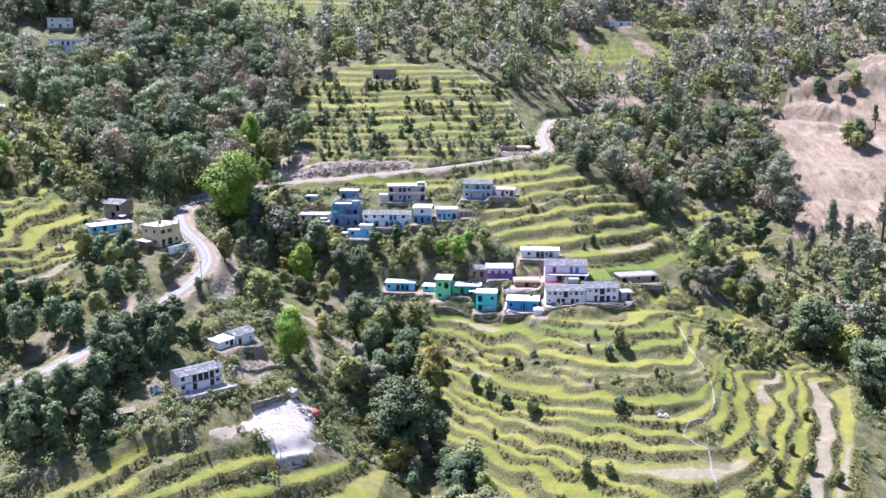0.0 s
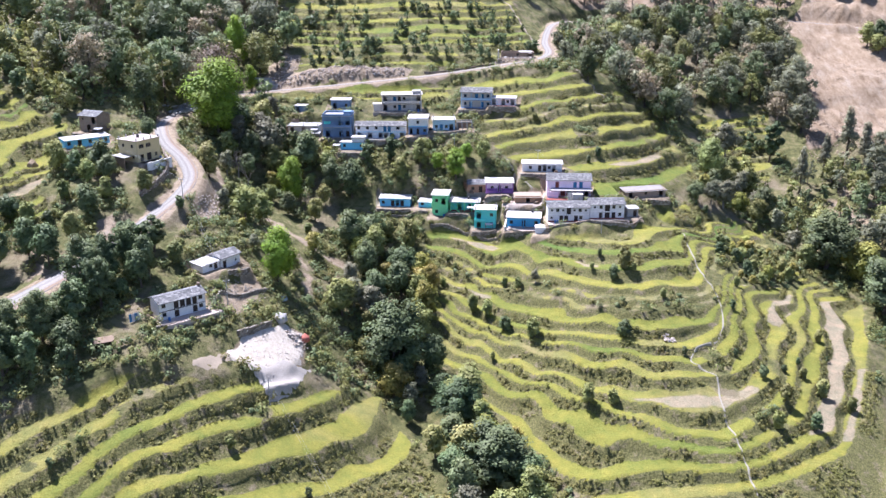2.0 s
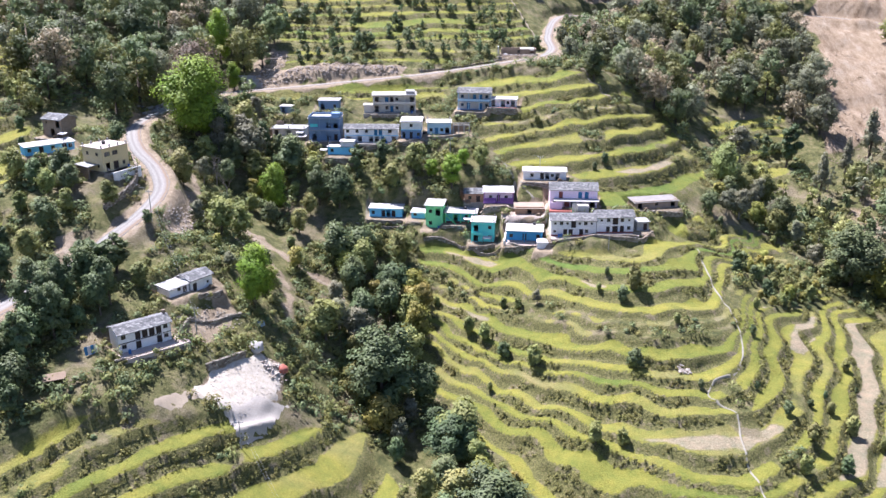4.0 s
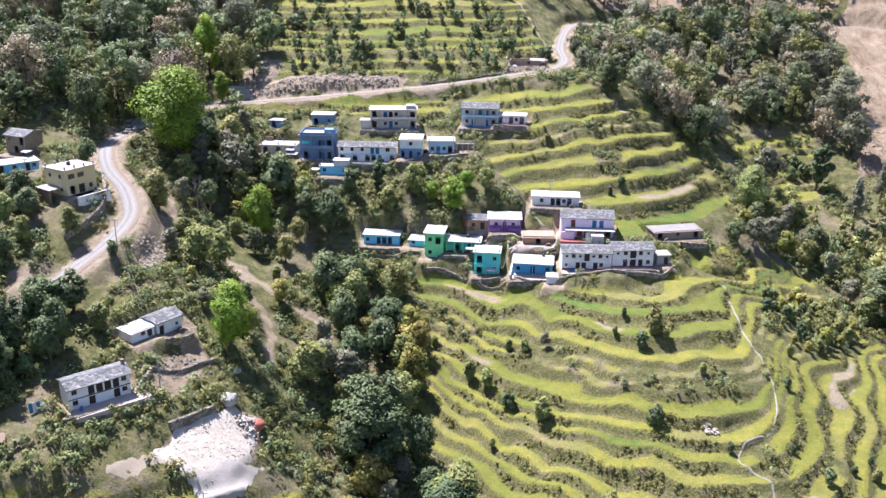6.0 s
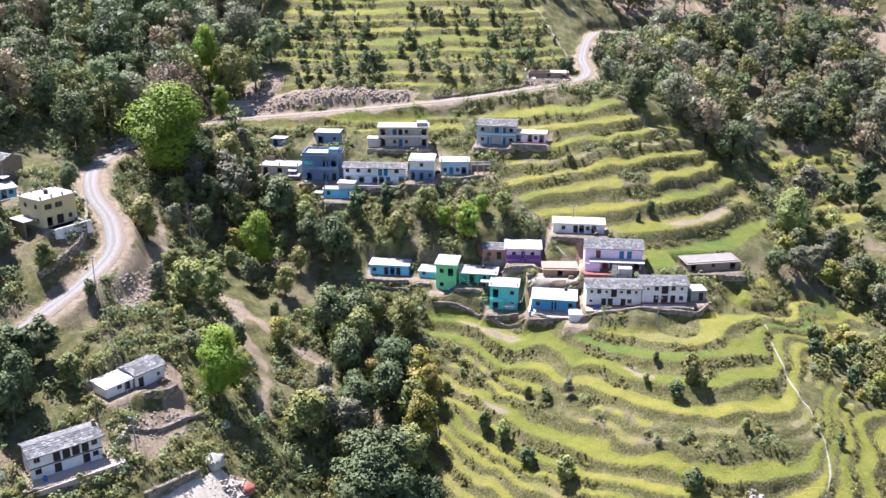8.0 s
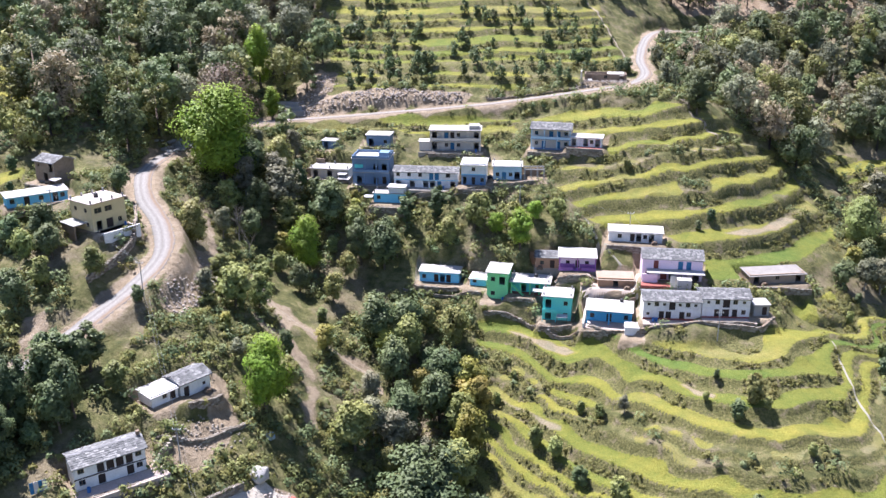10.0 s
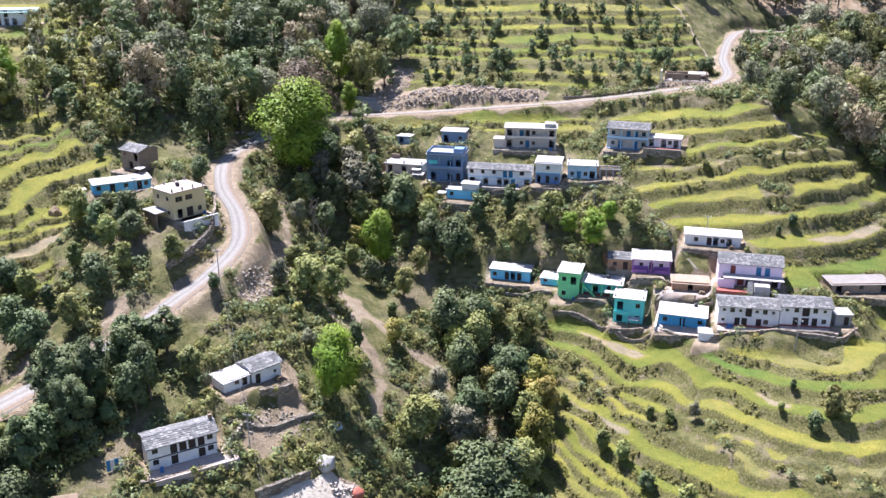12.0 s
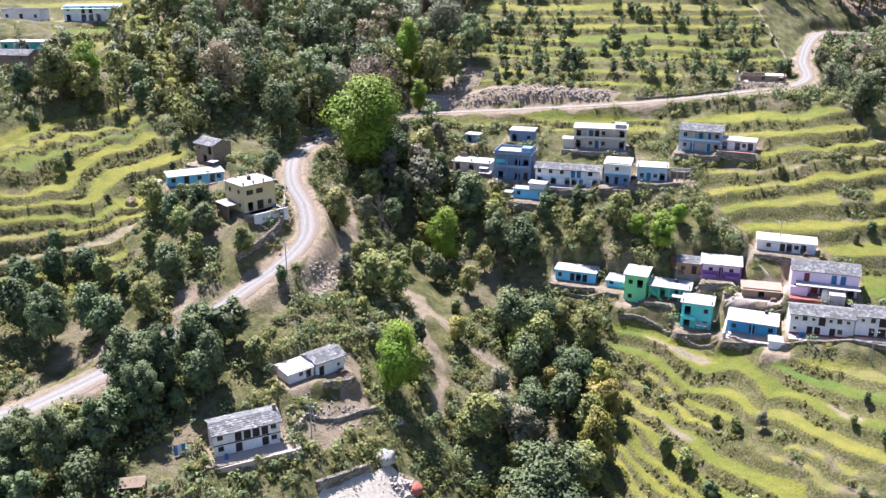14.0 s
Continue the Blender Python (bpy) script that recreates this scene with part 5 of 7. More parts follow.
for px in (-2.6, -0.9, 0.9, 2.6):
    for py in (0.2, 3.8):
        extra(h, "pillar", GREY_CONCRETE, (px - 0.14, px + 0.14, py - 0.14, py + 0.14, -1.0, 2.6))
for beam in ((-2.8, 2.8, 0.03, 0.37, 2.604, 2.85), (-2.8, 2.8, 3.63, 3.97, 2.604, 2.85)):
    extra(h, "beam", GREY_CONCRETE, beam)
extra(h, "back_wall", STONE_WALL, (-2.7, 2.7, 4.2, 4.6, -1.0, 2.2))
house("small_shed", "shed", "small dark blue-grey shed on a terrace edge", [(2.3, "o.", DUSK_WALL)], roof="slab", seed=31, category="shed", front=0.3)
h = house("roadside_ruin", "roadside_ruin", "roofless stone shell with rubble heaps beside the road", [(2.2, "o.w.o", STONE_WALL)], roof="none", seed=32, category="ruin")
extra(h, "broken_roof", WHITE_ROOF, (0.5, 5.8, 0.4, 5.0, 2.25, 2.4, 0.6))
extra(h, "leaning_slab", PALE_BOARD, (-7.8, -7.4, -1.2, 1.6, -0.6, 3.2))

# ---- western spur ----
house("barn", "stone_barn", "old two-storey stone barn with slate roof", [(2.5, ".o.", STONE_WALL), (2.4, "s.o", STONE_WALL)], seed=40, category="barn")
h = house("sky_long", "village_house", "long sky-blue single-storey house with white roof", [(2.6, "w.d.w.dw", SKY_WALL)], roof="slab", seed=41, front=0.9, fall=0.2)
extra(h, "wash_room", SKY_WALL, (-10.8, -8.4, -1.2, 1.0, -1.5, 1.8), label="small sky-blue wash room")
extra(h, "wash_room_roof", WHITE_ROOF, (-11.0, -8.2, -1.4, 1.2, 1.8, 1.92))
h = house("yellow_house", "village_house", "cream-yellow two-storey house with flat roof and column stubs", [(3.0, "oDw", YELLOW_WALL), (3.1, "WW.", YELLOW_WALL)], roof="slab", seed=42, roof_mat=worn("pink_grey_screed", (0.50, 0.42, 0.38), (0.36, 0.30, 0.27), patch=0.4), front=0.35, stubs=8)
for px, py, pz in ((-4.21, 1.6, 4.1), (-4.21, 5.2, 4.1), (-4.21, 1.4, 1.0)):
    extra(h, "side_window", DOOR_DARK, (px - 0.05, px - 0.004, py, py + 0.8, pz, pz + 0.9))
extra(h, "courtyard", GREY_CONCRETE, (-4.0, 4.6, -3.4, -0.2, -1.6, 0.0))
extra(h, "courtyard_wall", WHITE_WALL, (-4.2, 4.8, -3.7, -3.42, -2.6, 0.35))
extra(h, "lean_to_roof", GREY_CONCRETE, (-7.6, -4.35, 2.0, 7.0, 2.0, 2.14, 0.3))
extra(h, "lean_to_wall", STONE_WALL, (-7.3, -7.0, 2.2, 6.8, -1.5, 1.7))
h = house("slate_house", "farm_house", "white two-storey farmhouse with uneven slate roof and dark upper doors", [(2.1, "w.d..dw", WHITE_WALL), (2.2, "w.dDDdw", WHITE_WALL)], seed=43, band=DOOR_DARK, category="farmhouse", group="farm houses")
extra(h, "forecourt", PAVING, (-6.2, 8.4, -3.6, -0.15, -1.4, 0.03), label="paved stone forecourt")
extra(h, "chimney", STONE_WALL, (5.2, 5.8, 2.4, 3.0, 5.2, 6.2))
for k in range(9):
    x0 = 6.6 + k * 0.5
    extra(h, "step", DRY_STONE, (x0, x0 + 0.5, -0.2 + k * 0.35, 1.6 + k * 0.35, -0.8, 0.1 + k * 0.3))
house("upper_cabin", "farm_house", "white cottage with grey slate roof above the farm", [(3.0, "d.s", WHITE_WALL)], seed=44, category="cottage", group="farm houses")
house("cabin_wing", "farm_house", "low white cottage wing with bright sheet roof", [(2.2, ".wd", WHITE_WALL)], roof="slab", seed=45, category="cottage", group="farm houses", front=0.35, fall=0.35, side=WHITE_WALL)

# ---- houses on the heights ----
house("green_roof_house", "hill_house", "white two-storey house with pale green sheet roof", [(2.4, "o.ooo.w", WHITE_WALL), (2.4, "w.dd.ww", WHITE_WALL)], roof="slab", seed=50, group="houses on the heights", roof_mat=worn("pale_green_sheet", (0.50, 0.72, 0.62), (0.4, 0.52, 0.46), patch=0.4), fall=1.0, front=0.9)
house("mint_house", "hill_house", "mint-green house with flat grey roof and pillars", [(2.8, "w.dd.w", TEAL_WALL)], roof="slab", seed=51, group="houses on the heights", porch=(1.4, 4, DUSK_WALL, (0,), WHITE_WALL), roof_mat=GREY_CONCRETE)
house("old_stone_house", "stone_house", "old stone house with brown weathered slate roof", [(2.2, "o.o", STONE_WALL), (2.1, "s.s", STONE_WALL)], seed=52, group="houses on the heights")
house("flat_roof_house", "hill_house", "white flat-roofed house among trees", [(2.8, "w.d.w", WHITE_WALL)], roof="slab", seed=53, group="houses on the heights", parapet=0.6)
house("far_white_house", "hill_house", "distant white two-storey house with columned veranda", [(2.6, "wdw", WHITE_WALL), (2.6, "w.w", WHITE_WALL)], roof="slab", seed=54, group="houses on the heights", porch=(1.4, 4, WHITE_WALL, (0, 1), WHITE_WALL))
house("far_blue_house", "hill_house", "distant long white and turquoise house with flat roof", [(2.8, "o.o.w.ow", WHITE_WALL), (2.6, "w.ddw.ww", WHITE_WALL)], roof="slab", seed=55, group="houses on the heights", parapet=0.5, parapet_mat=SKY_WALL)
house("field_hut", "stone_hut", "grey stone hut on the upper terraces", [(2.6, "o.w", STONE_WALL), (2.2, ".", STONE_WALL)], roof="slab", seed=56, category="hut", group="houses on the heights", roof_mat=GREY_CONCRETE)
house("hill_house", "hill_house", "distant pale house with white roof on the far slope", [(2.8, "w.d.w", WHITE_WALL)], roof="slab", seed=57, group="houses on the heights")


# ---- trees and scrub ----
def raw_mesh(name, verts, faces, material, normals=None):
    """A mesh of equal-sided faces straight from arrays."""
    me = bpy.data.meshes.new(name)
    n = faces.shape[1]
    me.vertices.add(len(verts))
    me.vertices.foreach_set("co", np.ascontiguousarray(verts, np.float32).ravel())
    me.loops.add(faces.size)
    me.loops.foreach_set("vertex_index", np.ascontiguousarray(faces, np.int32).ravel())
    me.polygons.add(len(faces))
    me.polygons.foreach_set("loop_start", np.arange(0, faces.size, n, dtype=np.int32))
    me.polygons.foreach_set("loop_total", np.full(len(faces), n, np.int32))
    if normals is not None:
        soft_way = np.zeros((len(verts), 3), np.float32)
        soft_way[:, 2] = 1
        soft_way[:len(normals)] = normals
        me.attributes.new("custom_normal", "FLOAT_VECTOR", "POINT").data.foreach_set("vector", soft_way.ravel())
    me.update()
    me.materials.append(material)
    return me


def leaf_sprays(rng, spots, outward, size):
    """Pointed leaf sprays at those spots, lying roughly across the outward way: vertices, faces, soft normals."""
    n = len(spots)
    nrm = outward + rng.normal(0, 0.42, (n, 3)) + np.array((0, 0, 0.28))
    nrm /= np.linalg.norm(nrm, axis=1)[:, None]
    a = np.cross(nrm, rng.normal(0, 1, (n, 3)))
    a /= np.linalg.norm(a, axis=1)[:, None]
    b = np.cross(nrm, a)
    s = (size * rng.uniform(0.6, 1.4, n))[:, None]
    a, b = a * s * 0.5, b * s * rng.uniform(0.34, 0.55, (n, 1))
    droop = nrm * s * rng.uniform(0.0, 0.3, (n, 1))
    v = np.stack((spots - a - b, spots + a - b * 0.6 - droop, spots + b), 1).reshape(-1, 3)
    soft = outward * 0.75 + nrm * 0.45
    soft /= np.linalg.norm(soft, axis=1)[:, None]
    return v, np.arange(3 * n).reshape(n, 3), np.repeat(soft, 3, axis=0)


def crown_spots(rng, lobes, count):
    """Leaf places on the shells of a crown's lobes: rows of x, y, z, radius."""
    share = lobes[:, 3] ** 2
    pick = rng.choice(len(lobes), count, p=share / share.sum())
    way = rng.normal(0, 1, (count, 3))
    way[:, 2] += 0.25
    way /= np.linalg.norm(way, axis=1)[:, None]
    reach = rng.uniform(0.55, 1.08, count) ** 0.6
    return lobes[pick, :3] + way * (lobes[pick, 3] * reach)[:, None] * np.array((1, 1, 0.85)), way, pick


def crown_lobes(rng, height, spread, bottom, count, shape="round"):
    out, swing = [], rng.uniform(0, 6.28)
    for k in range(count):
        f = (k + 0.5) / count
        z = bottom + (height - bottom) * (0.12 + 0.80 * f)
        if shape == "cone":
            reach = spread * (1.02 - f) * 0.75
        elif shape == "tall":
            reach = spread * (0.55 + 0.35 * math.sin(math.pi * min(1, f * 1.1)))
        else:
            reach = spread * math.sin(math.pi * (0.16 + 0.74 * f)) * 0.72
        turn = k * 2.4 + rng.uniform(-0.5, 0.5)
        far = reach * rng.uniform(0.35, 1.12) * (1 + 0.22 * math.sin(turn + swing))
        z += rng.uniform(-0.07, 0.07) * height
        r = spread * rng.uniform(0.30, 0.50) * (1.0 if shape == "round" else 0.85)
        out.append((math.cos(turn) * far, math.sin(turn) * far, z, r))
    return np.array(out)


def limb_tube(verts, faces, pts, radii, sides=6):
    base = len(verts)
    for k, (p, r) in enumerate(zip(pts, radii)):
        for s in range(sides):
            t = 2 * math.pi * s / sides
            verts.append((p[0] + math.cos(t) * r, p[1] + math.sin(t) * r, p[2]))
    for k in range(len(pts) - 1):
        for s in range(sides):
            a, b = base + k * sides + s, base + k * sides + (s + 1) % sides
            faces.append((a, b, b + sides, a + sides))


def build_tree(name, label, leaf, bark, seed, height=10.0, spread=4.0, bottom=2.5, lobes=14, leaves=900, leaf_size=0.75, shape="round", core=True, group="hillside trees"):
    """One tree, at the origin: a tapered trunk with limbs, and a crown of leaf sprays in uneven lobes."""
    rng = np.random.default_rng(seed)
    lb = crown_lobes(rng, height, spread, bottom, lobes, shape)
    verts, faces = [], []
    lean = rng.uniform(-0.06, 0.06, 2) * height
    top = height * 0.8
    pts = [(lean[0] * f * f, lean[1] * f * f, -0.6 + (top + 0.6) * f) for f in np.linspace(0, 1, 7)]
    r0 = 0.018 * height + 0.06
    limb_tube(verts, faces, pts, [r0 * (1.25 - 1.1 * f) for f in np.linspace(0, 1, 7)], 7)
    for q in lb[:: max(1, len(lb) // 7)]:
        z0 = max(bottom * 0.7, q[2] - 0.25 * height)
        f = (z0 + 0.6) / (top + 0.6)
        s = np.array((lean[0] * f * f, lean[1] * f * f, z0))
        e = q[:3]
        mid = (s + e) / 2 + np.array((0, 0, -0.05 * height))
        limb_tube(verts, faces, [s, mid, e], [r0 * 0.5, r0 * 0.33, r0 * 0.12], 5)
    tree = tagged(new(name), label, "tree", group)
    trunk = new("trunk", raw_mesh("trunk", np.array(verts), np.array(faces), bark))
    trunk.parent = tree
    spots, way, _ = crown_spots(rng, lb, leaves)
    out = spots - (0, 0, bottom + 0.3 * (height - bottom))
    way = 0.5 * way + 0.6 * out / np.linalg.norm(out, axis=1)[:, None]
    v, f, soft = leaf_sprays(rng, spots, way, leaf_size)
    if core:
        extra_spots, extra_way, _ = crown_spots(rng, lb * np.array((0.85, 0.85, 1, 0.56)), leaves // 4)
        v2, f2, soft2 = leaf_sprays(rng, extra_spots, extra_way, leaf_size * 2.8)
        v, f, soft = np.vstack((v, v2)), np.vstack((f, f2 + len(v))), np.vstack((soft, soft2))
    crown = new("crown", raw_mesh("crown", v, f, leaf, soft))
    crown.parent = tree
    return tree


KINDS = {
    "oak": [build_tree("tree", "dark green broad-crowned tree on the hillside", LEAF_DARK, BARK, 10 + k, 10, 3.9 + 0.3 * k, 2.0, 24, 1700, 0.52) for k in range(3)],
    "olive": [build_tree("tree", "olive-green leafy tree with a rounded crown", LEAF_OLIVE, BARK, 20 + k, 10, 3.6 + 0.4 * k, 1.7, 22, 1600, 0.5) for k in range(3)],
    "tall": [build_tree("tree", "tall slender dark green tree above the houses", LEAF_DARK, BARK, 30 + k, 10, 2.3 + 0.3 * k, 1.6, 22, 1500, 0.48, "tall") for k in range(2)],
    "grey": [build_tree("tree", "grey-green thinly leaved tree with pale bark", LEAF_GREY, PALE_BARK, 40 + k, 10, 3.2 + 0.4 * k, 2.3, 22, 1500, 0.45) for k in range(3)],
    "dry": [build_tree("tree", "dry brown-grey tree with thin foliage", LEAF_DRY, PALE_BARK, 50 + k, 10, 3.6, 2.3, 26, 2300, 0.36, core=False) for k in range(2)],
    "yellow": [build_tree("tree", "yellow-green bushy tree on the slope", LEAF_YELLOW, BARK, 60 + k, 10, 4.2, 1.2, 20, 1600, 0.5) for k in range(2)],
    "lime": [build_tree("tree", "bright fresh-green tree with a full crown", LEAF_LIME, BARK, 70 + k, 10, 3.9, 1.5, 18, 3000, 0.34) for k in range(2)],
    "pine": [build_tree("tree", "sparse pale pine tree on the dry slope", LEAF_GREY, BARK, 80 + k, 10, 2.5, 2.6, 20, 1000, 0.5, "cone", core=False) for k in range(2)],
}
# the largest trees carry finer and more foliage
BIG = {
    "oak": [build_tree("tree", "large dark green broad-crowned tree", LEAF_DARK, BARK, 110 + k, 10, 2.9, 1.2, 46, 6000, 0.25, "tall") for k in range(2)],
    "olive": [build_tree("tree", "large olive-green tree with a rounded crown", LEAF_OLIVE, BARK, 120, 10, 3.7, 1.6, 34, 5000, 0.28)],
    "lime": [build_tree("tree", "tall bright fresh-green tree with a full crown", LEAF_LIME, BARK, 131, 10, 3.7, 1.2, 30, 9000, 0.21)],
    "dry": [build_tree("tree", "tall dry brown-grey tree with thin foliage", LEAF_DRY, PALE_BARK, 140, 10, 3.6, 2.0, 36, 6000, 0.22, core=False)],
    "pine": [build_tree("tree", "tall sparse pale pine on the dry slope", LEAF_GREY, BARK, 150 + k, 10, 2.0, 2.2, 30, 2600, 0.3, "cone", core=False) for k in range(2)],
}
# saplings and bushes carry less
SMALL = {
    "oak": [build_tree("small_tree", "small dark green bushy tree", LEAF_DARK, BARK, 160 + k, 10, 4.0, 1.0, 14, 640, 0.85) for k in range(2)],
    "olive": [build_tree("small_tree", "small olive-green bushy tree", LEAF_OLIVE, BARK, 170 + k, 10, 4.2, 0.8, 14, 640, 0.85) for k in range(2)],
    "yellow": [build_tree("small_tree", "small yellow-green bushy tree", LEAF_YELLOW, BARK, 180, 10, 4.4, 0.7, 14, 640, 0.85)],
    "tall": [build_tree("small_tree", "slim dark green young tree", LEAF_DARK, BARK, 190, 10, 2.6, 1.2, 14, 600, 0.8, "tall")],
}
PLACED = []


def plant(kind, x, y, height, turn=None, wide=1.0, z=None, rng=random.Random(5)):
    src = rng.choice(BIG[kind] if height > 12.4 and kind in BIG else SMALL[kind] if height < 6.2 and kind in SMALL else KINDS[kind])
    s = height / 10
    z = ground_at(x, y) if z is None else z
    m = pose(x, y, z - 0.1, rng.uniform(-4, 4), rng.uniform(-4, 4), rng.uniform(0, 360)) @ Matrix.Diagonal((s * wide * rng.uniform(0.92, 1.1), s * wide * rng.uniform(0.92, 1.1), s, 1))
    PLACED.append((x, y, height * 0.3))
    return copy_thing(src, m)


# trees that stand out, one by one: kind, x, y, height, width
LONE = [
    ("lime", -76.5, 316.0, 25.0, 1.2),
    ("lime", -43.8, 237.2, 15.0, 1.00), ("dry", -81.7, 333.0, 25.7, 1.00), ("oak", -76.7, 332.5, 12.8, 1.00), ("tall", -24.9, 309.9, 9.4, 1.00), ("tall", -17.0, 309.5, 9.9, 1.00),
    ("lime", -73.7, 358.6, 9.6, 0.90), ("lime", -81.2, 373.3, 19.4, 0.75), ("olive", 52.6, 248.4, 6.1, 1.00), ("oak", -84.6, 210.0, 16.4, 0.95), ("oak", -80.4, 212.5, 14.2, 0.85),
    ("tall", -78.8, 223.8, 9.6, 1.20), ("tall", -75.2, 225.5, 8.4, 1.20), ("oak", -112.1, 223.9, 13.8, 0.90), ("oak", -99.1, 224.4, 10.8, 1.00), ("oak", -88.1, 193.4, 13.7, 0.90),
    ("oak", -94.0, 189.5, 13.9, 0.90), ("oak", -12.4, 227.8, 22.6, 1.3), ("oak", 5.3, 211.6, 13.9, 1.45), ("oak", 13.6, 192.7, 14.5, 1.6), ("yellow", -3.0, 260.4, 9.6, 0.80),
    ("yellow", -4.6, 250.1, 12.7, 0.80), ("oak", -96.1, 257.1, 9.3, 1.00), ("olive", -90.0, 245.2, 6.9, 1.00), ("olive", -81.3, 249.0, 6.2, 1.00), ("pine", 162.4, 358.2, 22.0, 1.00), ("oak", 206.5, 437, 12, 1.0), ("olive", 203, 440, 11, 1.0), ("grey", 209, 433, 10, 1.0), ("olive", 205, 432, 9, 1.1), ("pine", 222, 452, 14, 1.0), ("pine", 231, 440, 15, 1.0), ("olive", 236, 452, 10, 1.0), ("grey", 216, 480, 11, 1.0), ("olive", 224, 484, 10, 1.0), ("oak", 206, 486, 11, 1.0),
    ("pine", 136.0, 335.9, 18.0, 1.00), ("pine", 148.5, 346.5, 17.4, 1.00), ("pine", 165.4, 348.5, 20.4, 1.00), ("pine", 183.7, 358.7, 25.2, 1.00), ("lime", -154.0, 302.3, 13.0, 0.90),
    ("olive", -157.8, 295.0, 14.6, 1.10), ("oak", 56.6, 352.6, 13.2, 1.10), ("oak", -90.4, 283.6, 6.5, 1.00), ("oak", -45.6, 309.4, 12.3, 1.10), ("lime", -48.5, 296.1, 14.0, 0.90),
    ("oak", -35.7, 299.7, 12.6, 1.00), ("oak", -29.5, 298.8, 11.8, 1.00), ("olive", -57.6, 264.1, 10.4, 1.20), ("olive", -71.5, 279.9, 10.5, 1.00), ("oak", -56.2, 319.6, 9.6, 0.80),
    ("olive", -27.7, 243.8, 10.9, 1.20), ("grey", -20.1, 248.3, 9.9, 1.20), ("oak", -11.9, 267.7, 10.5, 1.10), ("oak", -28.2, 277.0, 11.6, 1.10), ("yellow", -4.8, 260.7, 9.0, 1.00),
    ("olive", -62.9, 271.8, 6.7, 1.20), ("olive", -53.9, 269.4, 8.0, 1.00), ("olive", 97.8, 326.9, 15.8, 1.00), ("grey", 111.5, 350.7, 14.6, 1.00), ("oak", 127.5, 287.0, 19.1, 1.5),
    ("oak", 136.5, 263.5, 18.3, 1.5), ("yellow", 135.6, 278.4, 14.7, 1.20), ("oak", 113.8, 311.2, 11.1, 1.10), ("tall", 132.0, 359.2, 16.4, 1.00), ("tall", -72.8, 226.9, 9.6, 1.20),
    ("tall", -78.0, 224.6, 9.6, 1.20), ("oak", -70.6, 244.9, 3.6, 1.00),
    # trees by road and farm, many added only to darken the shaded slope
    ("oak", -106, 229, 10.5, 0.9), ("oak", -120, 226, 12, 0.9), ("olive", -95, 231.5, 7.5, 1.0), ("oak", -124, 233, 10, 0.9), ("olive", -94, 205, 4.5, 1.1), ("oak", -88, 203, 6.4, 1.0), ("olive", -91, 200, 4.2, 1.2), ("oak", -86, 197, 7.5, 1.0), ("oak", -72, 213, 9.5, 0.9), ("oak", -101, 190, 12.8, 0.9), ("oak", -98, 197, 9.5, 0.9), ("oak", -76.8, 219.6, 11.5, 0.9), ("oak", -70.8, 216, 11, 0.8), ("oak", -79.3, 205.6, 12.8, 0.9),
    ("olive", 9.5, 250.7, 5.0, 1.0), ("olive", 13.7, 247.0, 4.6, 1.0), ("oak", 18.2, 239.6, 4.4, 1.0), ("olive", 25.4, 233.2, 5.6, 1.0), ("olive", 18.9, 256.0, 3.0, 1.0), ("olive", 22.7, 253.5, 3.4, 1.0), ("grey", 27.8, 252.6, 4.2, 1.0), ("oak", 48.7, 225.0, 4.8, 1.0), ("olive", 60.9, 236.6, 2.8, 1.0), ("olive", 4.7, 268.6, 2.6, 1.0), ("olive", 54.6, 246.1, 2.6, 1.0), ("oak", 48.9, 245.3, 4.4, 1.0), ("olive", 43.4, 249.9, 2.0, 1.0),
    ("olive", 36.6, 207.1, 5.5, 1.0), ("olive", 42.3, 205.8, 4.0, 1.0), ("olive", 48.1, 225.3, 4.0, 1.0), ("oak", 82.0, 214.9, 3.5, 1.0), ("olive", 85.6, 208.0, 4.5, 1.0), ("olive", 80.8, 199.1, 4.5, 1.0), ("olive", 97.9, 215.1, 5.0, 1.0), ("oak", 91.7, 202.6, 5.0, 1.0), ("olive", 94.0, 219.0, 3.2, 1.0), ("olive", 104.9, 237.2, 3.6, 1.0), ("olive", 104.5, 212.4, 4.0, 1.0),
    ("oak", 54.3, 310.1, 3.5, 1.0), ("olive", -138.7, 266.7, 4.5, 1.0), ("oak", -139.5, 271.3, 4.0, 1.0), ("oak", -163.4, 288.0, 9.0, 1.0), ("olive", -152.2, 297.6, 10.0, 1.0), ("oak", -138.8, 304.1, 6.0, 1.0), ("oak", -155.9, 281.1, 4.0, 1.0), ("olive", -128.6, 304.4, 6.0, 1.0), ("oak", -125.7, 245.8, 5.0, 1.0), ("oak", -120.8, 290.2, 4.0, 1.0),
]
for kind, x, y, height, wide in LONE:
    plant(kind, x, y, height, wide=wide)



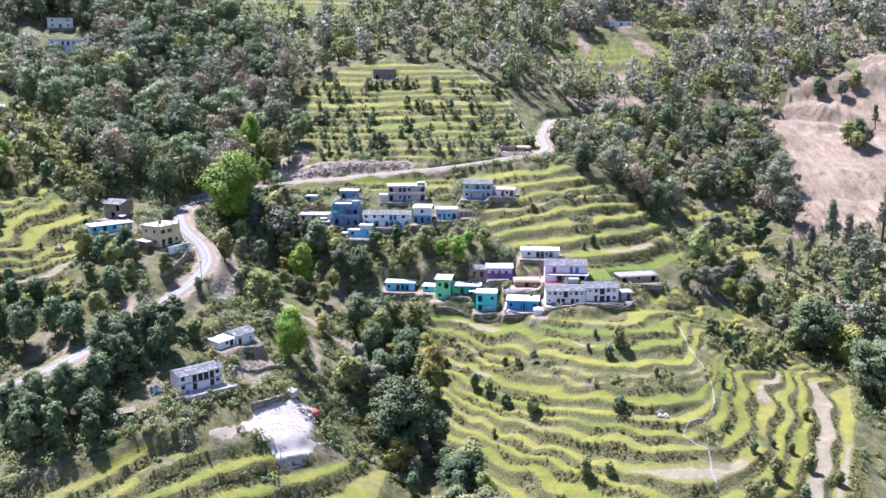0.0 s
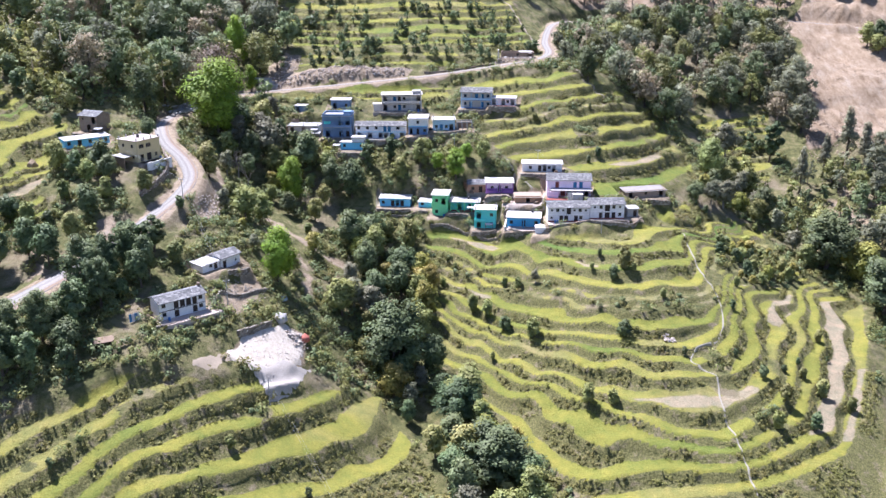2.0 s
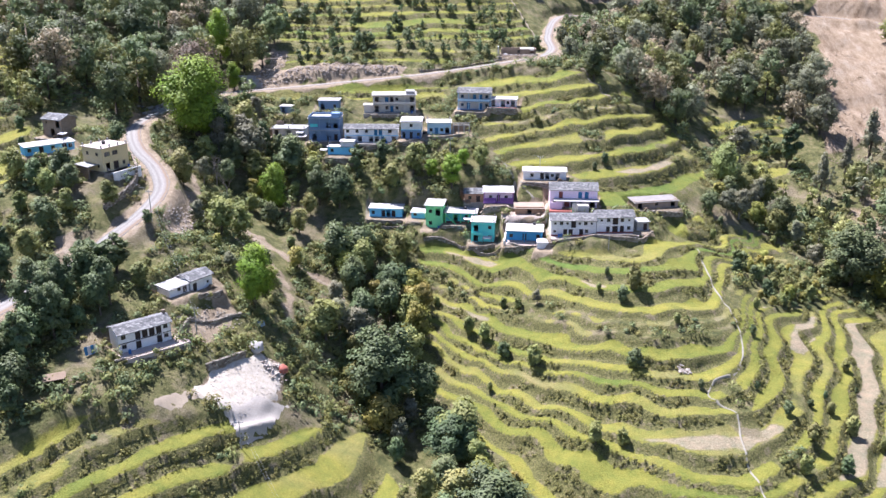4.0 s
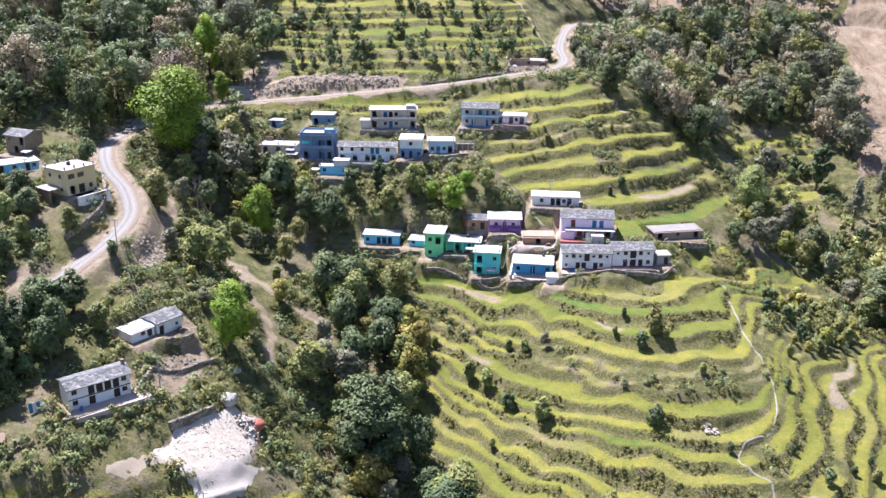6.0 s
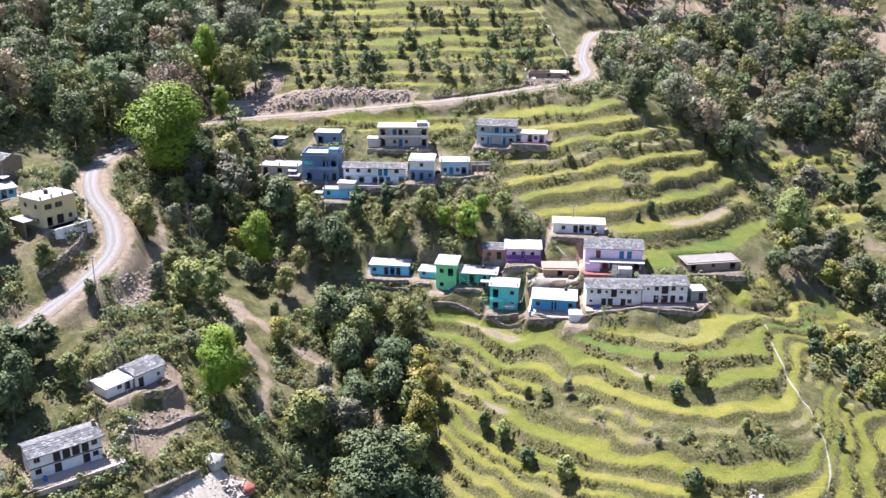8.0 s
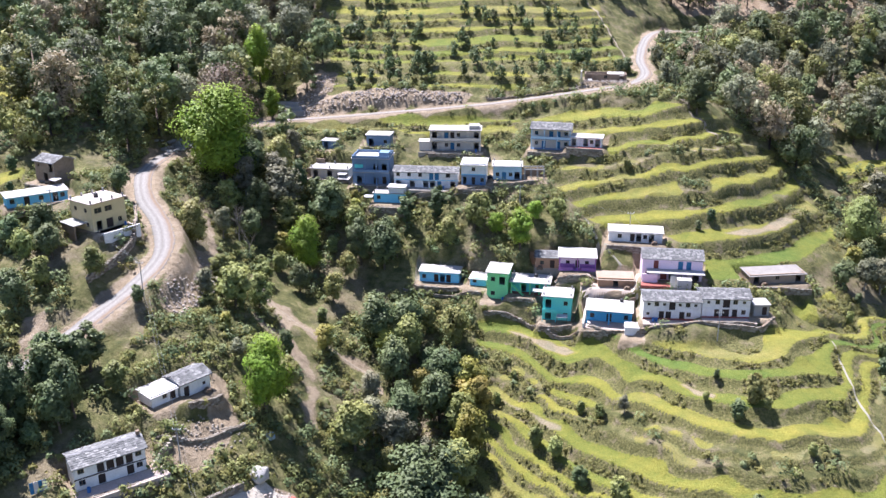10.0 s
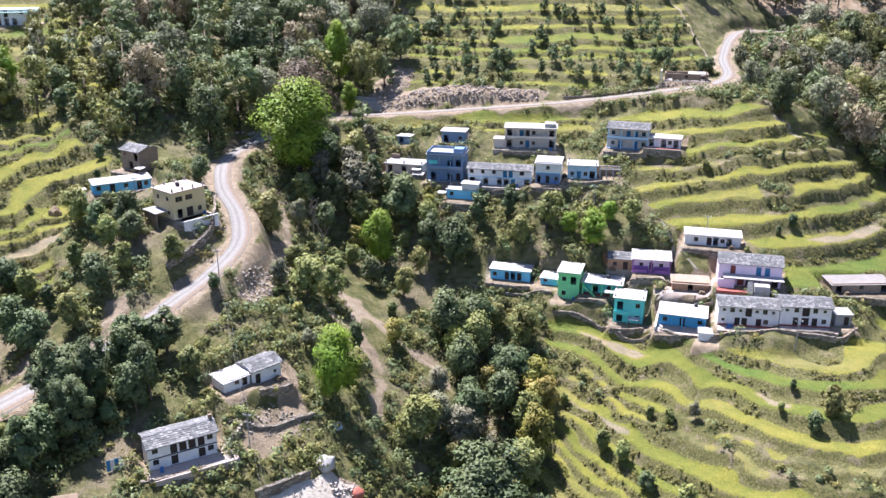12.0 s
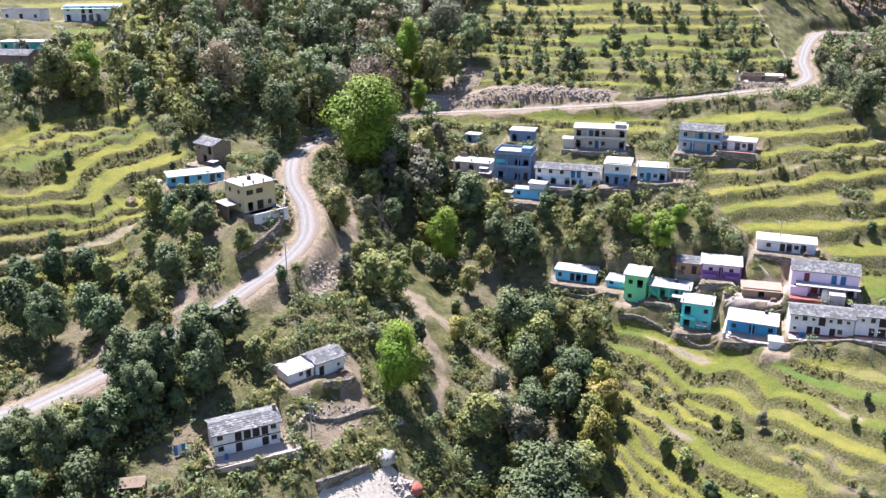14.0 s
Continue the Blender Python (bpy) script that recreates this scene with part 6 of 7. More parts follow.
def bare_tree(x, y, height, seed):
    """A leafless tree: forked limbs and twigs."""
    rng = random.Random(seed)
    verts, faces = [], []

    def fork(start, way, length, radius, depth):
        mid = start + way * length * 0.5 + Vector((rng.uniform(-1, 1), rng.uniform(-1, 1), 0)) * length * 0.06
        end = start + way * length
        limb_tube(verts, faces, [start, mid, end], [radius, radius * 0.85, radius * 0.6], 5)
        if depth:
            for _ in range(3 if depth > 1 else 4):
                turned = (way + Vector((rng.uniform(-0.75, 0.75), rng.uniform(-0.75, 0.75), rng.uniform(-0.1, 0.5)))).normalized()
                fork(start.lerp(end, rng.uniform(0.55, 1.0)), turned, length * rng.uniform(0.55, 0.8), radius * 0.55, depth - 1)

    fork(Vector((0, 0, -0.5)), Vector((0.05, 0, 1)), height * 0.36, 0.018 * height, 4)
    tree = tagged(new("bare_tree"), "leafless grey tree with fine bare branches", "tree", "bare trees")
    limbs = new("trunk", raw_mesh("trunk", np.array(verts), np.array(faces), PALE_BARK))
    limbs.parent = tree
    tree.matrix_world = pose(x, y, ground_at(x, y))
    PLACED.append((x, y, 2.5))


bare_tree(-66, 295, 13, 3)
bare_tree(-62, 290, 11, 4)
bare_tree(25.5, 254.5, 4.5, 5)

# woods: outline, spacing, least and greatest height, kinds
WOODS = {
    "west_wood": ([(-118, 302), (-100, 330), (-84, 352), (-60, 374), (-75, 440), (-128, 520), (-230, 540), (-290, 470), (-212, 404), (-150, 352)], 7.6, 11, 21, ("oak", "oak", "oak", "oak", "grey", "tall", "dry", "olive")),
    "gully_wood": ([(30, 165), (18, 198), (-6, 240), (-5, 262), (-7, 282), (-22, 288), (-34, 280), (-30, 262), (-24, 240), (-14, 224), (2, 188), (8, 165)], 6.2, 6, 12, ("olive", "oak", "olive", "grey", "yellow", "oak")),
    "village_wood": ([(-60, 308), (-44, 309), (-24, 307), (10, 311), (22, 306), (10, 300), (-8, 300), (-22, 302), (-40, 290), (-58, 298)], 5.8, 4.5, 10.5, ("olive", "yellow", "olive", "lime", "olive", "oak")),
    "ravine_wood": ([(-60, 298), (-70, 298), (-82, 328), (-74, 346), (-60, 344), (-54, 322)], 7.0, 8, 14, ("oak", "grey", "olive")),
    "road_slope": ([(-64, 250), (-64, 270), (-72, 290), (-60, 300), (-40, 288), (-34, 264), (-44, 240), (-58, 240)], 8.4, 3, 8, ("olive", "yellow", "oak", "olive", "grey")),
    "above_road": ([(-106, 248), (-90, 252), (-88, 243), (-98, 235), (-116, 230), (-130, 234), (-124, 244)], 6.6, 5, 9, ("oak", "olive", "oak")),
    # below_road: trees filling a slope that is dark from shade
    "below_road": ([(-82, 208), (-74, 216), (-66, 230), (-64, 224), (-68, 214), (-76, 203)], 5.5, 4, 8, ("oak", "olive", "olive")),
    "garden_trees": ([(-92, 252), (-84, 254), (-96, 262), (-112, 262), (-108, 250)], 6.0, 5, 9, ("oak", "olive")),
    "east_wood": ([(60, 376), (70, 362), (92, 352), (104, 382), (140, 398), (150, 372), (158, 400), (168, 462), (150, 470), (104, 462), (84, 452), (64, 430)], 6.8, 9, 17, ("grey", "olive", "grey", "oak", "dry")),
    "east_bank": ([(84, 302), (100, 308), (116, 302), (114, 286), (136, 266), (126, 214), (156, 214), (176, 300), (160, 356), (128, 336), (110, 344), (96, 334), (92, 314)], 6.0, 5, 11, ("olive", "oak", "grey", "yellow", "olive")),
    "west_edge": ([(-177, 344), (-165, 370), (-142, 362), (-121, 327), (-114, 300), (-120, 297), (-132, 303), (-150, 314), (-164, 326)], 4.8, 3.5, 9, ("olive", "yellow", "grey", "oak", "olive")),
    "west_bushes": ([(-190, 326), (-170, 317), (-152, 302), (-157, 291), (-172, 294), (-194, 306)], 4.6, 3, 7, ("olive", "yellow", "oak", "grey")),
    "below_tower": ([(-52, 318), (-40, 318), (-30, 311), (-36, 306), (-52, 308)], 4.2, 4, 8, ("tall", "olive", "yellow")),
    "bend_grove": ([(50, 372), (62, 366), (67, 395), (61, 430), (53, 425), (50, 395)], 4.6, 4, 9, ("grey", "olive", "oak", "grey")),
    "thicket": (THICKET, 3.6, 2.5, 5.5, ("olive", "oak", "olive", "yellow")),
    # farm_shade: extra trees to deepen the dark slope west of the farmhouse
    "farm_shade": ([(-99, 184), (-88, 200), (-78, 206), (-76, 197), (-80, 182)], 5.4, 8, 13, ("oak", "tall", "oak")),
    "hamlet_trees": ([(-183, 320), (-138, 330), (-126, 309), (-141, 297), (-156, 292), (-164, 300), (-172, 312)], 6.4, 4, 11, ("olive", "oak", "grey", "olive", "yellow")),
    # ravine_head: tall trees added in place of the ravine's deep shade
    "ravine_head": ([(-94, 304), (-94, 332), (-104, 336), (-104, 306)], 5.2, 10, 18, ("oak", "oak", "olive", "tall")),
    "east_pines": ([(150, 345), (176, 360), (210, 366), (240, 330), (190, 290), (165, 310)], 9.5, 10, 15, ("pine", "grey", "pine")),
}


def clear_spot(x, y, gap):
    for px, py, pr in PLACED:
        if (px - x) ** 2 + (py - y) ** 2 < (gap * 0.5 + pr) ** 2 * 0.55:
            return False
    for hx, hy, turn, w, d, rise in PLOTS.values():
        c, s = math.cos(radians(turn)), math.sin(radians(turn))
        lx, ly = (x - hx) * c + (y - hy) * s, -(x - hx) * s + (y - hy) * c
        if abs(lx) < w / 2 + 2.2 and -4.5 < ly < d + 2.0:
            return False
    if (x + 208) ** 2 + (y - 468) ** 2 < 23 ** 2 or (x + 190) ** 2 + (y - 440) ** 2 < 25 ** 2 or (x - 111) ** 2 + (y - 550) ** 2 < 18 ** 2 or (x + 180) ** 2 + (y - 335) ** 2 < 12 ** 2:
        return False
    for line in PATHS[:2]:
        for (x0, y0), (x1, y1) in zip(line, line[1:]):
            t = min(1, max(0, ((x - x0) * (x1 - x0) + (y - y0) * (y1 - y0)) / ((x1 - x0) ** 2 + (y1 - y0) ** 2)))
            if math.hypot(x - x0 - t * (x1 - x0), y - y0 - t * (y1 - y0)) < 2.0:
                return False
    return np.min(np.hypot(ROAD_LINE[:, 0] - x, ROAD_LINE[:, 1] - y) - ROAD_HALF) > 2.2


wood_rng = random.Random(11)
MASS = {"dark": [], "olive": [], "grey": [], "dry": []}
KIND_MASS = {"oak": "dark", "tall": "dark", "olive": "olive", "yellow": "olive", "grey": "grey", "dry": "dry", "pine": "grey", "lime": "olive"}
for name, (corners, gap, low, high, kinds) in WOODS.items():
    xs, ys = [c[0] for c in corners], [c[1] for c in corners]
    area = (max(xs) - min(xs)) * (max(ys) - min(ys))
    tries = int(area / gap ** 2 * 4)
    cand = np.array([(wood_rng.uniform(min(xs), max(xs)), wood_rng.uniform(min(ys), max(ys))) for _ in range(tries)])
    cand = cand[outline_depth(cand[:, 0], cand[:, 1], corners) > 0]
    heights = ground(cand[:, 0], cand[:, 1])
    kept = []
    for (x, y), z in zip(cand, heights):
        if any((x - a) ** 2 + (y - b) ** 2 < (gap * 0.9) ** 2 for a, b in kept) or not clear_spot(x, y, gap * 0.8):
            continue
        kept.append((x, y))
        kind, tall = wood_rng.choice(kinds), wood_rng.uniform(low, high)
        if name in ("west_wood", "east_wood", "west_edge", "west_bushes", "hamlet_trees", "ravine_head") or y > 340 or x > 120:
            MASS[KIND_MASS[kind]].append((x, y, float(z), tall))
        else:
            plant(kind, x, y, tall, wide=wood_rng.uniform(0.85, 1.15), z=float(z))

# far woods on the heights, one mass of trees for each foliage
FAR = [(54, 464), (34, 450), (-38, 473), (-73, 444), (-128, 524), (-230, 544), (-330, 480), (-520, 560), (-420, 760), (0, 860), (420, 780), (560, 560), (400, 420), (330, 440), (262, 474), (230, 458), (190, 484), (100, 478)]


def wood_mass(name, label, leaf, seed, spots, leaves, size, inner=2.7):
    """Many trees too far off to be told apart singly: trunks and leaf sprays in one mesh."""
    rng = np.random.default_rng(seed)
    lobes_all, verts, faces = [], [], []
    for x, y, z, h in spots:
        shape = "tall" if rng.random() < 0.45 else "round"
        lb = crown_lobes(rng, h, h * (0.30 if shape == "tall" else 0.42), h * 0.12, 18, shape)
        lb[:, :3] += (x, y, z)
        lobes_all.append(lb)
        limb_tube(verts, faces, [(x, y, z - 0.5), (x, y, z + h * 0.4), (x, y, z + h * 0.8)], [h * 0.025, h * 0.018, h * 0.006], 5)
    lb = np.vstack(lobes_all)
    shade = np.repeat(rng.uniform(-0.35, 0.38, len(spots)), 18)
    total = int(leaves * sum((h / 15) ** 2 for _, _, _, h in spots))
    s, w, of = crown_spots(rng, lb, total)
    hearts = np.array([(x, y, z + h * 0.38) for x, y, z, h in spots])
    out = s - hearts[of // 18]
    w = 0.5 * w + 0.6 * out / np.linalg.norm(out, axis=1)[:, None]
    v, f, soft = leaf_sprays(rng, s, w, size)
    s, w, of2 = crown_spots(rng, lb * np.array((1, 1, 1, 0.7)), total // 6)
    v2, f2, soft2 = leaf_sprays(rng, s, w, size * inner)
    stems = np.array(faces)
    stems = np.vstack((stems[:, :3], stems[:, [0, 2, 3]])) + len(v) + len(v2)
    me = raw_mesh(name, np.vstack((v, v2, np.array(verts))), np.vstack((f, f2 + len(v), stems)), leaf, np.vstack((soft, soft2)))
    me.materials.append(BARK)
    tints = np.concatenate((np.repeat(shade[of], 3), np.repeat(shade[of2], 3), np.zeros(len(verts))))
    me.attributes.new("tint", "FLOAT", "POINT").data.foreach_set("value", tints.astype(np.float32))
    index = np.zeros(len(me.polygons), np.int32)
    index[len(f) + len(f2):] = 1
    me.polygons.foreach_set("material_index", index)
    tagged(new(name, me), label, "woods", kind="stuff")


far_rng = np.random.default_rng(21)
fx, fy = far_rng.uniform(-420, 480, 9000), far_rng.uniform(440, 680, 9000)
keep = (outline_depth(fx, fy, FAR) > 0) & (outline_depth(fx, fy, LANDSLIDE) < -4)
for field in ("upper", "east_high", "crown"):
    keep &= outline_depth(fx, fy, FIELDS[field][0]) < -1
fx, fy = fx[keep], fy[keep]
taken = []
for x, y in zip(fx, fy):
    thin = 6.8 if x < 60 else 5.8
    if all((x - a) ** 2 + (y - b) ** 2 > thin ** 2 for a, b in taken) and clear_spot(x, y, 6):
        taken.append((x, y))
fz = ground(np.array([q[0] for q in taken]), np.array([q[1] for q in taken]))
far_spots = [(x, y, z, far_rng.uniform(9, 17)) for (x, y), z in zip(taken, fz)]
draw = far_rng.random(len(far_spots)) - np.array([0.38 if q[0] > 70 else 0.0 for q in far_spots])
wood_mass("far_woods_dark", "dark green woods on the far upper slopes", LEAF_DARK, 1, [q for q, k in zip(far_spots, draw) if k >= 0.62], 250, 0.98, 2.2)
wood_mass("far_woods_olive", "olive-green woods on the far upper slopes", LEAF_OLIVE, 2, [q for q, k in zip(far_spots, draw) if 0.36 <= k < 0.62], 250, 0.98, 2.2)
wood_mass("far_woods_grey", "grey-green thin woods on the far upper slopes", LEAF_GREY, 3, [q for q, k in zip(far_spots, draw) if 0.12 <= k < 0.36], 240, 0.95, 2.2)
# far trees in the haze-lightened leaf colour
wood_mass("far_woods_pale", "dry grey-green pine woods on the upper slopes, paled for haze", LEAF_HAZE_PALE, 9, [q for q, k in zip(far_spots, draw) if k < 0.12], 240, 0.95, 2.2)
wood_mass("slope_wood_dark", "dense dark green wood on the slopes", LEAF_DARK, 4, MASS["dark"], 1250, 0.58)
wood_mass("slope_wood_olive", "olive-green trees of the slope woods", LEAF_OLIVE, 5, MASS["olive"], 1300, 0.53)
wood_mass("slope_wood_grey", "grey-green and dry trees of the slope woods", LEAF_GREY, 6, MASS["grey"], 1250, 0.55)
wood_mass("slope_wood_dry", "dry brown-grey trees of the slope woods", LEAF_DRY, 8, MASS["dry"], 1300, 0.48)


# scrub on the terrace risers and the wild slopes
def scrub(name, label, leaf, seed, xs, ys, sizes, leaves, size):
    rng = np.random.default_rng(seed)
    zs = ground(xs, ys)
    lobes = np.column_stack((xs, ys, zs + sizes * 0.35, sizes))
    n = len(xs)
    pick = np.repeat(np.arange(n), leaves)
    way = rng.normal(0, 1, (len(pick), 3))
    way[:, 2] = np.abs(way[:, 2]) + 0.1
    way /= np.linalg.norm(way, axis=1)[:, None]
    bulge = 1 + 0.3 * np.sin(way[:, 0] * 5 + pick) * np.cos(way[:, 1] * 4 + pick * 1.7)
    spots = lobes[pick, :3] + way * (lobes[pick, 3] * bulge * rng.uniform(0.62, 1.05, len(pick)))[:, None]
    v, f, soft = leaf_sprays(rng, spots, way, size)
    tagged(new(name, raw_mesh(name, v, f, leaf, soft)), label, "scrub", kind="stuff")


scrub_rng = np.random.default_rng(31)
sx, sy = scrub_rng.uniform(-182, 150, 103000), scrub_rng.uniform(155, 445, 103000)
_, s_crop, s_riser, s_bare, s_slide, _ = ground(sx, sy, True)
patchy = lattice(sx, sy, 9, 60) + 0.4 * lattice(sx, sy, 3.5, 61)
on_riser = (s_riser > 0.55) & (s_crop < 0.2) & (s_bare < 0.3)
near_plots = np.zeros(sx.shape, bool)
for hx, hy, turn, w, d, rise in PLOTS.values():
    c, s = math.cos(radians(turn)), math.sin(radians(turn))
    lx, ly = (sx - hx) * c + (sy - hy) * s, -(sx - hx) * s + (sy - hy) * c
    near_plots |= (np.abs(lx) < w / 2 + 0.9) & (ly > -2.6) & (ly < d + 0.7)
idx = np.where(on_riser & ~near_plots & (patchy > np.where((sx < -100) | ((sx < 0) & (sy < 215)), -0.5, 0.0)))[0][:10500]
scrub("riser_shrubs", "low green shrubs and weeds on the terrace banks", LEAF_SHRUB, 41, sx[idx], sy[idx], scrub_rng.uniform(0.2, 0.8, len(idx)) * scrub_rng.uniform(0.5, 1.5, len(idx)), 24, 0.3)
near_view = (sy < 372) & (sx > -180) & (sx < 140)
wild = np.where((s_riser < 0.3) & (s_crop < 0.1) & (s_bare < 0.35) & (s_slide < 0.3) & ~near_plots & near_view & (patchy > -0.3))[0][:7800]
third = len(wild) // 3
scrub("hillside_scrub", "olive bushes and undergrowth on the wild slopes", LEAF_OLIVE, 42, sx[wild[:third]], sy[wild[:third]], scrub_rng.uniform(0.6, 2.1, third), 52, 0.5)
scrub("hillside_bushes", "yellow-green bushes on the wild slopes", LEAF_SHRUB, 43, sx[wild[third:2 * third]], sy[wild[third:2 * third]], scrub_rng.uniform(0.5, 1.7, third), 44, 0.46)
rest = wild[2 * third:]
scrub("hillside_thicket", "green thicket on the wild slopes", LEAF_DARK, 44, sx[rest], sy[rest], scrub_rng.uniform(0.6, 2.3, len(rest)), 54, 0.5)
# small field trees on the terrace banks
small_rng = random.Random(77)
pool = np.where(on_riser & ~near_plots)[0][9000:16000]
pool_z = ground(sx[pool], sy[pool])
saplings, few = [], 0
for k, pz in zip(pool, pool_z):
    x, y = float(sx[k]), float(sy[k])
    if len(saplings) >= 230:
        break
    if y > 362:
        if clear_spot(x, y, 3.0):
            saplings.append((x, y, float(pz), small_rng.uniform(2.2, 5.5)))
    elif few < 34 and clear_spot(x, y, 3.0) and small_rng.random() < 0.3:
        plant(small_rng.choice(("olive", "oak", "tall")), x, y, small_rng.uniform(1.8, 3.4), z=float(pz))
        few += 1
wood_mass("terrace_saplings", "small dark trees dotted along the upper terraces", LEAF_DARK, 7, saplings, 1900, 0.42)
for trees in list(KINDS.values()) + list(BIG.values()) + list(SMALL.values()):
    for k, src in enumerate(trees):
        src.location = (-240 - 12 * k, 430 + 4 * k, ground_at(-240 - 12 * k, 430 + 4 * k))


# ---- ground details ----
def drape(name, corners, step, material, lift, label, category, kind="", rough=0.0, heap=0.0, seed=1):
    """A thin bed of loose material on the ground inside an outline, with a ragged edge and sides."""
    xs, ys = [c[0] for c in corners], [c[1] for c in corners]
    gx, gy = np.meshgrid(np.arange(min(xs) - 1, max(xs) + 1, step), np.arange(min(ys) - 1, max(ys) + 1, step))
    depth = outline_depth(gx, gy, corners) + lattice(gx, gy, 4, 70 + seed) * 1.0 + lattice(gx, gy, 1.5, 71 + seed) * 0.4
    gz = ground(gx, gy) + np.minimum(lift, depth * 0.3) + rough * lattice(gx, gy, 1.3, 72 + seed) + heap * ease(depth, 0, 4) * (0.6 + 0.4 * lattice(gx, gy, 5, 73 + seed))
    verts = np.column_stack((gx.ravel(), gy.ravel(), gz.ravel()))
    nx = gx.shape[1]
    faces = [(j * nx + i, j * nx + i + 1, (j + 1) * nx + i + 1, (j + 1) * nx + i) for j in range(gx.shape[0] - 1) for i in range(nx - 1) if depth[j, i] > -0.3 and depth[j + 1, i + 1] > -0.3]
    used = sorted({k for q in faces for k in q})
    back = {k: n for n, k in enumerate(used)}
    me = raw_mesh(name, verts[used], np.array([[back[k] for k in q] for q in faces]), material)
    return tagged(new(name, me), label, category, kind=kind)


def trail(name, nodes, half, material, label, lift=0.07):
    line = glide(nodes, 0.7)
    tang = np.gradient(line, axis=0)
    tang /= np.linalg.norm(tang, axis=1)[:, None]
    side = np.column_stack((tang[:, 1], -tang[:, 0]))
    rows = np.linspace(-1, 1, 5)
    wid = half * (1 + 0.3 * lattice(line[:, 0], line[:, 1], 3, 80))
    pts = line[:, None, :] + side[:, None, :] * rows[None, :, None] * wid[:, None, None]
    z = ground(pts[..., 0], pts[..., 1]) + lift - 0.06 * rows[None, :] ** 2 - 0.4 * (np.abs(rows[None, :]) > 0.99)
    v = np.concatenate((pts, z[..., None]), 2).reshape(-1, 3)
    n = len(rows)
    f = np.array([(k * n + j, k * n + j + 1, (k + 1) * n + j + 1, (k + 1) * n + j) for k in range(len(line) - 1) for j in range(n - 1)])
    return tagged(new(name, raw_mesh(name, v, f, material)), label, "path", kind="structure")


drape("gravel_yard", YARD, 0.5, WHITE_GRAVEL, 0.12, "glaring white yard of crushed stone", "gravel", "structure", 0.06)
drape("sand_heap", [(-44, 199), (-37, 208), (-32, 211), (-33, 203), (-39, 195)], 0.5, GREY_GRAVEL, 0.2, "smooth heap of grey sand on the white yard", "sand", "stuff", 0.03, 0.1, 2)
EARTH = worn("trodden_earth", (0.33, 0.27, 0.20), (0.22, 0.18, 0.12), grain=3.0, patch=0.4, amount=0.6)
PALE_EARTH = worn("pale_pink_earth", (0.45, 0.37, 0.31), (0.31, 0.25, 0.2), grain=3.0, patch=0.5, amount=0.6)
STONE_PATH = worn("pale_stone_path", (0.29, 0.265, 0.215), (0.16, 0.15, 0.10), grain=3.0, patch=0.8, amount=0.6)
trail("field_path", [(76, 275.5), (75.2, 260), (75.5, 251), (77, 245), (77.2, 238), (75.5, 229.5), (72, 223.8), (66, 220.3), (64, 216), (69, 212), (68.4, 205.7), (68.2, 199.8), (69.1, 193.5), (70, 180)], 0.36, STONE_PATH, "narrow pale stone footpath across the terraced fields")
trail("village_path", [(22, 309), (25, 302), (28, 297.5), (31, 293), (33, 287), (33.6, 280), (33.4, 272)], 0.42, STONE_PATH, "pale footpath between the village houses")
trail("gully_path", PATHS[0], 0.38, EARTH, "worn earth path down the gully side")
trail("fork_path", [(46, 376), (50, 362), (55, 351), (61, 342)], 1.1, EARTH, "earth track dropping from the road bend")
trail("upper_path", [(16, 452), (33, 427), (43, 393)], 0.8, EARTH, "thin earth path up the side of the high terraces")
drape("spilled_gravel", [(-56, 191.5), (-48.5, 197.5), (-46, 201), (-49, 200.8), (-57, 194)], 0.5, EARTH, 0.06, "spill of pale rubble below the farmhouse", "gravel", "stuff", 0.12, 0.0, 3)
drape("village_yard", [(20, 286), (33, 285), (34, 292), (26, 294), (20, 291)], 0.6, PALE_EARTH, 0.08, "bare pinkish earth yard between houses", "yard", "structure", 0.02, 0, 4)


def boulder_mesh(seed):
    rng = random.Random(seed)
    bm = bmesh.new()
    bmesh.ops.create_icosphere(bm, subdivisions=1, radius=0.5)
    for v in bm.verts:
        v.co *= rng.uniform(0.55, 1.25)
        v.co.z *= 0.6
    me = bpy.data.meshes.new("stone")
    bm.to_mesh(me)
    bm.free()
    return me


STONES = [boulder_mesh(k) for k in range(5)]
for me in STONES:
    me.materials.append(DRY_STONE)
PALE_STONE = worn("pale_broken_rock", (0.50, 0.45, 0.40), (0.36, 0.265, 0.20), grain=3.0, patch=0.5, amount=0.8, relief=0.1)

SCREE = worn("slide_scree_rock", (0.42, 0.33, 0.24), (0.28, 0.20, 0.14), grain=3.0, patch=0.9, amount=0.7, relief=0.1)


